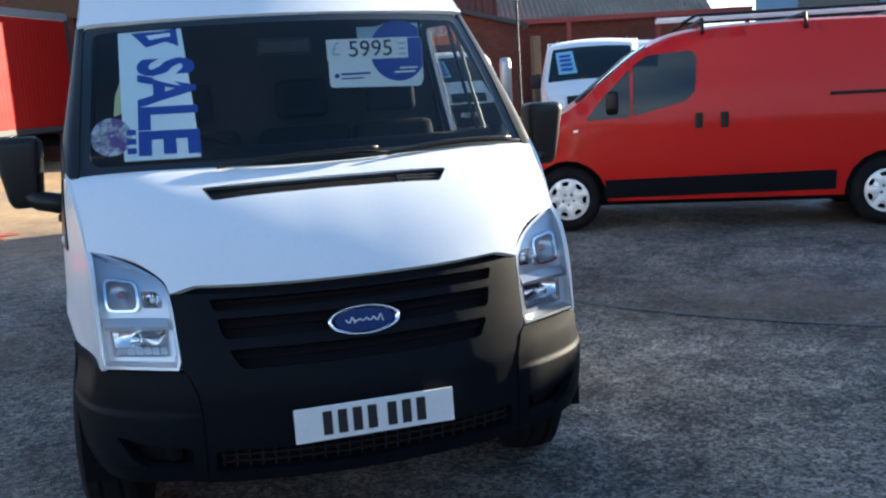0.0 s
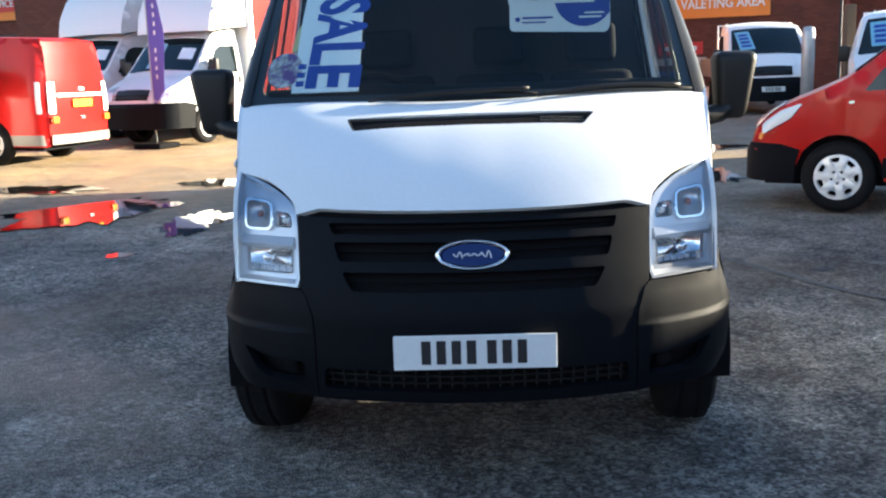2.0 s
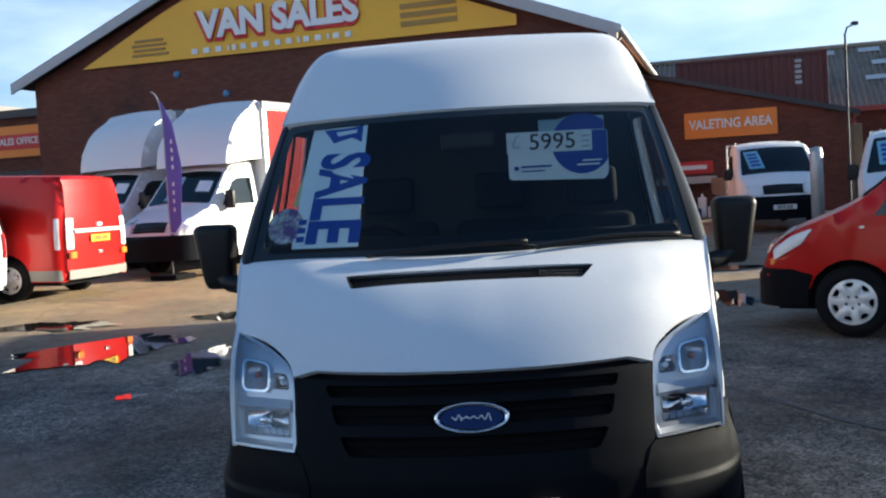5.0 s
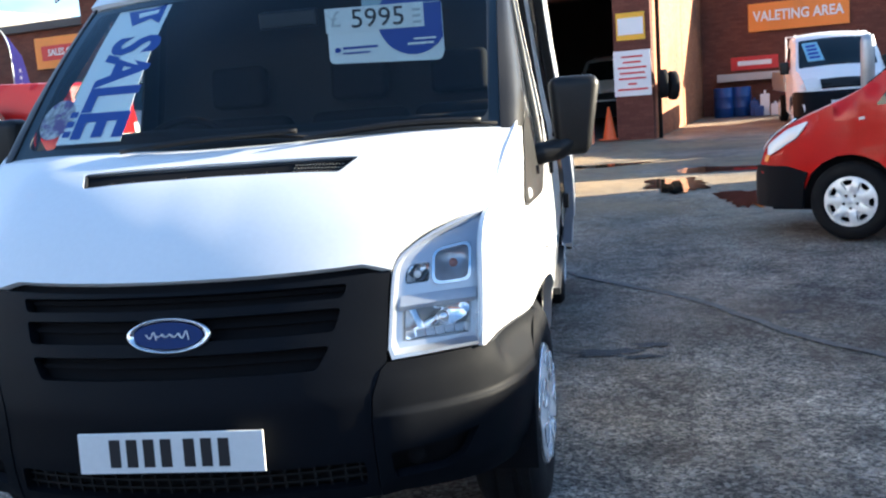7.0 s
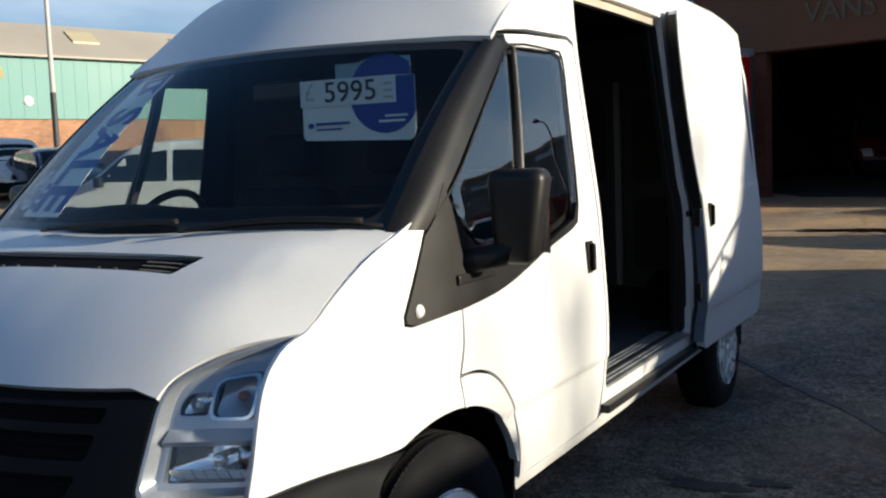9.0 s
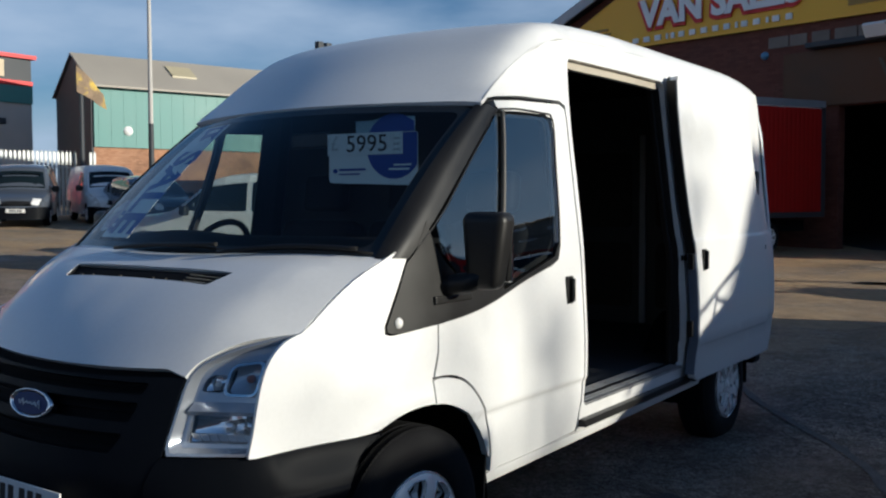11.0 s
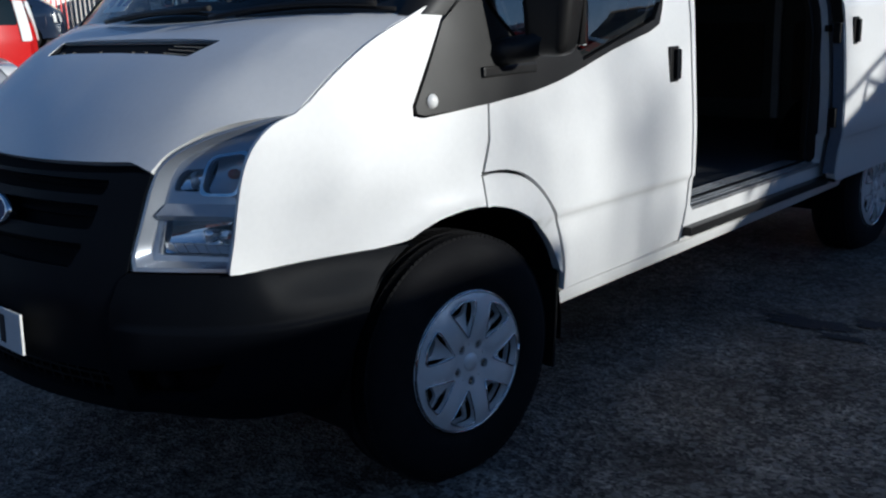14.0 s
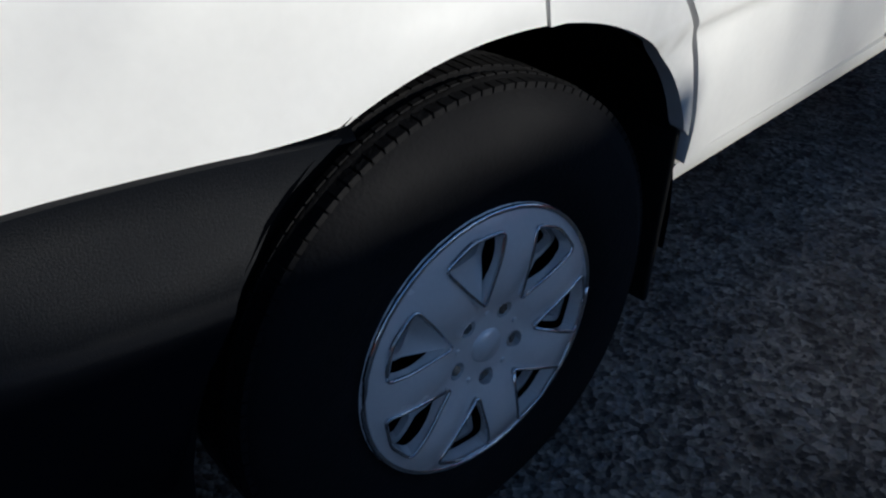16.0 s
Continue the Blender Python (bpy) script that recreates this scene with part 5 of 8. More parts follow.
    part("trim_lip", bm, CHROME if R > 0.36 else TRIM_SILVER, tr, "bright outer lip")
    if R > 0.36:
        bm = bmesh.new()
        for wd in holes:
            line = [at @ Vector((h - 0.010 + prof(math.hypot(a, b) * 1.02) + 0.006, a * 1.0, b * 1.0)) for a, b in wd + wd[:1]]
            pipe(bm, line, 0.0028, 5)
        part("opening_bead", bm, CHROME, tr, "bright raised bead round each opening")
    for a, b in nuts:
        bm = rod(bmesh.new(), (h - 0.014, a, b), (h + 0.003, a, b), 0.0105, 0.009, 6)
        bm.transform(at)
        part("wheel_nut", bm, CHROME, tr, "bright hexagon wheel nut")
    for i in range(5):
        t = 2 * math.pi * (i + 0.5) / 5 + 0.96
        bm = rod(bmesh.new(), (h + 0.002, 0.056 * math.cos(t), 0.056 * math.sin(t)), (h + 0.007, 0.056 * math.cos(t), 0.056 * math.sin(t)), 0.005, 0.004, 8)
        bm.transform(at)
        part("trim_stud", bm, TRIM_SILVER, tr)
    bm = lathe(bmesh.new(), [(0.0, h + 0.011), (0.024, h + 0.010), (0.028, h + 0.002)], 24)
    bm.transform(at)
    part("centre_cap", bm, TRIM_SILVER, tr)
    return w


wheel(van, 0.844, AXLE_F, 1, R=0.369, rim=0.209, steer=-4)
wheel(van, -0.844, AXLE_F, -1, R=0.369, rim=0.209, steer=-4)
wheel(van, 0.852, AXLE_R, 1, R=0.367, rim=0.212)
wheel(van, -0.852, AXLE_R, -1, R=0.367, rim=0.212)

van.location.x = -0.008

# ---- cards and stickers behind the windscreen ----


def on_screen(u, v, back=0.012):
    p = Vector(screen(u, v))
    return p + Vector((0, 0.72, -0.69)) * back


def screen_card(outline, back):
    """A thin card lying against the inside of the glass; the outline is in metres across (x) and up the glass (q)."""
    return panel(outline, [], lambda x, q: on_screen(x / 0.85, q, back), (0, -0.7, 0.7), step=0.08, depth=0.001)


banner_bl, banner_br, banner_tr, banner_tl = (-0.700, 0.085), (-0.430, 0.085), (-0.455, 0.985), (-0.715, 0.985)
banner = part("sale_banner", screen_card([banner_bl, banner_br, banner_tr, banner_tl], 0.012), CARD_WHITE)
tagged(banner, "long white and blue printed sale banner inside the windscreen", "banner")


def glass_text(name, text, size, material, x, q, turn, parent, bold=0.0, width=1.0, back=0.010):
    """Letters laid on the glass at x across and q up, turned by degrees."""
    me = lettering(name, text, size, material, Matrix.Rotation(radians(turn), 4, "Z"), parent, extrude=0.0, bold=bold, width=width)
    for v in me.data.vertices:
        v.co = on_screen((x + v.co.x) / 0.85, q + v.co.y / 0.895, back)
    return me


glass_text("sale_letters", "SALE", 0.295, CARD_BLUE, -0.545, 0.405, -91, banner, bold=0.010, width=0.86)
arrow = screen_card([(-0.66, 0.93), (-0.60, 0.80), (-0.52, 0.84), (-0.47, 0.79), (-0.475, 0.95), (-0.53, 0.93)], 0.010)
part("banner_star", arrow, CARD_BLUE, banner, "blue corner flash")
part("star_text", screen_card([(-0.60, 0.90), (-0.585, 0.86), (-0.50, 0.88), (-0.50, 0.91)], 0.0095), CARD_WHITE, banner)
for a in (0.12, 0.17, 0.22):
    part("banner_line", screen_card([(-0.688, a), (-0.655, a), (-0.655, a + 0.03), (-0.688, a + 0.03)], 0.010), CARD_BLUE, banner)



def hung(x, z, ahead=0.0):
    """A place on the card that hangs behind the glass."""
    return Vector((x, 1.345 + 0.1 * (x - 0.17) - ahead, z))


def card_piece(outline, ahead):
    return panel(outline, [], lambda x, z: hung(x, z, ahead), (0, -1, 0), step=0.2, depth=0.001)


card = part("price_card", card_piece(rounded([(0.170, 1.622), (0.600, 1.608), (0.614, 1.64), (0.614, 1.828), (0.172, 1.828)], [0.02, 0.02, 0.0, 0.01, 0.01]), 0.0), CARD_WHITE)
tagged(card, "white and blue price card hanging inside the windscreen", "price card")
def disc_arc(a0, a1):
    """Points on the card's printed disc."""
    return [(0.50 + 0.135 * math.cos(radians(t)), 1.770 + 0.135 * math.sin(radians(t))) for t in np.linspace(a0, a1, 14)]


part("card_blue", card_piece(disc_arc(155.4, 326) + [(0.612, 1.826)], 0.002), CARD_BLUE, card, "blue printed disc")
part("card_tab", card_piece([(0.31, 1.829), (0.60, 1.829), (0.60, 1.89), (0.45, 1.895), (0.40, 1.88), (0.31, 1.88)], 0.0), surface("pale_blue_card", (0.30, 0.42, 0.50), 0.6), card)
part("disc_top", card_piece(disc_arc(154.0, 67) + [(0.598, 1.870), (0.598, 1.830)], 0.002), CARD_BLUE, card)
part("price_strip", card_piece([(0.166, 1.738), (0.544, 1.738), (0.544, 1.830), (0.166, 1.830)], 0.004), surface("price_paper", (0.72, 0.76, 0.76), 0.6), card, "pale paper strip with the price")
price = lettering("price_letters", "5995", 0.100, INK, Matrix.Identity(4), card, extrude=0.0, bold=0.0005, width=1.06)
for v in price.data.vertices:
    v.co = hung(0.368 + v.co.x, 1.782 + v.co.y, 0.006)
pound = lettering("pound_sign", "£", 0.085, surface("faded_ink", (0.42, 0.46, 0.48), 0.6), Matrix.Identity(4), card, extrude=0.0, label="faded printed pound sign")
for v in pound.data.vertices:
    v.co = hung(0.205 + v.co.x, 1.786 + v.co.y, 0.006)
for z in (1.752, 1.775, 1.798):
    part("strip_mark", card_piece([(0.500, z), (0.532, z), (0.532, z + 0.009), (0.500, z + 0.009)], 0.006), pound.data.materials[0], card)
for a, b, c, d in ((0.225, 0.36, 1.673, 1.682), (0.225, 0.33, 1.655, 1.661), (0.50, 0.585, 1.690, 1.697), (0.475, 0.575, 1.672, 1.680)):
    part("card_line", card_piece([(a, c), (b, c), (b, d), (a, d)], 0.004), CARD_BLUE if a < 0.4 else CARD_WHITE, card)
part("card_dot", card_piece(ellipse(0.205, 1.672, 0.012, 0.010, 12), 0.004), CARD_BLUE, card)

sticker = part("round_sticker", screen_card(ellipse(-0.745, 0.22, 0.075, 0.105, 24), 0.011), surface("sticker_pattern", (0.42, 0.40, 0.40), 0.5, var=0.9, scale=26, fine=60, dirt=(0.12, 0.06, 0.20), dirt_at=(0.45, 0.55)))
tagged(sticker, "round patterned sticker in the windscreen corner", "sticker")
hook = part("air_freshener", screen_card(rounded([(-0.735, 0.35), (-0.69, 0.38), (-0.675, 0.62), (-0.685, 0.72), (-0.70, 0.62), (-0.73, 0.48)], 0.01), 0.03), surface("pale_yellow_card", (0.55, 0.55, 0.25), 0.6))
tagged(hook, "pale yellow hanging card behind the windscreen", "air freshener")

# ---- other vehicles ----


class Shape:
    """A vehicle body from its side outline: front bottom, over the roof, to the rear bottom."""

    def __init__(self, sil, width, tuck=0.0, rnd=0.10, lean=0.12, belt=1.0, crown=0.05, nose_in=0.18, nose_len=0.8):
        self.line = bow(sil, 4)
        self.cum = [0.0]
        for a, b in zip(self.line, self.line[1:]):
            self.cum.append(self.cum[-1] + (Vector(b) - Vector(a)).length)
        self.half, self.rnd, self.lean, self.belt, self.crown, self.nose_in, self.nose_len = width / 2, rnd, lean, belt, crown, nose_in, nose_len
        self.y1 = max(p[0] for p in sil)

    def near(self, y, z):
        best = 9.0
        p = Vector((y, z))
        for a, b in zip(self.line, self.line[1:]):
            a, b = Vector(a), Vector(b)
            d = b - a
            t = max(0.0, min(1.0, (p - a).dot(d) / max(d.length_squared, 1e-9)))
            best = min(best, (a + d * t - p).length)
        return best

    def half_at(self, y, z):
        w = self.half - self.lean * max(0.0, z - self.belt) ** 1.2 - 0.05 * max(0.0, 0.6 - z)
        w -= self.nose_in * max(0.0, 1 - y / self.nose_len) ** 2
        return w - 0.4 * self.nose_in * max(0.0, 1 - (self.y1 - y) / 0.4) ** 2

    def side(self, s, out=0.0):
        def at(y, z):
            w = self.half_at(y, z)
            d = self.near(y, z)
            if d < self.rnd:
                w -= self.rnd - math.sqrt(max(0.0, self.rnd ** 2 - (self.rnd - d) ** 2))
            return (s * (w + out), y, z)
        return at

    def point(self, s):
        i = int(np.clip(np.searchsorted(self.cum, s) - 1, 0, len(self.line) - 2))
        t = (s - self.cum[i]) / (self.cum[i + 1] - self.cum[i])
        a, b = Vector(self.line[i]), Vector(self.line[i + 1])
        return a.lerp(b, t), (b - a).normalized()

    def skin(self, u, s):
        """Over the top: u from -1 to 1 across, s along the outline."""
        p, d = self.point(max(0.0, min(self.cum[-1], s)))
        w = self.half_at(p.x, p.y) - self.rnd
        n = Vector((-d.y, d.x))
        o = self.crown * (1 - u * u) * (1.0 if abs(n.y) > 0.7 else 1.8)
        return (u * w, p.x + n.x * o, p.y + n.y * o)

    def s_of_z(self, z, rear=False):
        """How far along the outline the front (or rear) reaches the height z."""
        ks = range(len(self.line) - 1)
        for i in (reversed(ks) if rear else ks):
            a, b = self.line[i], self.line[i + 1]
            if min(a[1], b[1]) <= z <= max(a[1], b[1]) and abs(b[1] - a[1]) > 1e-6:
                return self.cum[i] + (self.cum[i + 1] - self.cum[i]) * (z - a[1]) / (b[1] - a[1])
        return 0.0


def placed(x, y, ahead, dz=0.0):
    """The pose of a vehicle whose front middle stands at x, y, facing along ahead, tilted with the ground."""
    f = Vector((ahead[0], ahead[1])).normalized()
    rz = math.atan2(f.x, -f.y)
    back = Vector((x - 3 * f.x, y - 3 * f.y))
    pitch = math.atan2(ground_z(back.x, back.y) - ground_z(x, y), 3)
    return Matrix.Translation((x, y, ground_z(x, y) + dz)) @ Matrix.Rotation(rz, 4, "Z") @ Matrix.Rotation(pitch, 4, "X")


def vehicle(name, label, category, shape, paint, m, axles, R=0.32, arch=0.38, sides=(), screen_z=None, rear_z=None, bumper_z=0.0, rear_bumper_z=0.0, bumper=GREY_PLASTIC, grille=None, lamps=None, tails=None, floor_z=0.30, track=None, plates=(), moulding=None, handles=(), mirrors=None, spokes=7, group=""):
    """A whole vehicle: body, glass, lamps, bumpers, wheels, mirrors."""
    v = thing(name, label, category, group, m)
    sh = shape
    y0, y1 = sh.line[0][0], sh.line[-1][0]
    bottom = [(y1, sh.line[-1][1])]
    low = [(y1 - 0.03, floor_z)]
    for ay in sorted(axles, reverse=True):
        low += [(ay + arch * math.cos(radians(t)), R + arch * math.sin(radians(t))) for t in (-4, 15, 35, 55, 75, 90, 105, 125, 145, 165, 184)]
    low += [(y0 + 0.03, floor_z)]
    outline = list(sh.line) + low
    bm = bmesh.new()
    for s in (-1, 1):
        panel(outline, [], sh.side(s), (s, 0, 0.1), step=0.14, depth=0.02, bm=bm)
    L = sh.cum[-1]
    panel([(-1, 0), (1, 0), (1, L), (-1, L)], [], sh.skin, lambda o: Vector((0, o.y - (y0 + y1) / 2, (o.z - 0.8) * 2)), step=(0.25, 0.10), depth=0, bm=bm)
    body = part("body", bm, paint, v)
    bm = block(bmesh.new(), (-sh.half + 0.16, y0 + 0.15, floor_z - 0.06), (sh.half - 0.16, y1 - 0.12, floor_z + 0.06))
    for ay in axles:
        wi = min(sh.half_at(ay - arch - 0.02, R), sh.half_at(ay + arch, R)) - 0.05
        block(bm, (-wi, ay - arch - 0.02, floor_z), (wi, ay + arch + 0.02, R + arch + 0.03))
    part("underbody", bm, VOID, v)

    def flat(nm, mat_, u0, u1, z0, z1, rear=False, lift=0.012, rnd=0.0, lab="", parent=None):
        a, b = sh.s_of_z(z0, rear), sh.s_of_z(z1, rear)
        ol = [(u0, min(a, b)), (u1, min(a, b)), (u1, max(a, b)), (u0, max(a, b))]
        if rnd:
            ol = rounded(ol, rnd)
        hint = (0, 1 if rear else -1, 0.3)
        return part(nm, panel(ol, [], sh.skin, hint, step=(0.2, 0.08), depth=0.01, lift=lift), mat_, parent or v, lab)

    if bumper_z:
        # one moulding that wraps round both front corners
        ax, w_ = min(axles), lambda y: sh.half_at(y, 0.45) + 0.028
        half_path = [(0.0, y0 - 0.13), (0.34, y0 - 0.105), (w_(0) - 0.13, y0 - 0.045), (w_(0.03) - 0.015, y0 + 0.05), (w_(0.16), y0 + 0.16), (w_(0.30), y0 + 0.30), (w_(ax - 0.2), ax - 0.20)]
        line = bow([(-x, y) for x, y in half_path[:0:-1]] + half_path, 5)
        run = [0.0]
        for a, b in zip(line, line[1:]):
            run.append(run[-1] + math.hypot(b[0] - a[0], b[1] - a[1]))

        def wrapped(d, z):
            d += run[-1] / 2
            x = np.interp(d, run, [p[0] for p in line])
            y = np.interp(d, run, [p[1] for p in line])
            return (float(x), float(y) + 0.05 * max(0.0, (z - bumper_z + 0.06) / 0.06) ** 2 * (abs(d - run[-1] / 2) < 0.6), z)

        def along(yy):
            return next(r for r, p in zip(run, line) if p[0] > 0 and p[1] >= yy) - run[-1] / 2
        lo_, hi_ = along(ax - arch - 0.012), along(ax - arch * 0.80)
        z_lo = sh.line[0][1] - 0.02
        ring = rounded([(-lo_, z_lo), (lo_, z_lo), (lo_ + 0.005, R + 0.12), (hi_ - 0.03, bumper_z - 0.05), (lo_ - 0.15, bumper_z), (-lo_ + 0.15, bumper_z), (-hi_ + 0.03, bumper_z - 0.05), (-lo_ - 0.005, R + 0.12)], 0.02)
        fb = part("front_bumper", panel(ring, [], wrapped, lambda o: Vector((o.x, o.y - ax, 0)), step=(0.07, 0.09), depth=0.03), bumper, v, "wrap-round plastic bumper")
    if rear_bumper_z:
        rb = flat("rear_bumper", bumper, -1.0, 1.0, sh.line[-1][1] + 0.005, rear_bumper_z, rear=True, lift=0.04)
        for s in (-1, 1):
            cut = [(max(axles) + math.sqrt(max(0.0, arch ** 2 - (z - R) ** 2)) + 0.004, z) for z in np.linspace(floor_z + 0.02, rear_bumper_z, 6)]
            sb = [(y1 - 0.02, floor_z + 0.02), (y1 - 0.03, rear_bumper_z)] + cut[::-1]
            part("bumper_end", panel(sb, [], sh.side(s, 0.02), (s, 0, 0), step=0.1, depth=0.03), bumper, rb)
    if screen_z:
        flat("windscreen", DARK_GLASS, -0.93, 0.93, *screen_z, lift=0.010, rnd=0.05, lab="dark raked windscreen")
    if rear_z:
        flat("rear_window", DARK_GLASS, -0.82, 0.82, *rear_z, rear=True, lift=0.010, rnd=0.05)
    if grille:
        g = flat("grille", BLACK, -grille[2], grille[2], grille[0], grille[1], lift=0.015, rnd=0.02)
        bm = bmesh.new()
        for k in (0.3, 0.65):
            zz = grille[0] + (grille[1] - grille[0]) * k
            p = Vector(sh.skin(0, sh.s_of_z(zz)))
            block(bm, (-grille[2] * sh.half * 0.8, p.y - 0.035, zz - 0.012), (grille[2] * sh.half * 0.8, p.y - 0.015, zz + 0.012), 0.004)
        part("grille_bar", bm, GREY_PLASTIC, g)
    for s in (-1, 1):
        if lamps:
            u0, u1, z0, z1 = lamps
            flat("headlamp", LAMP_CLEAR, *sorted((s * u0, s * u1)), z0, z1, lift=0.02, rnd=0.04, lab="clear headlamp")
            ol = rounded([(y0 + 0.10, z0 + 0.04), (y0 + 0.42, z1 + 0.02), (y0 + 0.36, z1 + 0.05), (y0 + 0.10, z1)], 0.02)
        if tails:
            z0, z1, mt = tails
            ol = [(y1 - 0.10, z0), (y1 - 0.03, z0), (y1 - 0.05, z1), (y1 - 0.12, z1)]
            t = part("tail_lamp", panel(rounded(ol, 0.02), [], sh.side(s, 0.02), (s, 0.6, 0), step=0.1, depth=0.02), mt, v, "tall tail lamp")
            flat("lamp_face", mt, *sorted((s * 0.83, s * 1.03)), z0, z1, rear=True, lift=0.025, rnd=0.03, parent=t)
        for k, ol in enumerate(sides):
            part("side_window", panel(rounded(ol, 0.03), [], sh.side(s, 0.004), (s, 0, 0.2), step=0.25, depth=0.004), DARK_GLASS, v, "dark side glass")
        if moulding:
            part("side_moulding", panel(moulding, [], sh.side(s, 0.02), (s, 0, 0), step=0.3, depth=0.02), GREY_PLASTIC, v, "grey plastic side moulding")
        for hy, hz in handles:
            bm = block(bmesh.new(), (-0.012, -0.035, -0.075), (0.018, 0.035, 0.075), 0.012)
            bm.transform(Matrix.Translation(sh.side(s, 0.006)(hy, hz)))
            part("handle", bm, BLACK, v, "black door handle")
        if mirrors:
            my, mz, sz = mirrors
            p = Vector(sh.side(s, 0)(my, mz))
            bm = bmesh.new()
            block(bm, (p.x + s * 0.13 - 0.10, my - 0.06, mz - sz / 2), (p.x + s * 0.13 + 0.10, my + 0.06, mz + sz / 2), 0.04, 3)
            mr = part("door_mirror", bm, BLACK, v, smooth=True)
            bm = rod(bmesh.new(), p, p + Vector((s * 0.10, 0, -sz * 0.15)), 0.03)
            part("mirror_arm", bm, BLACK, mr)
        for ay in axles:
            wheel(v, s * ((track or sh.half) - 0.13), ay, s, z=R, R=R, W=0.20, rim=R * 0.63, spokes=spokes)
    for at, ground_ in plates:
        number_plate(v, at, ground_)
    return v


AMBER = surface("amber_reflector", (0.75, 0.22, 0.01), 0.3, coat=0.4)

# Red van parked across, with roof bars
f_red = Vector((-0.893, 0.449))
red_sh = Shape([(0.02, 0.28), (-0.01, 0.45), (0.02, 0.62), (0.10, 0.80), (0.30, 0.96), (0.62, 1.10), (0.90, 1.24), (1.25, 1.52), (1.55, 1.74), (1.85, 1.87), (2.30, 1.93), (3.20, 1.95), (4.30, 1.92), (4.62, 1.84), (4.72, 1.60), (4.76, 1.0), (4.74, 0.34)], 1.86, lean=0.16, belt=1.05, nose_in=0.24, nose_len=0.9)
fw_near = Vector((3.27, 5.87))
n_red = Vector((-0.449, -0.893))             # off the near side, away from the vehicle's middle
front_mid = fw_near - n_red * 0.86 + f_red * 0.80
red_van = vehicle("red_panel_van", "bright red panel van with grey bumper and roof bars", "van", red_sh, RED, placed(front_mid.x, front_mid.y, f_red), (0.83, 3.83), R=0.325, arch=0.39,
                  sides=[[(1.02, 1.10), (1.14, 1.26), (1.45, 1.58), (1.45, 1.12)], [(1.48, 1.125), (1.48, 1.605), (1.62, 1.70), (2.04, 1.73), (2.09, 1.66), (2.07, 1.34), (1.98, 1.25)]],
                  screen_z=(1.26, 1.78), bumper_z=0.62, rear_bumper_z=0.55, lamps=(0.62, 1.0, 0.74, 0.97), tails=(0.85, 1.35, LAMP_RED), moulding=[(1.20, 0.33), (3.36, 0.36), (3.36, 0.54), (1.20, 0.51)],
                  handles=((2.10, 1.06), (2.34, 1.06)), mirrors=(1.28, 1.28, 0.20))
for s in (-1, 1):
    bm = block(bmesh.new(), (-0.012, 0, -0.016), (0.012, 1.25, 0.016), 0.006)
    bm.transform(Matrix.Translation(red_sh.side(s, 0.008)(3.30, 1.26)))
    part("door_rail", bm, BLACK, red_van, "black door runner")
    lamp = rounded([(0.13, 0.70), (0.40, 0.86), (0.50, 1.00), (0.30, 0.93), (0.12, 0.80)], 0.03)
    part("headlamp_side", panel(lamp, [], red_sh.side(s, 0.012), (s, -0.4, 0.2), step=0.08, depth=0.015), LAMP_CLEAR, red_van, "swept-back clear headlamp")
    mark = rounded([(0.09, 0.655), (0.13, 0.655), (0.15, 0.72), (0.11, 0.72)], 0.012)
    part("indicator", panel(mark, [], red_sh.side(s, 0.012), (s, -0.6, 0.1), step=0.08, depth=0.012), AMBER, red_van, "amber corner indicator")
    dot = rounded([(0.90, 0.990), (0.945, 0.996), (0.945, 1.018), (0.90, 1.012)], 0.008)
    part("side_repeater", panel(dot, [], red_sh.side(s, 0.010), (s, 0, 0.1), step=0.08, depth=0.010), LAMP_CLEAR, red_van, "clear side repeater lamp")
    bm = bmesh.new()
    pipe(bm, [(s * 0.70, 1.95, 1.985), (s * 0.70, 2.1, 2.06), (s * 0.70, 4.4, 2.06), (s * 0.70, 4.5, 1.98)], 0.016, 8)
    part("roof_rail", bm, BLACK, red_van, "black roof rail")
for y in (2.15, 3.1, 4.1):
    bm = bmesh.new()
    pipe(bm, [(-0.80, y, 1.88), (-0.72, y, 2.02), (0.72, y, 2.02), (0.80, y, 1.88)], 0.018, 8)
    part("roof_bar", bm, BLACK, red_van, "black roof bar")
for x in (-0.15, 0.15):
    bm = block(bmesh.new(), (x - 0.02, 1.75, 2.045), (x + 0.02, 4.45, 2.085), 0.006)
    part("rack_beam", bm, WHITE, red_van, "pale rack beam")

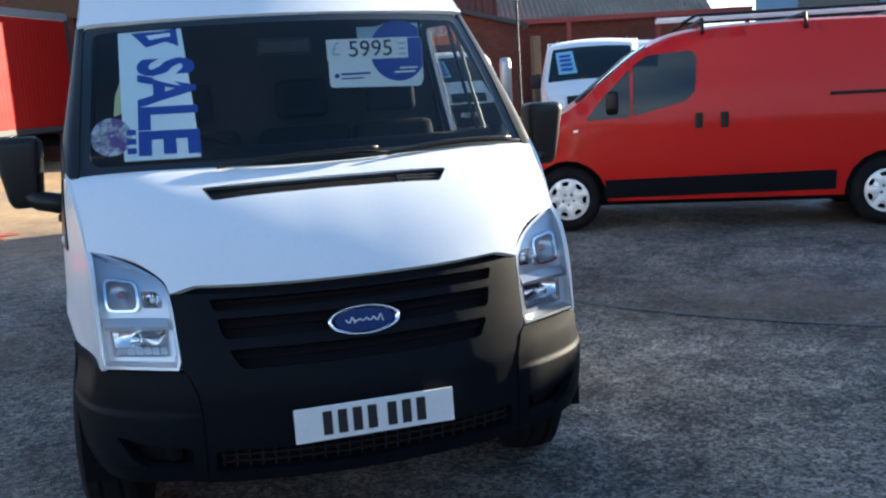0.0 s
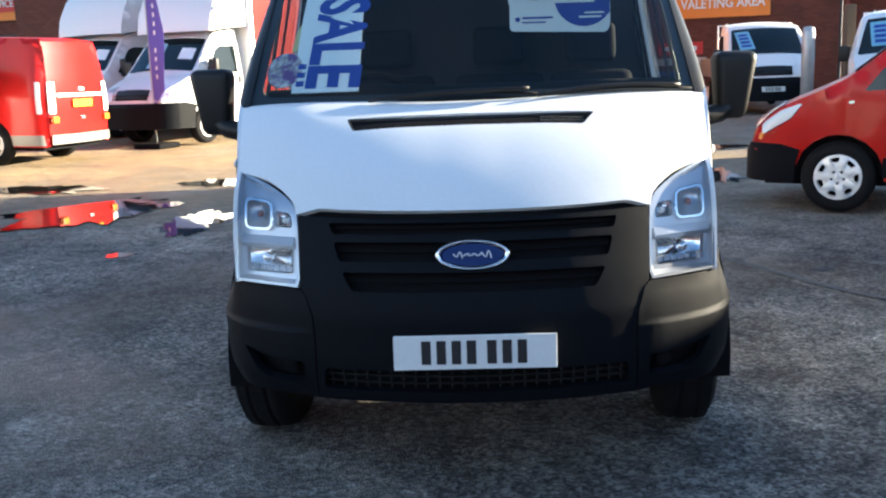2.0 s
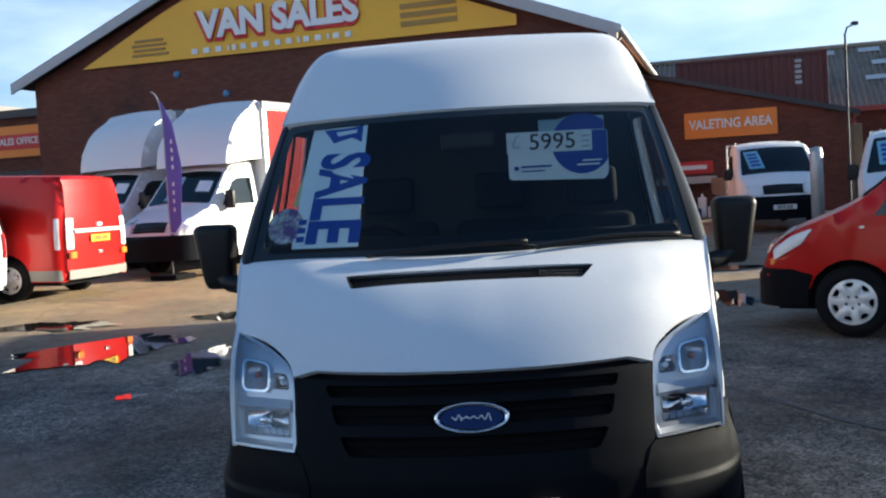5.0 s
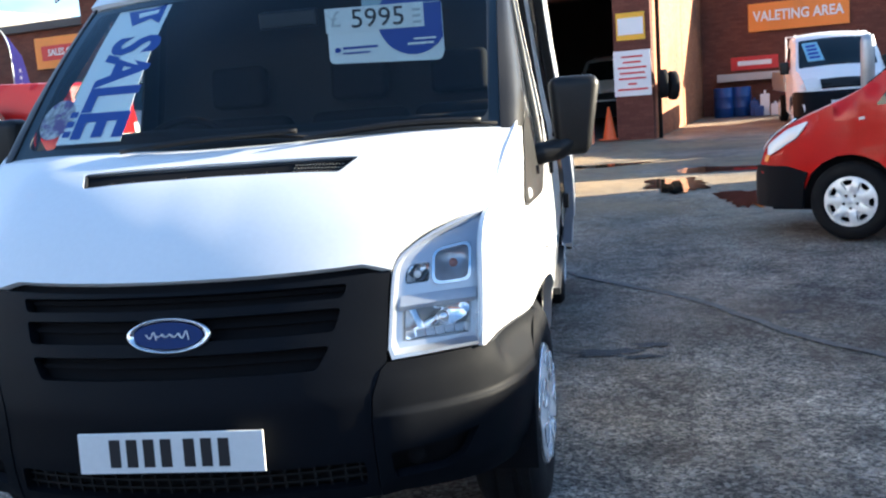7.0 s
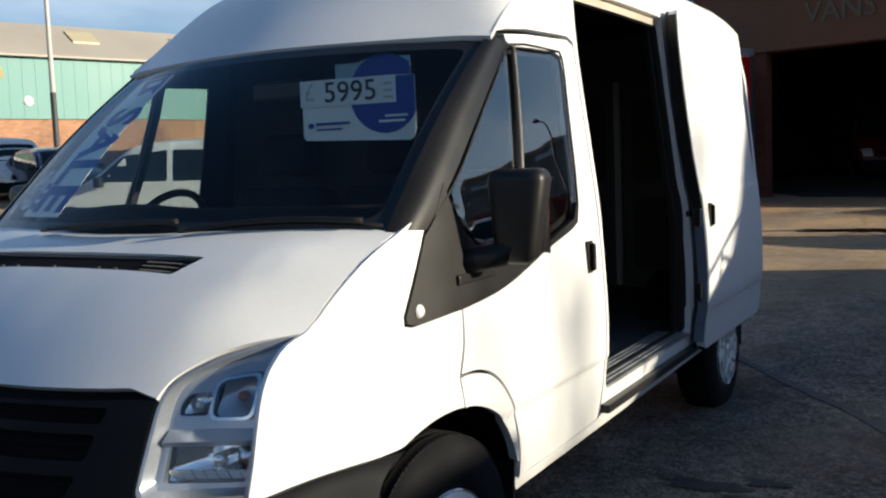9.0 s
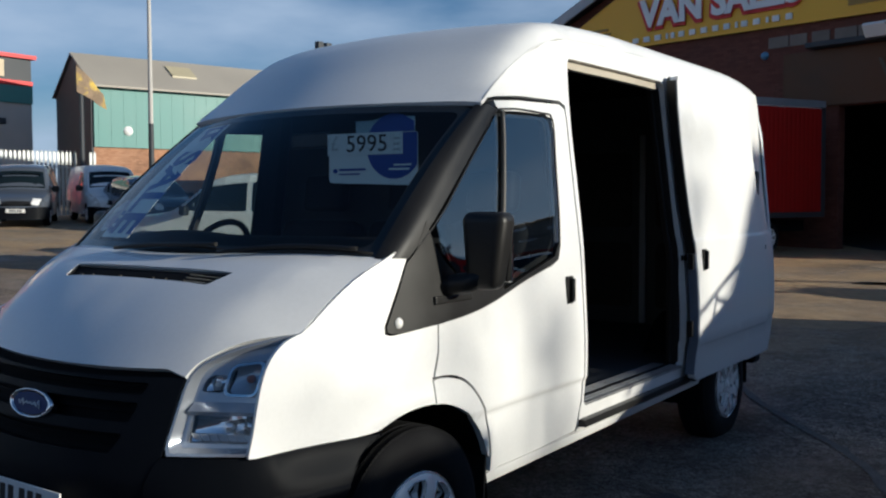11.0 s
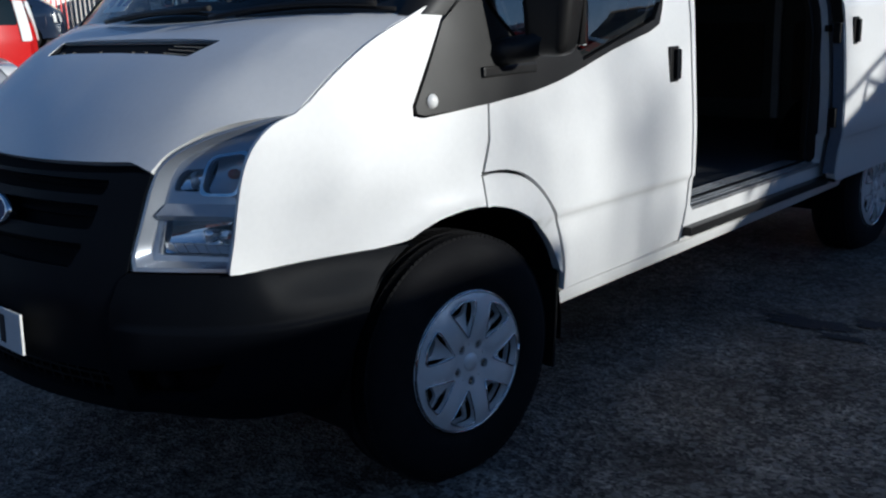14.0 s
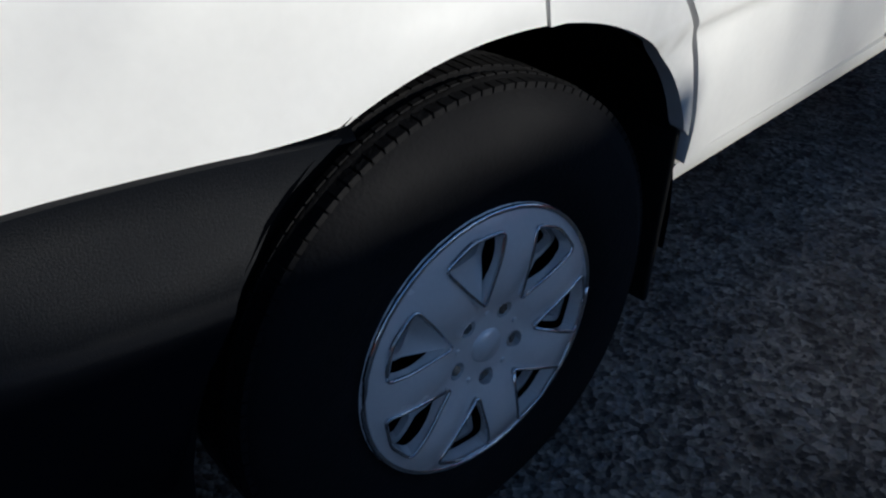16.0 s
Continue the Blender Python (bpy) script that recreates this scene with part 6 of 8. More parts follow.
# Red van whose rear is in the sun
PALE_BUMPER = surface("pale_grey_bumper", (0.24, 0.23, 0.21), 0.5, var=0.1, scale=3)
rl_sh = Shape([(0.0, 0.28), (0.0, 0.6), (0.12, 0.85), (0.75, 1.08), (1.05, 1.22), (1.60, 1.74), (1.95, 1.90), (2.6, 1.95), (4.6, 1.93), (4.83, 1.86), (4.90, 1.5), (4.94, 0.95), (4.93, 0.33)], 1.90, lean=0.13, belt=1.0, rnd=0.09, crown=0.03)
f_rl = Vector((-0.985, 0.17))
rear_mid = Vector((-6.42, 12.1))
fm = rear_mid + f_rl * 4.9
red_rear = vehicle("red_panel_van", "red panel van, its rear doors bright in the sun", "van", rl_sh, RED, placed(fm.x, fm.y, f_rl), (0.95, 4.0), R=0.33, arch=0.40,
                   sides=[[(1.22, 1.24), (1.62, 1.66), (2.1, 1.70), (2.1, 1.24)], [(2.35, 1.24), (2.35, 1.68), (3.25, 1.68), (3.25, 1.24)]],
                   screen_z=(1.24, 1.76), bumper_z=0.60, rear_bumper_z=0.48, bumper=PALE_BUMPER, lamps=(0.6, 0.98, 0.70, 0.90), tails=(0.80, 1.28, LAMP_CLEAR), spokes=5,
                   plates=[(Matrix.Translation((0, 5.02, 0.95)) @ Matrix.Rotation(radians(180), 4, "Z"), PLATE_YELLOW)],
                   moulding=[(1.40, 0.60), (3.55, 0.60), (3.55, 0.66), (1.40, 0.66)])
bm = block(bmesh.new(), (-0.66, 4.95, 1.05), (0.66, 5.025, 1.11), 0.012)
part("door_trim", bm, WHITE, red_rear, "pale trim bar across the rear doors")
bm = block(bmesh.new(), (-0.07, 4.955, 1.14), (0.07, 5.02, 1.20), 0.015)
part("handle", bm, WHITE, red_rear, "pale tailgate handle")
bm = block(bmesh.new(), (-0.05, 4.96, 0.70), (0.05, 5.02, 0.75), 0.012)
part("badge", bm, ALU, red_rear)
for s in (-1, 1):
    bm = block(bmesh.new(), (s * 0.70 - 0.07, 4.955, 0.66), (s * 0.70 + 0.07, 5.01, 0.76), 0.01)
    part("rear_reflector", bm, AMBER, red_rear)


# Box vans
BOX_END = 7.25
# Dark copy of the frame metal: the box's shaded far end, as colour
SHADED_RAIL = surface("shaded_steel_rail", (0.03, 0.03, 0.034), 0.6, var=0.2)
DULL_RAIL = surface("dull_grey_rail", (0.20, 0.21, 0.23), 0.5, var=0.15)
SHEET_BLUE = surface("pale_blue_sheet", (0.28, 0.46, 0.58), 0.6, var=0.1, scale=3)


def box_van(label, m, side_paint, group):
    cab = Shape([(0.02, 0.34), (0.0, 0.55), (0.04, 0.80), (0.16, 1.02), (0.55, 1.22), (0.80, 1.34), (1.30, 1.90), (1.50, 2.08), (1.80, 2.16), (2.20, 2.18), (2.22, 1.2), (2.22, 0.42)], 1.96, lean=0.13, belt=1.2, rnd=0.09, crown=0.04)
    v = vehicle("box_van", label, "lorry", cab, WHITE, m, (0.98,), R=0.345, arch=0.42, sides=[[(1.02, 1.32), (1.40, 1.78), (1.55, 1.84), (1.95, 1.84), (1.95, 1.32)]], screen_z=(1.36, 1.96), bumper_z=0.80, grille=(0.84, 1.00, 0.55), lamps=(0.66, 1.0, 0.82, 1.10), mirrors=(1.12, 1.42, 0.36), handles=((1.98, 1.18),), floor_z=0.40, group=group)
    bm = block(bmesh.new(), (-1.05, 2.25, 0.86), (1.05, BOX_END, 3.37), 0.03)
    bx = part("box_body", bm, WHITE, v, "tall white box body")
    for s in (-1, 1):
        bm = panel([(2.40, 0.90), (BOX_END - 0.14, 0.90), (BOX_END - 0.14, 3.20), (2.40, 3.20)], [], lambda y, z: (s * (1.064 + 0.007 * abs(math.sin(math.pi * y / 0.137))), y, z), (s, 0, 0), step=(0.034, 0.7), depth=0.02)
        part("side_curtain", bm, side_paint if s > 0 else WHITE, bx, "stretched side curtain")
        bm = bmesh.new()
        block(bm, (s * 1.02 - 0.045, 2.26, 0.80), (s * 1.02 + 0.050, 2.40, 3.36), 0.01)
        low = block(bmesh.new(), (s * 1.02 - 0.045, 2.26, 0.78), (s * 1.02 + 0.045, BOX_END - 0.02, 0.90), 0.01)
        block(low, (s * 1.02 - 0.045, BOX_END - 0.14, 0.80), (s * 1.02 + 0.050, BOX_END, 3.36), 0.01)
        part("lower_rail", low, SHADED_RAIL, bx, "side rail and rear post, shade painted in")
        part("roof_rail", block(bmesh.new(), (s * 1.02 - 0.045, 2.26, 3.22), (s * 1.02 + 0.060, BOX_END - 0.02, 3.38), 0.01), DULL_RAIL, bx, "dull grey roof rail")
        part("box_post", bm, ALU, bx, "pale metal frame post")
    # luton head over the cab
    hd = Shape([(1.24, 2.12), (1.28, 2.36), (1.42, 2.70), (1.68, 3.02), (2.02, 3.24), (2.30, 3.34), (2.32, 2.22)], 2.04, lean=0.0, belt=5, rnd=0.08, crown=0.05, nose_in=0.02, nose_len=1.6)
    bm = bmesh.new()
    for s in (-1, 1):
        panel(list(hd.line) + [(1.80, 2.19)], [], hd.side(s), (s, 0, 0), step=0.15, depth=0.02, bm=bm)
    panel([(-1, 0), (1, 0), (1, hd.cum[-1]), (-1, hd.cum[-1])], [], hd.skin, (0, -0.3, 1), step=(0.3, 0.12), depth=0, bm=bm)
    part("luton_head", bm, WHITE, v, "white moulded wind deflector over the cab")
    bm = block(bmesh.new(), (-0.55, 2.2, 0.45), (0.55, BOX_END - 0.07, 0.70), 0.02)
    part("chassis", bm, VOID, v)
    for s in (-1, 1):
        wheel(v, s * 0.85, 5.6, s, z=0.345, R=0.345, W=0.20, rim=0.21)
        bm = block(bmesh.new(), (s * 0.98 - 0.02, 2.6, 0.50), (s * 0.98 + 0.02, 4.9, 0.76), 0.01)
        part("side_guard", bm, WHITE, v)
    # printed sheets behind the screen
    a, b = cab.s_of_z(1.40), cab.s_of_z(1.86)
    sheet = part("screen_banner", panel([(-0.42, a), (-0.08, a), (-0.12, b), (-0.42, b)], [], cab.skin, (0, -1, 0.5), step=0.2, depth=0.003, lift=0.018), SHEET_BLUE, v, "pale blue printed sheet on the screen")
    for k in range(4):
        q = a + (b - a) * (0.12 + 0.21 * k)
        part("sheet_bar", panel([(-0.37, q), (-0.16, q), (-0.16, q + 0.07), (-0.37, q + 0.07)], [], cab.skin, (0, -1, 0.5), step=0.3, depth=0.001, lift=0.023), CARD_BLUE, sheet)
    part("price_sheet", panel([(0.40, a + 0.22), (0.80, a + 0.22), (0.80, b - 0.12), (0.40, b - 0.12)], [], cab.skin, (0, -1, 0.5), step=0.2, depth=0.003, lift=0.018), CARD_WHITE, v, "white price sheet on the screen")
    return v


f_lut = Vector((-0.44, -0.898)).normalized()
nL = Vector((0.898, -0.44)).normalized()      # towards the sunlit side
front_r = Vector((-4.50, 16.3)) + f_lut * 2.3
fm1 = front_r - nL * 1.05
CURTAIN_RED = surface("red_curtain", (0.28, 0.005, 0.003), 0.6, var=0.12, scale=2, spec=0.15)
box_van("white box van with a red side curtain", placed(fm1.x, fm1.y, f_lut), CURTAIN_RED, "row of box vans")
fm2 = fm1 - nL * 2.75 - f_lut * 0.4
box_van("white box van parked beside another", placed(fm2.x, fm2.y, f_lut), WHITE, "row of box vans")

# White vans by the washing bay
wv = Shape([(0.02, 0.32), (0.0, 0.52), (0.03, 0.75), (0.13, 0.99), (0.40, 1.22), (0.68, 1.35), (1.05, 1.70), (1.35, 1.94), (1.60, 2.05), (2.2, 2.09), (2.30, 2.02), (2.32, 0.45)], 1.95, lean=0.14, belt=1.25, rnd=0.08, crown=0.05)
for px, py, fa, lab in ((6.85, 19.6, (-0.10, -1.0), "white pick-up van with a dark grille below the washing sign"), (7.10, 13.2, (-0.45, -0.9), "white pick-up van behind a red van"), (9.6, 16.2, (-0.45, -0.9), "white pick-up van in a row")):
    v = vehicle("white_pickup_van", lab, "van", wv, WHITE, placed(px, py, fa), (0.95,), R=0.34, arch=0.42, sides=[[(1.02, 1.33), (1.45, 1.80), (1.60, 1.84), (2.0, 1.84), (2.0, 1.33)]], screen_z=(1.34, 1.95), bumper_z=0.84, grille=(0.86, 1.04, 0.58), lamps=(0.62, 1.0, 0.86, 1.10), mirrors=(1.10, 1.38, 0.28), floor_z=0.38, group="white pick-up vans",
                plates=[(Matrix.Translation((0, -0.13, 0.58)), PLATE_WHITE)])
    bm = bmesh.new()
    block(bm, (-0.95, 2.40, 0.80), (0.95, 5.3, 0.92), 0.01)
    for s in (-1, 1):
        block(bm, (s * 0.95 - 0.02, 2.40, 0.90), (s * 0.95 + 0.02, 5.3, 1.28), 0.008)
    bed = part("flat_bed", bm, ALU, v, "metal drop-side bed")
    bm = bmesh.new()
    for z in (1.5, 1.8, 2.1):
        pipe(bm, [(-0.9, 2.45, z), (0.9, 2.45, z)], 0.02, 6)
    for x in (-0.9, 0.0, 0.9):
        pipe(bm, [(x, 2.45, 0.9), (x, 2.45, 2.12)], 0.02, 6)
    part("headboard_rail", bm, WHITE, bed)
    wheel(v, 0.80, 4.2, 1, z=0.34, R=0.34, W=0.2, rim=0.21)
    wheel(v, -0.80, 4.2, -1, z=0.34, R=0.34, W=0.2, rim=0.21)
    bn = bmesh.new()
    s0, s1 = wv.s_of_z(1.46), wv.s_of_z(1.88)
    panel([(-0.70, s0), (-0.30, s0), (-0.45, s1), (-0.85, s1)], [], wv.skin, (0, -1, 0.5), step=0.2, depth=0.003, lift=0.018, bm=bn)
    b = part("screen_banner", bn, surface("pale_blue_banner", (0.25, 0.48, 0.62), 0.5), v, "pale blue sale banner on the screen")
    bn = bmesh.new()
    for k in range(4):
        a = s0 + (s1 - s0) * (0.12 + 0.2 * k)
        panel([(-0.66 - 0.03 * k, a), (-0.40 - 0.03 * k, a), (-0.40 - 0.03 * k, a + 0.08), (-0.66 - 0.03 * k, a + 0.08)], [], wv.skin, (0, -1, 0.5), step=0.3, depth=0.001, lift=0.022, bm=bn)
    part("banner_bar", bn, CARD_BLUE, b)

# Cars across the yard
car = [(0.02, 0.26), (0.0, 0.45), (0.05, 0.62), (0.22, 0.76), (0.75, 0.90), (1.05, 0.98), (1.50, 1.32), (1.85, 1.46), (2.5, 1.50), (3.3, 1.46), (3.8, 1.25), (4.1, 0.98), (4.18, 0.70), (4.15, 0.30)]
car_sh = Shape(car, 1.74, lean=0.35, belt=0.92, rnd=0.10, crown=0.05, nose_in=0.22, nose_len=0.7)
vanlet = [(0.02, 0.26), (0.0, 0.48), (0.05, 0.66), (0.25, 0.84), (0.85, 1.02), (1.05, 1.10), (1.55, 1.60), (1.85, 1.76), (2.5, 1.82), (3.9, 1.80), (4.2, 1.70), (4.38, 1.0), (4.36, 0.32)]
vanlet_sh = Shape(vanlet, 1.78, lean=0.20, belt=1.0, rnd=0.10, crown=0.05, nose_in=0.2, nose_len=0.7)
suv = [(0.02, 0.30), (0.0, 0.50), (0.05, 0.72), (0.25, 0.90), (1.05, 1.04), (1.65, 1.50), (1.95, 1.62), (2.6, 1.67), (3.9, 1.64), (4.25, 1.50), (4.42, 1.05), (4.40, 0.35)]
suv_sh = Shape(suv, 1.82, lean=0.25, belt=1.0, rnd=0.10, crown=0.05, nose_in=0.2, nose_len=0.7)
GREY_CAR = surface("graphite_paint", (0.075, 0.085, 0.105), 0.30, var=0.06, coat=0.8)
BLUE_CAR = surface("navy_paint", (0.012, 0.022, 0.050), 0.25, var=0.06, coat=0.9)
SILVER_CAR = surface("silver_paint", (0.50, 0.51, 0.52), 0.28, metal=0.4, var=0.05, coat=0.8)
car_win = [[(1.18, 1.00), (1.58, 1.34), (2.25, 1.40), (2.25, 1.00)], [(2.32, 1.00), (2.32, 1.40), (3.1, 1.36), (3.55, 1.15), (3.5, 1.00)]]
van_win = [[(1.20, 1.12), (1.62, 1.58), (2.15, 1.62), (2.15, 1.12)]]
suv_win = [[(1.22, 1.06), (1.68, 1.46), (2.35, 1.54), (2.35, 1.06)], [(2.44, 1.06), (2.44, 1.54), (3.30, 1.54), (3.30, 1.06)], [(3.38, 1.06), (3.38, 1.53), (3.9, 1.48), (4.1, 1.10)]]
to_cam = (0.86, -0.50)


def plate_front(z):
    return [(Matrix.Translation((0, -0.13, z)), PLATE_WHITE)]


vehicle("small_van", "dark grey small van with a card in its windscreen", "van", vanlet_sh, GREY_CAR, placed(-23.2, 13.7, (0.80, -0.60)), (0.85, 3.55), R=0.31, arch=0.36, sides=van_win, screen_z=(1.13, 1.62), bumper_z=0.60, grille=(0.62, 0.72, 0.6), lamps=(0.66, 1.0, 0.64, 0.82), mirrors=(1.25, 1.12, 0.18), plates=plate_front(0.50), group="cars across the yard")
vehicle("small_van", "white small van parked in the row", "van", vanlet_sh, WHITE, placed(-22.4, 16.7, (0.92, -0.40)), (0.85, 3.55), R=0.31, arch=0.36, sides=van_win, screen_z=(1.13, 1.62), bumper_z=0.56, grille=(0.60, 0.72, 0.6), lamps=(0.62, 1.0, 0.66, 0.86), mirrors=(1.25, 1.12, 0.18), plates=plate_front(0.50), group="cars across the yard")
vehicle("hatchback_car", "dark blue car parked in the row", "car", car_sh, BLUE_CAR, placed(-19.3, 16.3, (0.95, -0.30)), (0.80, 3.35), R=0.31, arch=0.36, sides=car_win, screen_z=(1.00, 1.40), bumper_z=0.50, grille=(0.52, 0.62, 0.5), lamps=(0.60, 1.0, 0.56, 0.72), mirrors=(1.30, 1.00, 0.14), plates=plate_front(0.42), group="cars across the yard")
vehicle("hatchback_car", "black car parked beyond the grey van", "car", car_sh, BLUE_CAR, placed(-25.7, 8.2, (-0.5, -0.85)), (0.80, 3.35), R=0.31, arch=0.36, sides=car_win, screen_z=(1.00, 1.40), bumper_z=0.50, lamps=(0.60, 1.0, 0.56, 0.72), tails=(0.70, 0.92, LAMP_CLEAR), group="cars across the yard")
vehicle("estate_car", "white estate car with dark windows", "car", suv_sh, WHITE, placed(-11.15, 8.64, (-0.85, -0.53)), (0.85, 3.50), R=0.33, arch=0.38, sides=suv_win, screen_z=(1.08, 1.56), rear_z=(1.08, 1.52), bumper_z=0.60, lamps=(0.62, 1.0, 0.62, 0.82), tails=(0.75, 1.10, LAMP_RED), mirrors=(1.35, 1.06, 0.16))
vehicle("hatchback_car", "bright red car with tall clear tail lamps", "car", vanlet_sh, RED, placed(-14.2, 4.25, (-1.0, 0.08)), (0.85, 3.55), R=0.31, arch=0.36, sides=van_win, screen_z=(1.13, 1.62), rear_z=(1.15, 1.60), rear_bumper_z=0.55, tails=(0.95, 1.45, LAMP_CLEAR))
vehicle("hatchback_car", "silver car parked on the off side", "car", car_sh, SILVER_CAR, placed(-7.4, 3.0, (0.95, 0.30)), (0.80, 3.35), R=0.31, arch=0.36, sides=car_win, screen_z=(1.00, 1.40), bumper_z=0.46, lamps=(0.55, 1.0, 0.56, 0.76), bumper=SILVER_CAR, mirrors=(1.30, 1.00, 0.14))
# Inside the workshop
vehicle("white_van", "white van standing in the dark workshop", "van", wv, WHITE, placed(2.0, 27.0, (-0.20, -0.98)), (0.95,), R=0.34, arch=0.42, screen_z=(1.37, 1.95), bumper_z=0.78, grille=(0.80, 0.98, 0.58), lamps=(0.62, 1.0, 0.78, 1.08), floor_z=0.38)
# Red darkened in the paint to carry the unlit room's gloom
vehicle("red_van", "red van in the unlit workshop, darkness painted in", "van", rl_sh, surface("unlit_red_paint", (0.16, 0.008, 0.006), 0.5, var=0.15, scale=2.0, dirt=(0.08, 0.012, 0.010), dirt_at=(0.5, 0.9)), placed(-0.2, 28.2, (0.15, -0.98)), (0.95, 4.0), R=0.33, arch=0.40, screen_z=(1.24, 1.76), bumper_z=0.60, grille=(0.66, 0.80, 0.5), lamps=(0.6, 0.98, 0.70, 0.90))

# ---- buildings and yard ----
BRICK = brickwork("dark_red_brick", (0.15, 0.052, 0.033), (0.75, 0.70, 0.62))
# Sunlit copy of the workshop's brick: the sun's warmth is in the colour
BRICK_SUNLIT = brickwork("sunlit_brick", (0.40, 0.17, 0.075), (0.85, 0.80, 0.72))
ROOF_DARK = surface("dark_sheet_roof", (0.045, 0.045, 0.05), 0.6, var=0.2, scale=1.5)
EDGE_GREY = surface("painted_roof_edge", (0.42, 0.43, 0.45), 0.5, var=0.1)
SIGN_YELLOW = surface("yellow_sign_board", (0.82, 0.46, 0.015), 0.45, var=0.06, scale=1.0)
SIGN_ORANGE = surface("orange_sign_board", (0.80, 0.25, 0.02), 0.5, var=0.08, scale=1.0, dirt=(0.45, 0.18, 0.04), dirt_at=(0.55, 0.9))
# Shaded copy of SIGN_ORANGE: the doorway board's shade is in the colour
BOARD_SHADED = surface("shaded_orange_board", (0.085, 0.032, 0.006), 0.6, var=0.12, scale=1.0, dirt=(0.055, 0.026, 0.010), dirt_at=(0.55, 0.9))
BAND_TAN = surface("weathered_tan_block", (0.20, 0.165, 0.135), 0.85, var=0.25, scale=2)
SIGN_RED = surface("red_sign_paint", (0.55, 0.02, 0.02), 0.5)
SIGN_WHITE = surface("white_sign_paint", (0.80, 0.80, 0.78), 0.5, var=0.05)
# Workshop interior: the darkness of the unlit room is in this colour
INNER_WALL = surface("unlit_inner_wall", (0.035, 0.032, 0.030), 0.9, var=0.3, scale=1.0)
CORRUGATED = surface("grey_fibre_cement", (0.27, 0.225, 0.17), 0.85, var=0.3, scale=0.8, fine=9, dirt=(0.10, 0.085, 0.07), dirt_at=(0.5, 0.75))
SKYLIGHT = surface("pale_roof_light", (0.62, 0.62, 0.60), 0.4, var=0.15, scale=3)
CONTAINER = surface("oxide_red_container", (0.13, 0.035, 0.028), 0.6, var=0.2, scale=1.2, dirt=(0.08, 0.04, 0.03), dirt_at=(0.5, 0.8))
TEAL = surface("teal_sheet_cladding", (0.10, 0.245, 0.225), 0.5, var=0.1, scale=0.6)
BLUE_CLAD = surface("pale_blue_cladding", (0.16, 0.30, 0.46), 0.45, var=0.1, scale=0.6)
DARK_CLAD = surface("charcoal_cladding", (0.035, 0.040, 0.048), 0.6, var=0.15, scale=0.7)
PALE_WALL = surface("pale_rendered_wall", (0.48, 0.46, 0.43), 0.8, var=0.15, scale=0.5)
GALV = surface("galvanised_steel", (0.45, 0.46, 0.46), 0.45, metal=0.6, var=0.15, scale=4)
STEEL_RED = surface("red_oxide_steel", (0.28, 0.05, 0.035), 0.6, var=0.2)
FLAG_BLUE = surface("purple_blue_flag_cloth", (0.13, 0.105, 0.42), 0.75, var=0.15, scale=3)
CONE = surface("orange_cone_plastic", (0.75, 0.12, 0.02), 0.5)
BARREL_BLUE = surface("blue_drum_plastic", (0.012, 0.05, 0.20), 0.4, var=0.1)
WATER = surface("puddle_water", (0.018, 0.016, 0.014), 0.02, var=0.2, scale=2, spec=0.6)

BF = Matrix.Translation((2.85, 20.3, 0.37)) @ Matrix.Rotation(radians(-14.25), 4, "Z")


def slab(bm, pts, ext):
    """A prism: a polygon of places pushed along ext."""
    a = [bm.verts.new(p) for p in pts]
    b = [bm.verts.new(Vector(p) + Vector(ext)) for p in pts]
    bm.faces.new(a)
    bm.faces.new(b[::-1])
    for i in range(len(a)):
        bm.faces.new((a[i - 1], a[i], b[i], b[i - 1]))
    bmesh.ops.recalc_face_normals(bm, faces=bm.faces[:])
    return bm


def upright(pts, y):
    return [(x, y, z) for x, z in pts]


shop = thing("workshop_building", "dark brick gabled workshop with a large yellow sign and open doorway", "building", m=BF)
wl_pts = [(-16.5, -0.6), (-5.25, -0.6), (-5.25, 3.38), (-0.86, 3.38), (-0.86, -0.6), (0.0, -0.6), (0.0, 5.02), (-8.75, 8.35), (-16.5, 5.22)]
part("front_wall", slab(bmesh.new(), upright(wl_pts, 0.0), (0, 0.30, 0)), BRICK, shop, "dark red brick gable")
part("side_wall", slab(bmesh.new(), [(0.0, 0.30, -0.6), (0.0, 20, -0.6), (0.0, 20, 5.02), (0.0, 0.30, 5.02)], (-0.30, 0, 0)), BRICK_SUNLIT, shop, "brick side wall, sunlit orange painted in")
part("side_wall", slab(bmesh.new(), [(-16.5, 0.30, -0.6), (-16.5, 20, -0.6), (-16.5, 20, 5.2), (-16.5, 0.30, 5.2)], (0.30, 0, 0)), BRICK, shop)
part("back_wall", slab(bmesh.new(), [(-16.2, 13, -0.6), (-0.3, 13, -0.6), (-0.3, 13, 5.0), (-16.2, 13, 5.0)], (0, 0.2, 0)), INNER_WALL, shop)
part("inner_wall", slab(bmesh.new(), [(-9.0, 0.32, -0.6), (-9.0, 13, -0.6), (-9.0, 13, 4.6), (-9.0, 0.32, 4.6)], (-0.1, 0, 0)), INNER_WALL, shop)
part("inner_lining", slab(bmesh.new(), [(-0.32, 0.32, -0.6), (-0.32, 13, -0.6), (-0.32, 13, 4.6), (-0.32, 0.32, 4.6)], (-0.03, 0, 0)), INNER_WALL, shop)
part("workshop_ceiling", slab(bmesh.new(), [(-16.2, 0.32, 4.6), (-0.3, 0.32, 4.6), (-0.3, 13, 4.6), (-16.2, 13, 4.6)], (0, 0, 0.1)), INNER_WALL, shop)
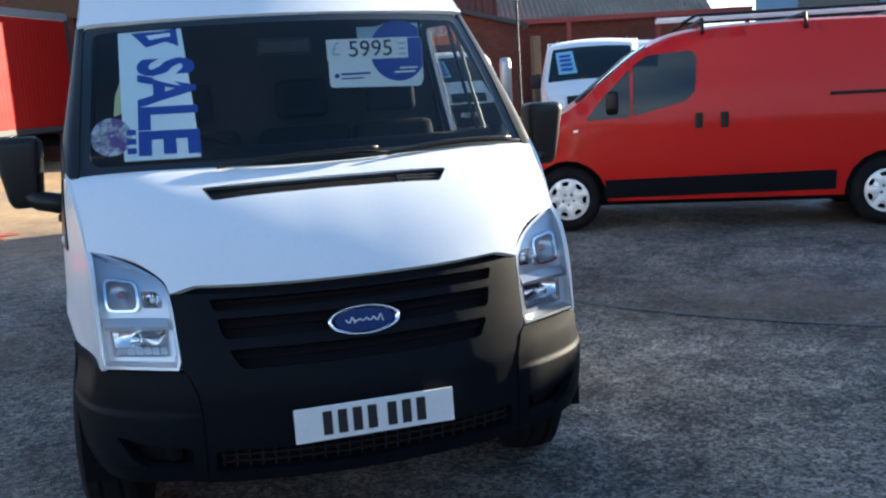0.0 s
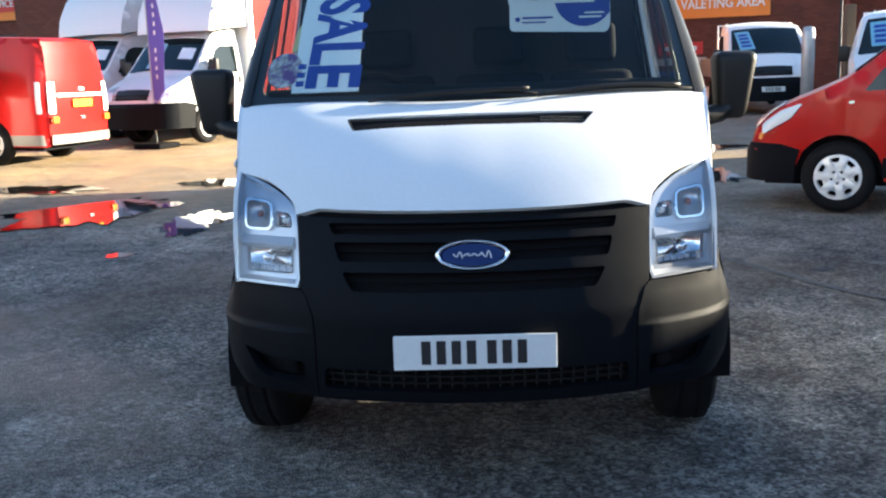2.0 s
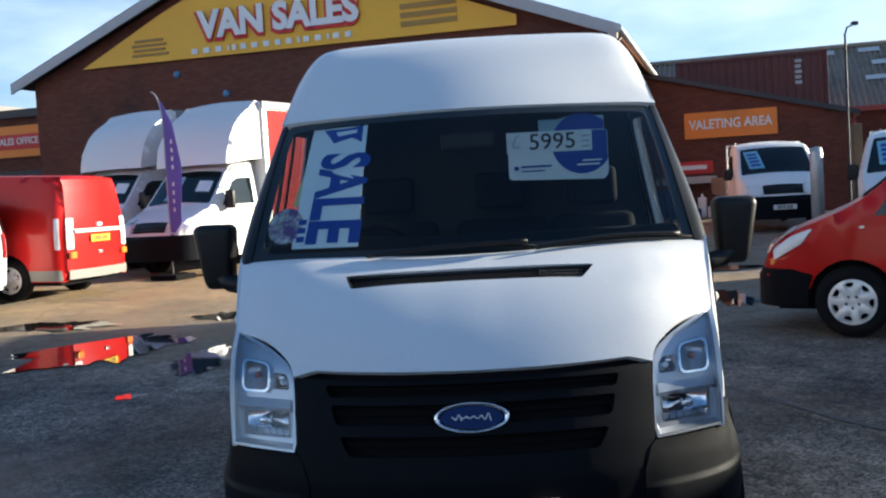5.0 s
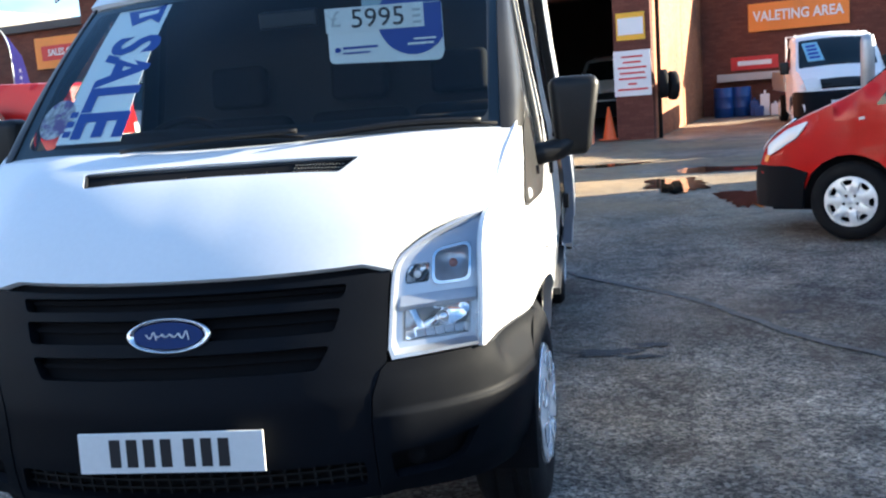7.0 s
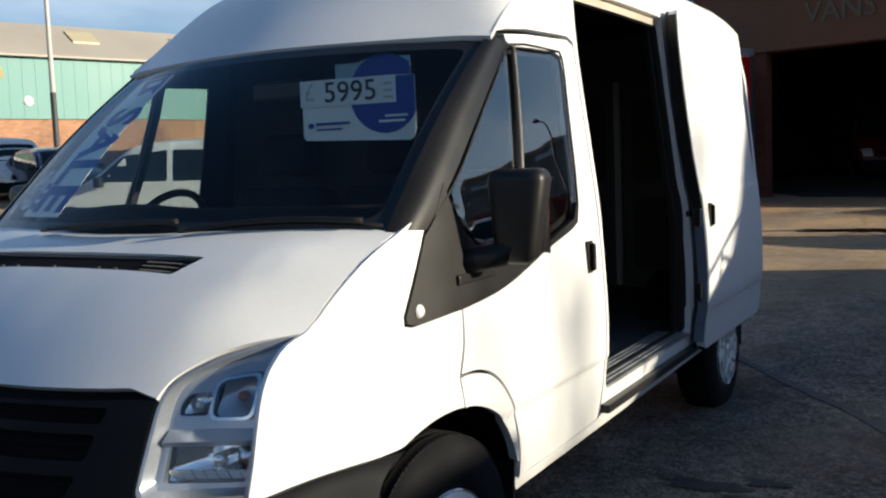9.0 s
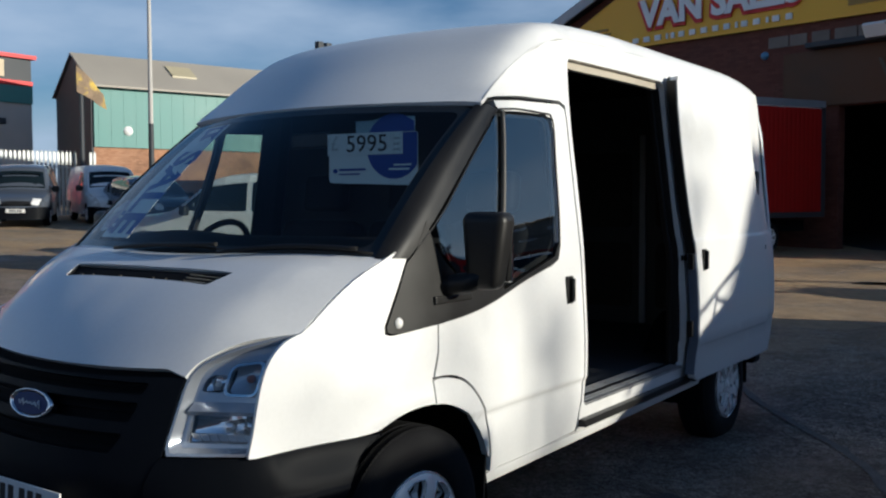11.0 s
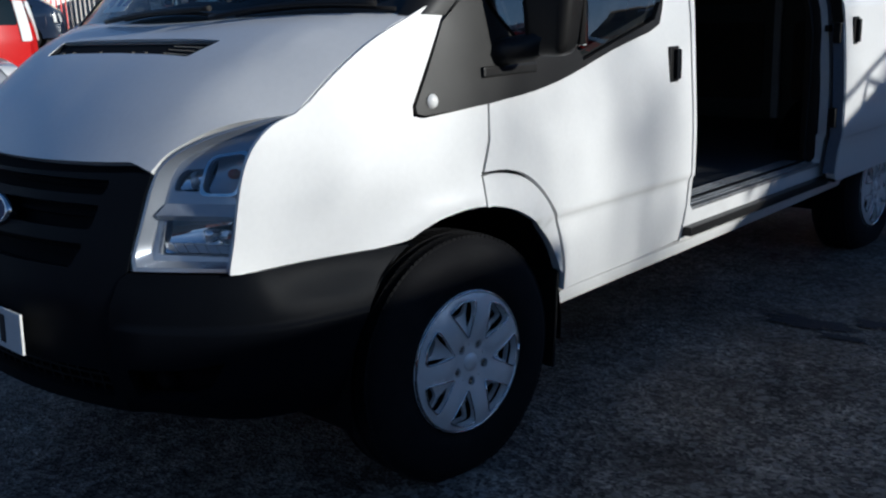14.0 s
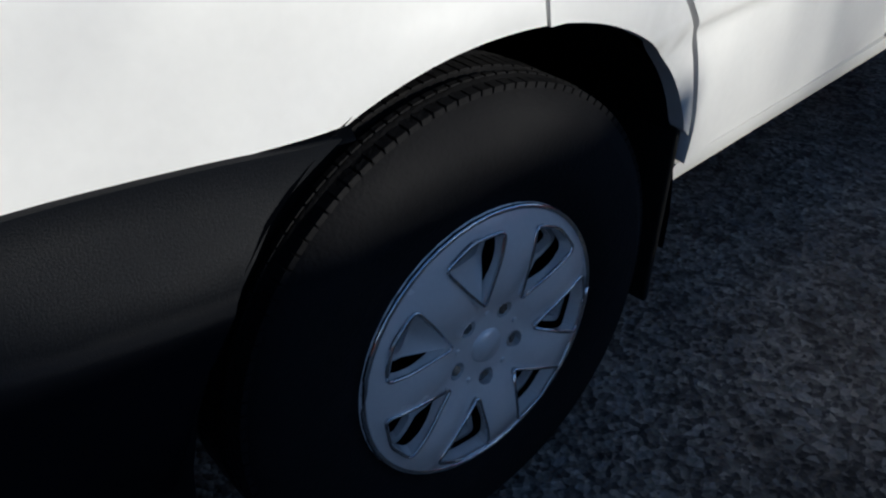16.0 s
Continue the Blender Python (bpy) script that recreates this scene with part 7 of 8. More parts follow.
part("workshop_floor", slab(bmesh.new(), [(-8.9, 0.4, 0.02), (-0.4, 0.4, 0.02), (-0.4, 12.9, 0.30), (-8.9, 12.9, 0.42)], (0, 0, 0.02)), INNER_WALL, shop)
for a, b in (((-17.0, 5.10), (-8.75, 8.50)), ((-8.75, 8.50), (0.45, 4.98))):
    part("roof_slope", slab(bmesh.new(), [(a[0], -0.35, a[1]), (b[0], -0.35, b[1]), (b[0], 20.3, b[1]), (a[0], 20.3, a[1])], (0, 0, 0.10)), ROOF_DARK, shop, "dark sheet roof")
    part("barge_board", slab(bmesh.new(), [(a[0], -0.36, a[1] - 0.18), (b[0], -0.36, b[1] - 0.18), (b[0], -0.36, b[1] + 0.12), (a[0], -0.36, a[1] + 0.12)], (0, -0.06, 0)), EDGE_GREY, shop, "pale grey verge board")
bm = bmesh.new()
pipe(bm, [(0.50, -0.6, 4.95), (0.50, 20.3, 4.95)], 0.10, 10)
part("gutter", bm, GALV, shop, "grey metal gutter")
bm = bmesh.new()
pipe(bm, [(0.50, 0.3, 4.9), (0.12, 0.3, 4.5), (0.10, 0.3, 0.0)], 0.05, 8)
part("downpipe", bm, BLACK, shop)
bm = block(bmesh.new(), (0.25, -0.55, 4.72), (0.48, -0.38, 4.95), 0.02)
part("eave_bracket", bm, PALE_WALL, shop)
sign_pts = [(-14.7, 5.46), (-2.0, 5.36), (-2.0, 5.62), (-5.2, 6.86), (-8.6, 8.12), (-12.0, 6.75)]
sg = part("sign_board", slab(bmesh.new(), upright(sign_pts, -0.12), (0, 0.08, 0)), SIGN_YELLOW, shop, "yellow gable sign board")
face_in = Matrix.Rotation(radians(90), 4, "X")
lettering("sign_letters", "VAN SALES", 0.98, SIGN_WHITE, Matrix.Translation((-8.45, -0.20, 6.24)) @ face_in, sg, extrude=0.02, bold=0.042, width=0.97, label="plain painted letters")
lettering("letter_shadow", "VAN SALES", 0.98, SIGN_RED, Matrix.Translation((-8.49, -0.16, 6.19)) @ face_in, sg, extrude=0.02, bold=0.085, width=0.97, label="red letter edging")
bm = bmesh.new()
for a, b in ((-9.30, -8.95), (-8.80, -8.30), (-8.15, -7.75)):
    block(bm, (a, -0.20, 6.86), (b, -0.16, 7.38), 0.06)
part("trade_mark", bm, SIGN_WHITE, sg, "plain white blocks")
bm = bmesh.new()
x = -11.1
for w in (0.30, 0.30, 0.30, 0.08, 0.18, 0.26, 0.28, 0.28, 0.26, 0.26, 0.10, 0.26, 0.28, 0.10, 0.28, 0.26):
    block(bm, (x, -0.165, 5.53), (x + w * 0.62, -0.125, 5.67))
    x += w + 0.07
tagged(part("sign_bar", bm, SIGN_WHITE, sg, "row of plain pale bars"), kind="stuff")
bm = bmesh.new()
for i, (x0, w) in enumerate(((-13.0, 1.15), (-12.95, 1.0), (-13.0, 1.1), (-12.9, 0.9))):
    block(bm, (x0, -0.15, 5.62 + 0.13 * i), (x0 + w, -0.125, 5.69 + 0.13 * i))
for i in range(3):
    block(bm, (-5.0, -0.15, 5.62 + 0.22 * i), (-3.5, -0.125, 5.75 + 0.22 * i))
tagged(part("sign_line", bm, surface("faded_sign_ink", (0.35, 0.22, 0.05), 0.6), sg, "plain faded bars"), kind="stuff")
ob_ = part("door_board", slab(bmesh.new(), upright([(-6.6, 3.40), (-0.86, 3.40), (-0.86, 4.70), (-6.6, 4.70)], -0.10), (0, 0.08, 0)), BOARD_SHADED, shop, "orange board over the doorway, its shade painted in")
# Letters darkened in colour too, for the same shade
lettering("board_letters", "VANS LTD", 0.62, surface("shaded_letters", (0.085, 0.070, 0.045), 0.6), Matrix.Translation((-2.85, -0.12, 4.12)) @ face_in, ob_, extrude=0.01, bold=0.008, width=1.0, label="plain painted letters")
part("notice_board", slab(bmesh.new(), upright([(-0.78, 2.30), (-0.12, 2.30), (-0.12, 2.92), (-0.78, 2.92)], -0.03), (0, 0.025, 0)), SIGN_YELLOW, shop, "yellow framed notice")
part("notice_sheet", slab(bmesh.new(), upright([(-0.74, 2.42), (-0.16, 2.42), (-0.16, 2.80), (-0.74, 2.80)], -0.045), (0, 0.014, 0)), SIGN_WHITE, shop)
nb = part("warning_board", slab(bmesh.new(), upright([(-0.88, 1.02), (-0.02, 1.02), (-0.02, 2.06), (-0.88, 2.06)], -0.03), (0, 0.025, 0)), SIGN_WHITE, shop, "white notice with plain red lines")
bm = bmesh.new()
for i, w in enumerate((0.50, 0.42, 0.66, 0.58, 0.64, 0.2, 0.70)):
    block(bm, (-0.45 - w / 2, -0.04, 1.90 - 0.125 * i), (-0.45 + w / 2, -0.031, 1.94 - 0.125 * i))
tagged(part("notice_line", bm, SIGN_RED, nb), kind="stuff")
for x, z in ((-11.7, 5.05), (-7.15, 4.75), (-10.2, 4.4)):
    bm = bmesh.new()
    lathe(bm, [(0.0, 0.10), (0.07, 0.09), (0.10, 0.03), (0.10, 0.0)], 16)
    bm.transform(Matrix.Translation((x, 0, z)) @ Matrix.Rotation(radians(-90), 4, "Z"))
    part("wall_lamp", bm, BLUE_CLAD, shop, "small round wall lamp")

for i in range(9):
    x = -7.05 + 0.56 * i
    part("band_block", block(bmesh.new(), (x, -0.03, 4.90), (x + (0.44 if i % 3 else 0.53), 0.01, 5.17), 0.008), BAND_TAN, shop, "pale block in the band below the sign")
# floodlight on a bracket over the doorway
bm = bmesh.new()
pipe(bm, [(-4.15, 0.0, 4.95), (-4.15, -0.55, 4.98)], 0.03, 6)
part("flood_bracket", bm, BLACK, shop)
bm = block(bmesh.new(), (-0.26, -0.05, -0.16), (0.26, 0.05, 0.16), 0.02)
bm.transform(Matrix.Translation((-4.15, -0.60, 4.92)) @ Matrix.Rotation(radians(35), 4, "X"))
part("floodlight", bm, SIGN_WHITE, shop, "pale floodlight head")
part("door_canopy", block(bmesh.new(), (-5.9, -0.42, 4.74), (-0.4, 0.0, 4.86), 0.02), DARK_CLAD, shop, "dark canopy rail over the doorway")

# Office building beside it
office = thing("office_building", "low dark brick building beside the workshop", "building", m=BF)
part("wall", slab(bmesh.new(), upright([(-30, -0.6), (-16.9, -0.6), (-16.9, 4.55), (-30, 4.55)], 2.0), (0, 8, 0)), BRICK, office)
part("roof", slab(bmesh.new(), [(-30.2, 1.8, 4.55), (-16.8, 1.8, 4.55), (-16.8, 10.2, 4.55), (-30.2, 10.2, 4.55)], (0, 0, 0.25)), ROOF_DARK, office)
osg = part("sign_board", slab(bmesh.new(), upright([(-20.3, 3.3), (-17.4, 3.3), (-17.4, 4.3), (-20.3, 4.3)], 1.9), (0, 0.08, 0)), SIGN_ORANGE, office, "orange office sign")
part("arrow", slab(bmesh.new(), upright([(-20.0, 3.55), (-18.0, 3.55), (-18.0, 3.40), (-17.55, 3.78), (-18.0, 4.16), (-18.0, 4.02), (-20.0, 4.02)], 1.86), (0, 0.03, 0)), SIGN_RED, osg, "red arrow")
lettering("sign_letters", "SALES OFFICE", 0.30, SIGN_WHITE, Matrix.Translation((-18.9, 1.845, 3.79)) @ face_in, osg, extrude=0.005, bold=0.004, width=0.9)
dw = part("yard_wall", slab(bmesh.new(), upright([(-28, -0.6), (-16.6, -0.6), (-16.6, 2.75), (-28, 2.75)], 0.4), (0, 0.5, 0)), DARK_CLAD, None)
dw.matrix_world = BF
tagged(dw, "charcoal steel-clad yard wall", "wall", kind="structure")

# Washing bay
bay = thing("washing_bay_building", "low dark brick building with an orange sign and sloping roof", "building", m=BF)
part("wall", slab(bmesh.new(), upright([(0.02, -0.6), (6.55, -0.6), (6.55, 3.14), (0.02, 4.86)], 9.0), (0, 5, 0)), BRICK, bay)
part("roof_edge", slab(bmesh.new(), upright([(0.02, 4.86), (6.75, 3.08), (6.75, 3.24), (0.02, 5.02)], 8.8), (0, 5.4, 0)), ROOF_DARK, bay)
vs_ = part("sign_board", slab(bmesh.new(), upright([(1.45, 2.68), (4.32, 2.68), (4.32, 3.52), (1.45, 3.52)], 8.92), (0, 0.06, 0)), SIGN_ORANGE, bay, "orange washing bay sign")
lettering("sign_letters", "VALETING AREA", 0.42, SIGN_WHITE, Matrix.Translation((2.88, 8.90, 3.11)) @ face_in, vs_, extrude=0.008, bold=0.010, width=0.83, label="plain painted letters")
part("red_notice", slab(bmesh.new(), upright([(0.9, 1.55), (2.3, 1.55), (2.3, 1.95), (0.9, 1.95)], 8.94), (0, 0.05, 0)), SIGN_RED, bay, "red notice with a pale bar")
part("notice_bar", slab(bmesh.new(), upright([(1.1, 1.68), (2.1, 1.68), (2.1, 1.82), (1.1, 1.82)], 8.92), (0, 0.02, 0)), SIGN_WHITE, bay)
part("shelf", block(bmesh.new(), (0.5, 8.6, 1.22), (2.4, 9.0, 1.45), 0.01), PALE_WALL, bay)
for i, (x, y) in enumerate(((0.75, 8.0), (1.25, 8.15))):
    bm = bmesh.new()
    lathe(bm, [(0.0, 0.0), (0.27, 0.0), (0.29, 0.02), (0.29, 0.28), (0.30, 0.30), (0.30, 0.33), (0.29, 0.35), (0.29, 0.60), (0.30, 0.62), (0.30, 0.65), (0.29, 0.67), (0.29, 0.90), (0.27, 0.92), (0.0, 0.92)], 24)
    bm.transform(BF @ Matrix.Translation((x, y, 0.12)) @ Matrix.Rotation(radians(-90), 4, "Y"))
    tagged(part("plastic_drum", bm, BARREL_BLUE), "blue plastic drum by the wall", "drum", "drums by the wall")
for x, y, h, mt in ((1.65, 7.9, 0.55, BARREL_BLUE), (1.95, 7.9, 0.75, SIGN_WHITE), (2.25, 7.8, 0.40, SIGN_WHITE), (1.80, 7.5, 0.35, BARREL_BLUE)):
    bm = block(bmesh.new(), (x - 0.13, y - 0.13, 0.14), (x + 0.13, y + 0.13, 0.14 + h * 0.86), 0.04, 3)
    rod(bm, (x, y, 0.14 + h * 0.84), (x, y, 0.14 + h), 0.035)
    bm.transform(BF)
    tagged(part("jerry_can", bm, mt, smooth=False), "plastic fluid can by the wall", "can", "fluid cans")
for k in range(2):
    bm = bmesh.new()
    lathe(bm, [(0.20, -0.09), (0.29, -0.10), (0.325, -0.07), (0.33, 0.07), (0.29, 0.10), (0.20, 0.09), (0.19, 0.0)], 28, closed=True)
    bm.transform(BF @ Matrix.Translation((0.22 + 0.20 * k, 0.15 + 0.10 * k, 1.25 - 0.06 * k)) @ Matrix.Rotation(radians(12 + 10 * k), 4, "Z"))
    tagged(part("wall_tyre", bm, RUBBER), "black tyre hung on the wall corner", "tyre", "tyres on the wall")
bm = bmesh.new()
lathe(bm, [(0.0, 0.78), (0.025, 0.78), (0.16, 0.05), (0.16, 0.0)], 20)
bm.transform(Matrix.Rotation(radians(-90), 4, "Y"))
block(bm, (-0.21, -0.21, 0.0), (0.21, 0.21, 0.035), 0.01)
bm.transform(BF @ Matrix.Translation((-1.05, 0.0, 0.03)))
cone = tagged(part("traffic_cone", bm, CONE), "orange traffic cone by the doorway pillar", "traffic cone")

# Containers, long shed, steel frame behind
for i, z0 in enumerate((0.55, 3.30)):
    c = thing("shipping_container", "dark red shipping container behind the washing bay", "container", "stacked containers", BF @ Matrix.Translation((0.9, 15.0, z0)))
    bm = bmesh.new()
    n = 40
    prev = None
    for k in range(n * 2 + 1):
        x = 5.5 * k / (n * 2)
        y = 0.05 if (k // 2) % 2 else 0.0
        row = [bm.verts.new((x, y, 0.0)), bm.verts.new((x, y, 2.6))]
        if prev:
            bm.faces.new((prev[0], prev[1], row[1], row[0]))
        prev = row
    part("ribbed_side", bm, CONTAINER, c)
    part("container_body", block(bmesh.new(), (0.02, 0.06, 0.0), (5.48, 2.4, 2.58)), CONTAINER, c)
    bm = bmesh.new()
    for x in (0.0, 5.42):
        block(bm, (x, -0.02, 0), (x + 0.08, 0.10, 2.62), 0.01)
    block(bm, (0, -0.02, 2.55), (5.5, 0.10, 2.65), 0.01)
    part("corner_post", bm, CONTAINER, c)
    bm = bmesh.new()
    for k in range(5):
        block(bm, (4.35, -0.012, 2.25 - 0.2 * k), (4.60 - 0.04 * (k % 2), -0.004, 2.37 - 0.2 * k))
    part("stencil_mark", bm, PALE_WALL, c, "plain pale stencil bars")

shed = thing("long_shed", "long shed with a grey corrugated roof and pale roof lights", "building", m=BF)
part("wall", slab(bmesh.new(), upright([(-3, -0.6), (15.4, -0.6), (15.4, 3.7), (-3, 3.7)], 17.4), (0, 0.3, 0)), BRICK, shed, "red brick shed wall")
bm = bmesh.new()
nx = 420
prev = None
for k in range(nx + 1):
    x = -3.3 + 19.0 * k / nx
    w = 0.06 * math.sin(2 * math.pi * x / 0.22)
    row = [bm.verts.new((x, 17.0, 3.72 + w)), bm.verts.new((x, 19.5, 5.25 + w)), bm.verts.new((x, 22.0, 6.78 + w))]
    if prev:
        for j in range(2):
            bm.faces.new((prev[j], prev[j + 1], row[j + 1], row[j])).smooth = True
    prev = row
part("corrugated_roof", bm, CORRUGATED, shed, "weathered corrugated roof")
for x, t in ((1.2, 0.88), (2.9, 0.88), (4.7, 0.88), (6.4, 0.88), (8.2, 0.88), (8.6, 0.66), (8.2, 0.42), (9.4, 0.55), (9.6, 0.30), (11.4, 0.72), (12.6, 0.45), (13.4, 0.86)):
    y, z = 17.0 + 5.0 * t, 3.72 + 3.06 * t
    part("roof_light", slab(bmesh.new(), [(x, y, z + 0.06), (x + 0.85, y, z + 0.06), (x + 0.85, y + 0.32, z + 0.06 + 0.196), (x, y + 0.32, z + 0.06 + 0.196)], (0, -0.01, 0.02)), SKYLIGHT, shed, "pale roof light")
bm = bmesh.new()
pipe(bm, [(-3.3, 22.0, 6.85), (15.7, 22.0, 6.85)], 0.12, 8)
part("ridge", bm, CORRUGATED, shed)
part("back_slope", slab(bmesh.new(), [(-3.3, 22.0, 6.75), (15.7, 22.0, 6.75), (15.7, 28, 3.5), (-3.3, 28, 3.5)], (0, 0, 0.05)), CORRUGATED, shed)
frame_ = thing("steel_canopy_frame", "red-painted steel canopy frame in front of the shed", "frame", m=BF)
part("beam", block(bmesh.new(), (6.4, 14.9, 3.55), (16.6, 15.05, 3.75), 0.01), STEEL_RED, frame_)
for x in (7.2, 9.2, 12.8, 16.4):
    part("post", block(bmesh.new(), (x - 0.08, 14.9, 0.0), (x + 0.08, 15.05, 3.56), 0.01), STEEL_RED, frame_)
lp = thing("lamp_post", "thin grey lamp post beside the washing bay", "lamp post", m=Matrix.Translation((11.1, 27.0, ground_z(11.1, 27.0))))
bm = bmesh.new()
rod(bm, (0, 0, -0.1), (0, 0, 5.4), 0.05, 0.035)
pipe(bm, [(0, 0, 5.4), (0.05, -0.05, 5.6), (0.25, -0.2, 5.68)], 0.03, 6)
part("pole", bm, DARK_CLAD, lp)
part("lamp_head", block(bmesh.new(), (0.12, -0.30, 5.62), (0.32, -0.12, 5.74), 0.04, 3), DARK_CLAD, lp)
blue = thing("blue_warehouse", "pale blue clad warehouse beyond the yard", "building", m=Matrix.Translation((17.0, 22.4, 0.3)) @ Matrix.Rotation(radians(-38), 4, "Z"))
part("wall", block(bmesh.new(), (0, 0, -0.5), (16, 10, 4.2)), BLUE_CLAD, blue)
for i in range(27):
    part("cladding_rib", block(bmesh.new(), (0.3 + i * 0.6, -0.05, 0), (0.36 + i * 0.6, 0.002, 4.15)), BLUE_CLAD, blue)
part("roof_trim", block(bmesh.new(), (-0.1, -0.1, 4.2), (16.1, 10.1, 4.45)), DARK_CLAD, blue)
for x in (1.2, 4.2, 7.2):
    part("window", block(bmesh.new(), (x, -0.07, 2.3), (x + 2.2, -0.02, 3.4), 0.01), DARK_GLASS, blue, "dark strip window")
bol = tagged(part("steel_bollard", lathe(bmesh.new(), [(0.0, 0.0), (0.11, 0.0), (0.11, 1.75), (0.09, 1.85), (0.0, 1.87)], 20), GALV), "tall grey steel bollard", "bollard")
bol.matrix_world = Matrix.Translation((5.85, 14.3, ground_z(5.85, 14.3))) @ Matrix.Rotation(radians(-90), 4, "Y")
bol2 = part("timber_post", block(bmesh.new(), (-0.09, -0.09, 0), (0.09, 0.09, 2.3), 0.02), surface("weathered_timber", (0.12, 0.085, 0.055), 0.85, var=0.3, scale=3, stretch=(1, 1, 0.2)))
bol2.matrix_world = Matrix.Translation((7.35, 16.4, ground_z(7.35, 16.4)))
tagged(bol2, "weathered square timber gate post", "post")

# Across the yard on the off side
teal = thing("teal_warehouse", "teal clad warehouse on a brick base with grey roof", "building", m=Matrix.Translation((-36, 25.2, 0)) @ Matrix.Rotation(radians(-16), 4, "Z") @ Matrix.Translation((36, -25.2, 0)))
zb = ground_z(-36, 30) - 0.6
part("brick_base", slab(bmesh.new(), [(-36, 25.2, zb), (-36, 60, zb), (-36, 60, 4.2), (-36, 25.2, 4.2)], (-0.4, 0, 0)), brickwork("pale_orange_brick", (0.42, 0.24, 0.14), (0.85, 0.8, 0.75)), teal)
part("cladding", slab(bmesh.new(), [(-35.9, 25.2, 4.2), (-35.9, 60, 4.2), (-35.9, 60, 7.05), (-35.9, 25.2, 7.05)], (-0.4, 0, 0)), TEAL, teal)
for i in range(58):
    part("cladding_rib", block(bmesh.new(), (-35.9, 25.4 + 0.6 * i, 4.22), (-35.89, 25.43 + 0.6 * i, 7.0)), TEAL, teal)
# This end faces away from the sun; charcoal paints its shade in
part("gable_end", slab(bmesh.new(), [(-36, 25.2, zb), (-41.2, 25.2, zb), (-41.2, 25.2, 6.9), (-38.6, 25.2, 8.75), (-36, 25.2, 7.05)], (0, -0.1, 0)), DARK_CLAD, teal, "gable end turned from the sun, shade painted in")
part("roof_slope", slab(bmesh.new(), [(-35.6, 25.0, 6.98), (-35.6, 60, 6.98), (-38.6, 60, 8.80), (-38.6, 25.0, 8.80)], (0, 0, 0.1)), surface("pale_sheet_roof", (0.36, 0.33, 0.28), 0.6, var=0.15, scale=0.3), teal, "pale grey sheet roof")
part("roof_slope", slab(bmesh.new(), [(-38.6, 25.0, 8.80), (-38.6, 60, 8.80), (-41.5, 60, 6.9), (-41.5, 25.0, 6.9)], (0, 0, 0.1)), ROOF_DARK, teal)
for y in (29.5, 35.0, 41.0):
    part("roof_light", slab(bmesh.new(), [(-37.9, y, 8.42), (-37.9, y + 1.3, 8.42), (-36.9, y + 1.3, 7.81), (-36.9, y, 7.81)], (0, 0, 0.14)), surface("yellowed_roof_light", (0.45, 0.40, 0.26), 0.5), teal)
part("vent_disc", lathe(bmesh.new(), [(0, 0.08), (0.20, 0.06), (0.23, 0.0)], 18, centre=(-35.9, 26.8, 5.0)), SIGN_WHITE, teal, "white round wall vent")
far = thing("distant_unit", "pale industrial unit with teal band and red roof line", "building")
zf = ground_z(-43, 15) - 0.6
part("wall", block(bmesh.new(), (-52, -4, zf), (-43, 26.4, 6.7)), PALE_WALL, far)
part("teal_band", block(bmesh.new(), (-52, -4, 6.7), (-42.9, 26.4, 7.6)), TEAL, far)
part("red_line", block(bmesh.new(), (-52, -4, 7.6), (-42.85, 26.4, 7.85)), SIGN_RED, far)
part("roof_wall", block(bmesh.new(), (-52, -4, 7.85), (-43, 26.4, 9.0)), DARK_CLAD, far)
part("red_line", block(bmesh.new(), (-52.2, -4.2, 9.0), (-42.8, 26.6, 9.2)), SIGN_RED, far)
for i in range(10):
    y = 23.6 - 2.6 * i
    part("window", block(bmesh.new(), (-43.1, y, 8.0), (-42.94, y + 1.3, 8.85)), surface("warm_blind", (0.50, 0.42, 0.28), 0.6), far, "pale window blind")
    part("wall_vent", block(bmesh.new(), (-43.1, y + 0.2, 5.6), (-42.9, y + 1.3, 5.9)), DARK_CLAD, far)
part("shutter", block(bmesh.new(), (-43.1, 17.0, zf), (-42.85, 21.5, 4.6)), SIGN_RED, far, "red roller shutter")
fence = thing("palisade_fence", "grey steel palisade fence behind the parked cars", "fence")
pale_me = None
for i in range(96):
    y = 4.0 + i * 0.165
    if 18.9 < y < 19.4:
        continue
    z = ground_z(-28, y)
    if pale_me is None:
        bm = slab(bmesh.new(), [(0, -0.05, 0.05), (0, 0.05, 0.05), (0, 0.05, 2.28), (0, 0.025, 2.38), (0, 0.0, 2.30), (0, -0.025, 2.38), (0, -0.05, 2.28)], (0.02, 0, 0))
        p = part("pale", bm, GALV, fence)
        pale_me = p.data
    else:
        p = new("pale", pale_me)
        p.parent = fence
    p.location = (-28, y, z)
for zz in (0.5, 1.9):
    part("fence_rail", block(bmesh.new(), (-28.06, 4.0, ground_z(-28, 12) + zz), (-28.01, 19.9, ground_z(-28, 12) + zz + 0.05)), GALV, fence)
part("fence_notice", block(bmesh.new(), (-27.97, 13.6, ground_z(-28, 14) + 1.55), (-27.95, 15.0, ground_z(-28, 14) + 1.95)), SIGN_YELLOW, fence, "faded yellow notice")
pole = thing("street_lamp", "tall pale street lamp post with a dark lower part", "street lamp", m=Matrix.Translation((-30, 23.8, ground_z(-30, 23.8))))
part("lower_column", rod(bmesh.new(), (0, 0, -0.3), (0, 0, 3.65), 0.13, 0.11), DARK_CLAD, pole)
part("column", rod(bmesh.new(), (0, 0, 3.6), (0, 0, 10.5), 0.10, 0.07), PALE_WALL, pole)
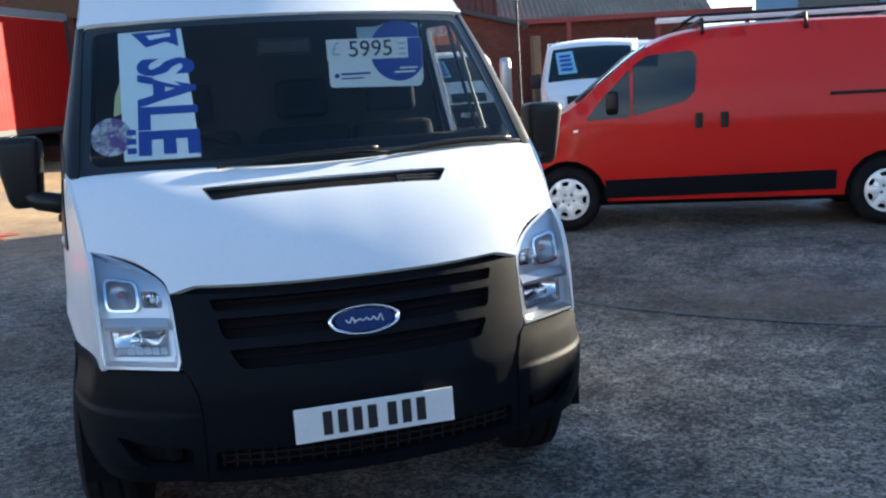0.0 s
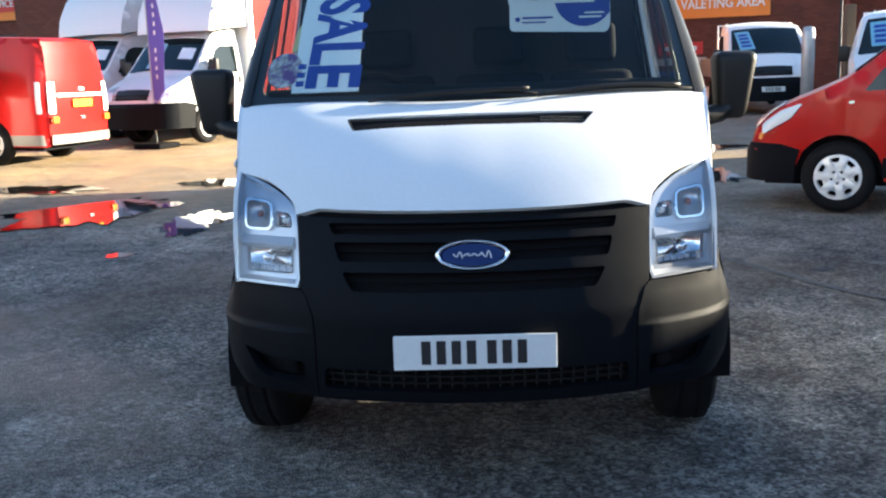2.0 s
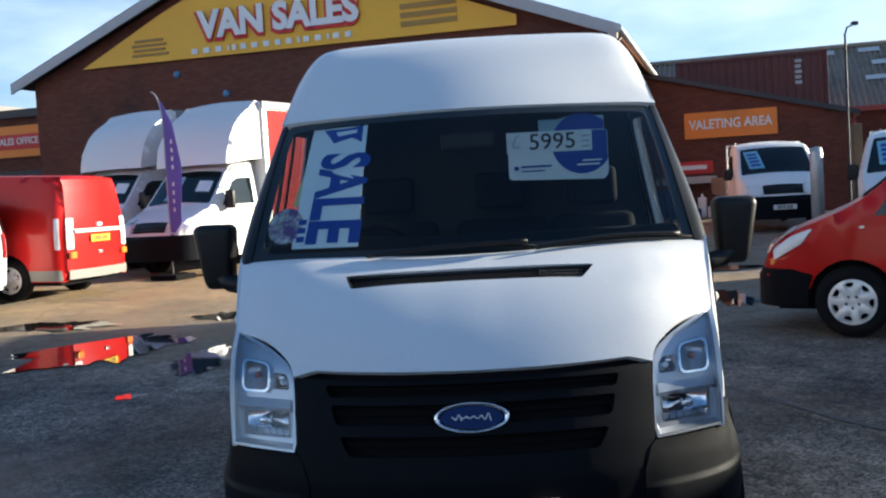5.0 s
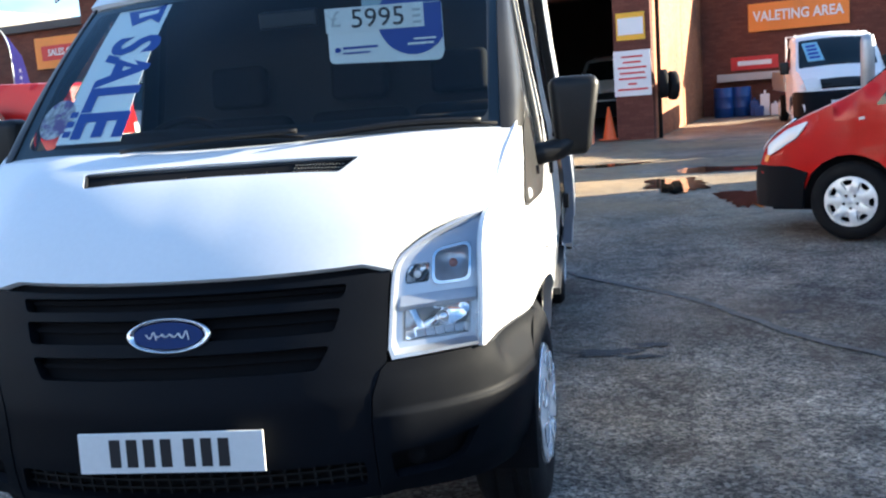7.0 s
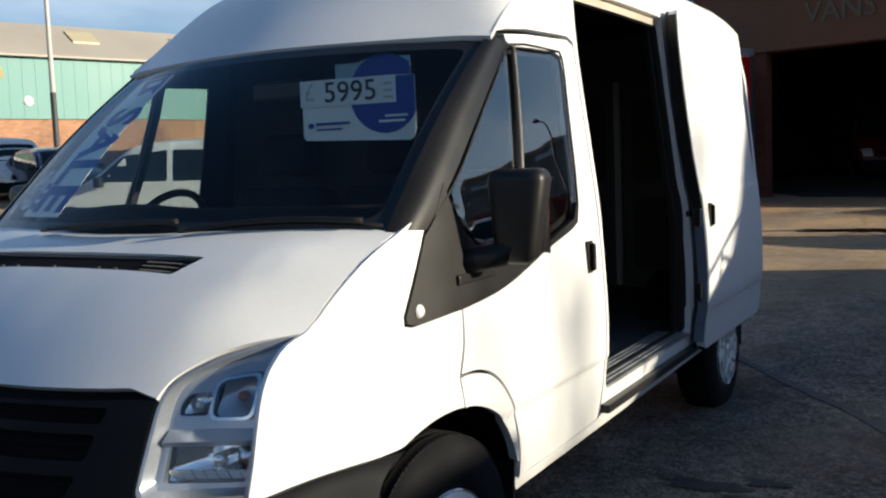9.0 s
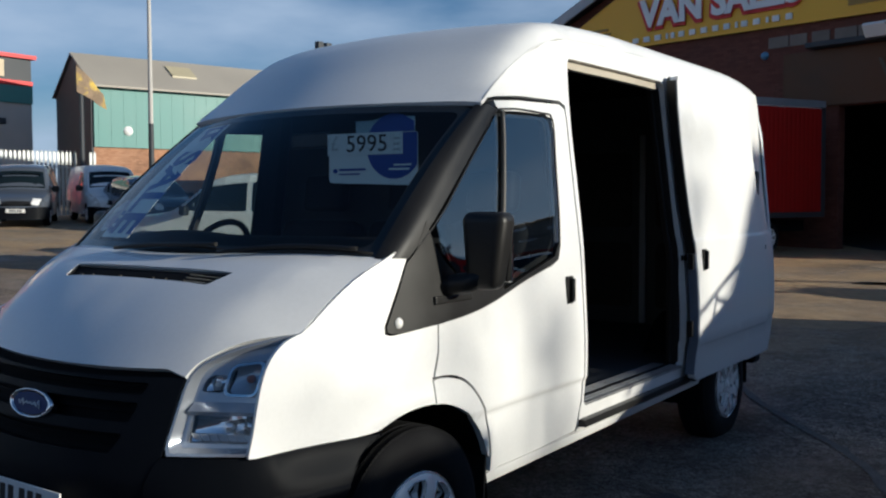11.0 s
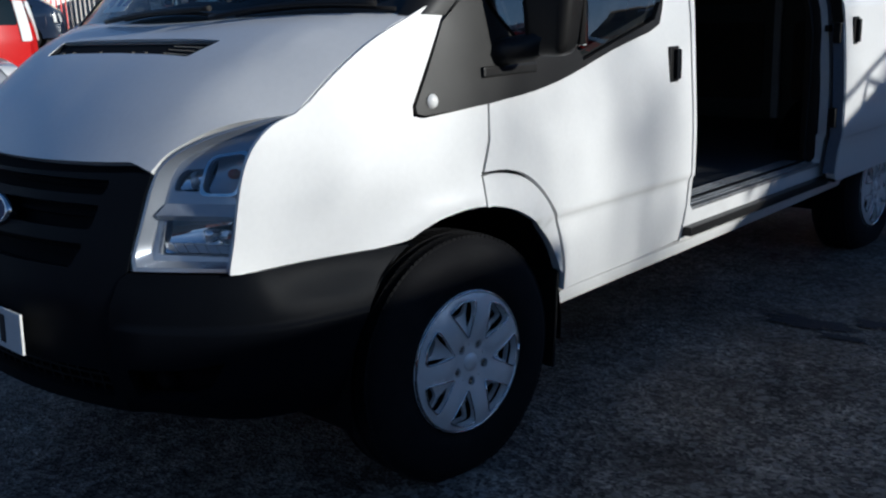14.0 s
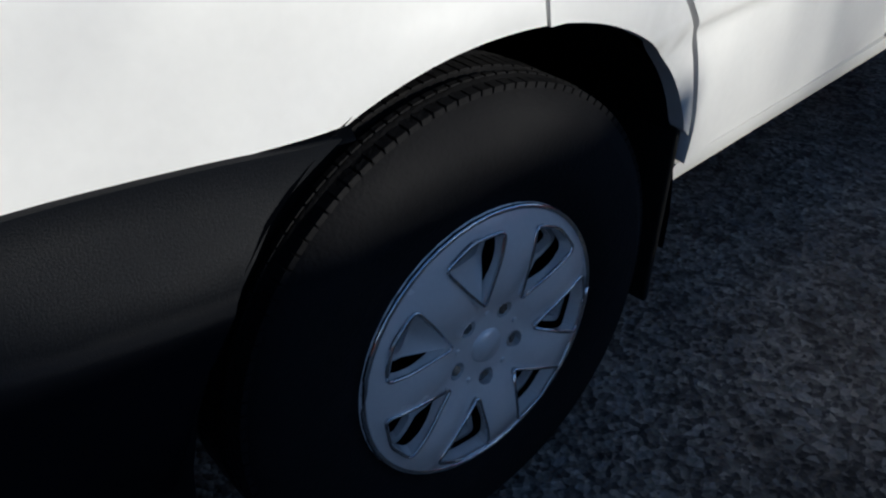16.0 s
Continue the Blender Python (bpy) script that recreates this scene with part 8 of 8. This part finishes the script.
part("lamp_arm", pipe(bmesh.new(), [(0, 0, 10.4), (0.3, -0.2, 10.7), (0.9, -0.5, 10.8)], 0.04), PALE_WALL, pole)
part("lamp_head", block(bmesh.new(), (0.8, -0.65, 10.72), (1.4, -0.4, 10.88), 0.04), DARK_CLAD, pole)
mast = thing("flood_mast", "thin mast with two small dark floodlights", "lamp post", m=Matrix.Translation((-23.5, 27.4, ground_z(-23.5, 27.4))))
part("pole", rod(bmesh.new(), (0, 0, -0.2), (0, 0, 6.7), 0.07, 0.05), DARK_CLAD, mast)
for y in (-0.28, 0.22):
    part("lamp_head", block(bmesh.new(), (-0.12, y - 0.16, 6.65), (0.12, y + 0.16, 6.98), 0.05), DARK_CLAD, mast)
bpole = thing("banner_post", "dark post with a drooping printed banner", "banner", m=Matrix.Translation((-27.6, 18.9, ground_z(-27.6, 18.9))))
part("post", rod(bmesh.new(), (0, 0, -0.2), (0, 0, 5.3), 0.10, 0.08), DARK_CLAD, bpole)
part("banner_cloth", panel([(-0.2, 4.3), (1.0, 3.75), (0.9, 4.3), (-0.2, 5.25)], [], lambda y, z: (0.1 + 0.06 * math.sin(6 * y), y, z + 0.2), (1, 0, 0), step=0.2, depth=0.01), surface("printed_banner", (0.22, 0.16, 0.10), 0.8, var=0.6, scale=2, dirt=(0.55, 0.40, 0.06), dirt_at=(0.5, 0.6)), bpole, "brown and yellow printed banner")


def feather_flag(x, y, h, lean, group):
    """A feather flag: foot, bent pole, cloth."""
    fl = thing("feather_flag", "tall purple-blue feather flag on a weighted foot", "flag", group, Matrix.Translation((x, y, ground_z(x, y))) @ Matrix.Rotation(radians(lean), 4, "Z"))
    line = bow([(0, 0, 0.05), (0, 0, h * 0.6), (0.0, 0, h * 0.85), (-0.10, 0, h * 0.97), (-0.22, 0, h)], 5)
    part("pole", pipe(bmesh.new(), line, 0.014, 8), GALV, fl)
    edge_ = [(0.02, h * 0.22), (0.30, h * 0.30), (0.33, h * 0.6), (0.22, h * 0.82), (0.0, h * 0.94), (-0.20, h * 0.995), (-0.10, h * 0.965), (0.0, h * 0.85), (0.0, h * 0.6)]
    cl = part("flag_cloth", panel(edge_, [], lambda a, z: (a, 0.05 * math.sin(3 * z + 5 * a) * a * 2, z), (0, -1, 0), step=0.12, depth=0.003), FLAG_BLUE, fl, "purple-blue cloth")
    bm = bmesh.new()
    for i in range(9):
        z = h * 0.36 + i * h * 0.045
        if i == 4:
            continue
        panel([(0.13, z), (0.17, z), (0.17, z + h * 0.022), (0.13, z + h * 0.022)], [], lambda a, q: (a, 0.05 * math.sin(3 * q + 5 * a) * a * 2, q), (0, -1, 0), step=0.2, depth=0.001, lift=0.006, bm=bm)
    tagged(part("flag_mark", bm, SIGN_WHITE, cl, "plain pale bars"), kind="stuff")
    bm = block(bmesh.new(), (-0.30, -0.30, 0.0), (0.30, 0.30, 0.10), 0.03)
    part("foot", bm, VOID, fl)
    return fl


feather_flag(-5.95, 14.45, 3.5, -20, "feather flags")
feather_flag(-10.3, 16.0, 3.2, 10, "feather flags")

# Unseen walls added to block and shape the sun; the south one closes the yard
east = part("sun_block_east", block(bmesh.new(), (16, -16, -0.3), (22, 3.8, 6.3)), BRICK)
tagged(east, "unseen plain wall added to block the sun", "wall", kind="structure")
east2 = part("sun_block_far", block(bmesh.new(), (16, 9.3, -0.3), (22, 14.3, 5.85)), BRICK)
tagged(east2, "unseen plain wall added to block the sun", "wall", kind="structure")
lowwall = part("sun_block_low", slab(bmesh.new(), [(9.0, -14, -0.3), (9.0, 6.7, -0.3), (9.0, 6.7, 2.40), (9.0, 3.7, 2.40), (9.0, 3.7, 2.73), (9.0, -14, 2.73)], (0.25, 0, 0)), surface("plain_dark_render", (0.12, 0.11, 0.10), 0.85, var=0.25, scale=0.8))
tagged(lowwall, "unseen low wall added to shade the van's lower side", "wall", kind="structure")
south = part("wall_south", block(bmesh.new(), (-40, -26, -0.3), (22, -24, 4.0)), BRICK)
tagged(south, "unseen plain wall added to close the yard", "wall", kind="structure")

# Unseen tree, added so that its twigs break up the sun
tree = thing("tree", "unseen leafy tree added to dapple the sunlight", "tree", m=Matrix.Translation((30.0, 10.7, -1.1)))
rng = random.Random(7)
bm = bmesh.new()
rod(bm, (0, 0, 0.9), (0, 0, 8.0), 0.26, 0.14, 10)
tips = []
for i in range(14):
    a = 2 * math.pi * i / 14 + rng.uniform(-0.2, 0.2)
    z0 = rng.uniform(5.6, 8.0)
    p0, p1 = Vector((0, 0, z0)), Vector((math.cos(a) * rng.uniform(0.6, 1.2), math.sin(a) * rng.uniform(0.7, 1.5), z0 + rng.uniform(0.8, 1.6)))
    p2 = p1 + Vector((math.cos(a) * rng.uniform(0.2, 0.8), math.sin(a) * rng.uniform(0.3, 0.9), rng.uniform(0.8, 1.8)))
    pipe(bm, [p0, p1, p2], 0.030, 6)
    tips += [p1.lerp(p2, t) for t in (0.2, 0.6, 1.0)]
part("trunk", bm, surface("tree_bark", (0.09, 0.07, 0.05), 0.9, var=0.3, scale=6), tree)
bm = bmesh.new()
for p in tips:
    for j in range(22):
        q = p + Vector((rng.gauss(0, 0.30), rng.gauss(0, 0.22), rng.gauss(0, 0.30)))
        m = Matrix.Translation(q) @ Euler((rng.uniform(0, 6), rng.uniform(0, 6), rng.uniform(0, 6))).to_matrix().to_4x4()
        sz = rng.uniform(0.05, 0.10)
        bm.faces.new([bm.verts.new(m @ Vector(c)) for c in ((-sz, 0, 0), (0, -sz * 0.5, 0.01), (sz, 0, 0), (0, sz * 0.5, 0.01))])
tagged(part("crown", bm, surface("leaf_green", (0.06, 0.085, 0.03), 0.6, var=0.4, scale=8), tree), kind="stuff")

# A sealed joint across the tarmac
bm = bmesh.new()
prev = None
joint = bow([(-0.2, 6.9), (0.95, 5.1), (1.8, 4.0), (2.4, 2.8), (3.6, 1.6), (5.2, 0.7)], 14)
for i, (x, y) in enumerate(joint):
    x, y = x + 0.03 * noise.noise(Vector((i * 0.35, 0, 3))), y + 0.03 * noise.noise(Vector((i * 0.35, 5, 3)))
    w = 0.026 + 0.020 * noise.noise(Vector((i * 0.9, 9, 1)))
    row = [bm.verts.new((x - w, y - w * 0.7, ground_z(x, y) + 0.007)), bm.verts.new((x + w, y + w * 0.7, ground_z(x, y) + 0.007))]
    if prev:
        bm.faces.new((prev[0], row[0], row[1], prev[1]))
    prev = row
tagged(part("tarmac_joint", bm, surface("bitumen_seal", (0.115, 0.112, 0.108), 0.85, var=0.45, scale=14, fine=90, bump=0.5, bump_scale=90)), "dark sealed joint across the tarmac", "joint", kind="structure")

# Standing water


def puddle(x, y, rx, ry, seed, dark=False):
    bm = bmesh.new()
    pts = []
    for i in range(120):
        t = 2 * math.pi * i / 120
        k = 1 + (0.8 if dark else 0.55) * noise.noise(Vector((math.cos(t) * 1.3 + seed * 7, math.sin(t) * 1.3, seed))) + 0.42 * noise.noise(Vector((math.cos(t) * 4.5, math.sin(t) * 4.5 + seed * 3, seed))) + 0.20 * noise.noise(Vector((math.cos(t) * 13, math.sin(t) * 13, seed * 2)))
        a, b = x + rx * k * math.cos(t), y + ry * k * math.sin(t)
        pts.append(bm.verts.new((a, b, 0.0)))
    c = bm.verts.new((x, y, 0.0))
    for v in (*pts, c):
        v.co.z = ground_z(x, y) + 0.007 + 0.55 * (ground_z(v.co.x, v.co.y) - ground_z(x, y))
    for i in range(120):
        bm.faces.new((pts[i - 1], pts[i], c))
    if dark:
        tagged(part("worn_hollow", bm, HOLLOW), "dark worn hollow in the tarmac", "hollow", "worn hollows", "structure")
        return
    tagged(part("puddle", bm, WATER), "shallow puddle of still water on the tarmac", "puddle", "puddles", "structure")


for i, (x, y, rx, ry) in enumerate(((-4.15, 7.1, 0.75, 0.95), (-2.80, 6.3, 0.30, 0.70), (-2.95, 4.62, 0.12, 0.10), (-3.1, 9.3, 0.7, 0.5), (-5.6, 8.8, 0.8, 0.4), (2.40, 10.8, 0.42, 0.95), (2.95, 9.0, 0.26, 0.95), (3.4, 12.4, 0.9, 0.4), (0.9, 14.2, 1.2, 0.35))):
    puddle(x, y, rx, ry, i + 1)
HOLLOW = surface("dark_damp_tarmac", (0.040, 0.040, 0.042), 0.7, var=0.5, scale=16, fine=110, bump=0.6, bump_scale=80)
for i, (x, y, rx, ry) in enumerate(((1.20, 2.80, 0.20, 0.06), (1.43, 2.93, 0.09, 0.05), (1.36, 2.70, 0.10, 0.03), (2.35, 3.55, 0.07, 0.05))):
    puddle(x, y, rx, ry, i + 31, True)
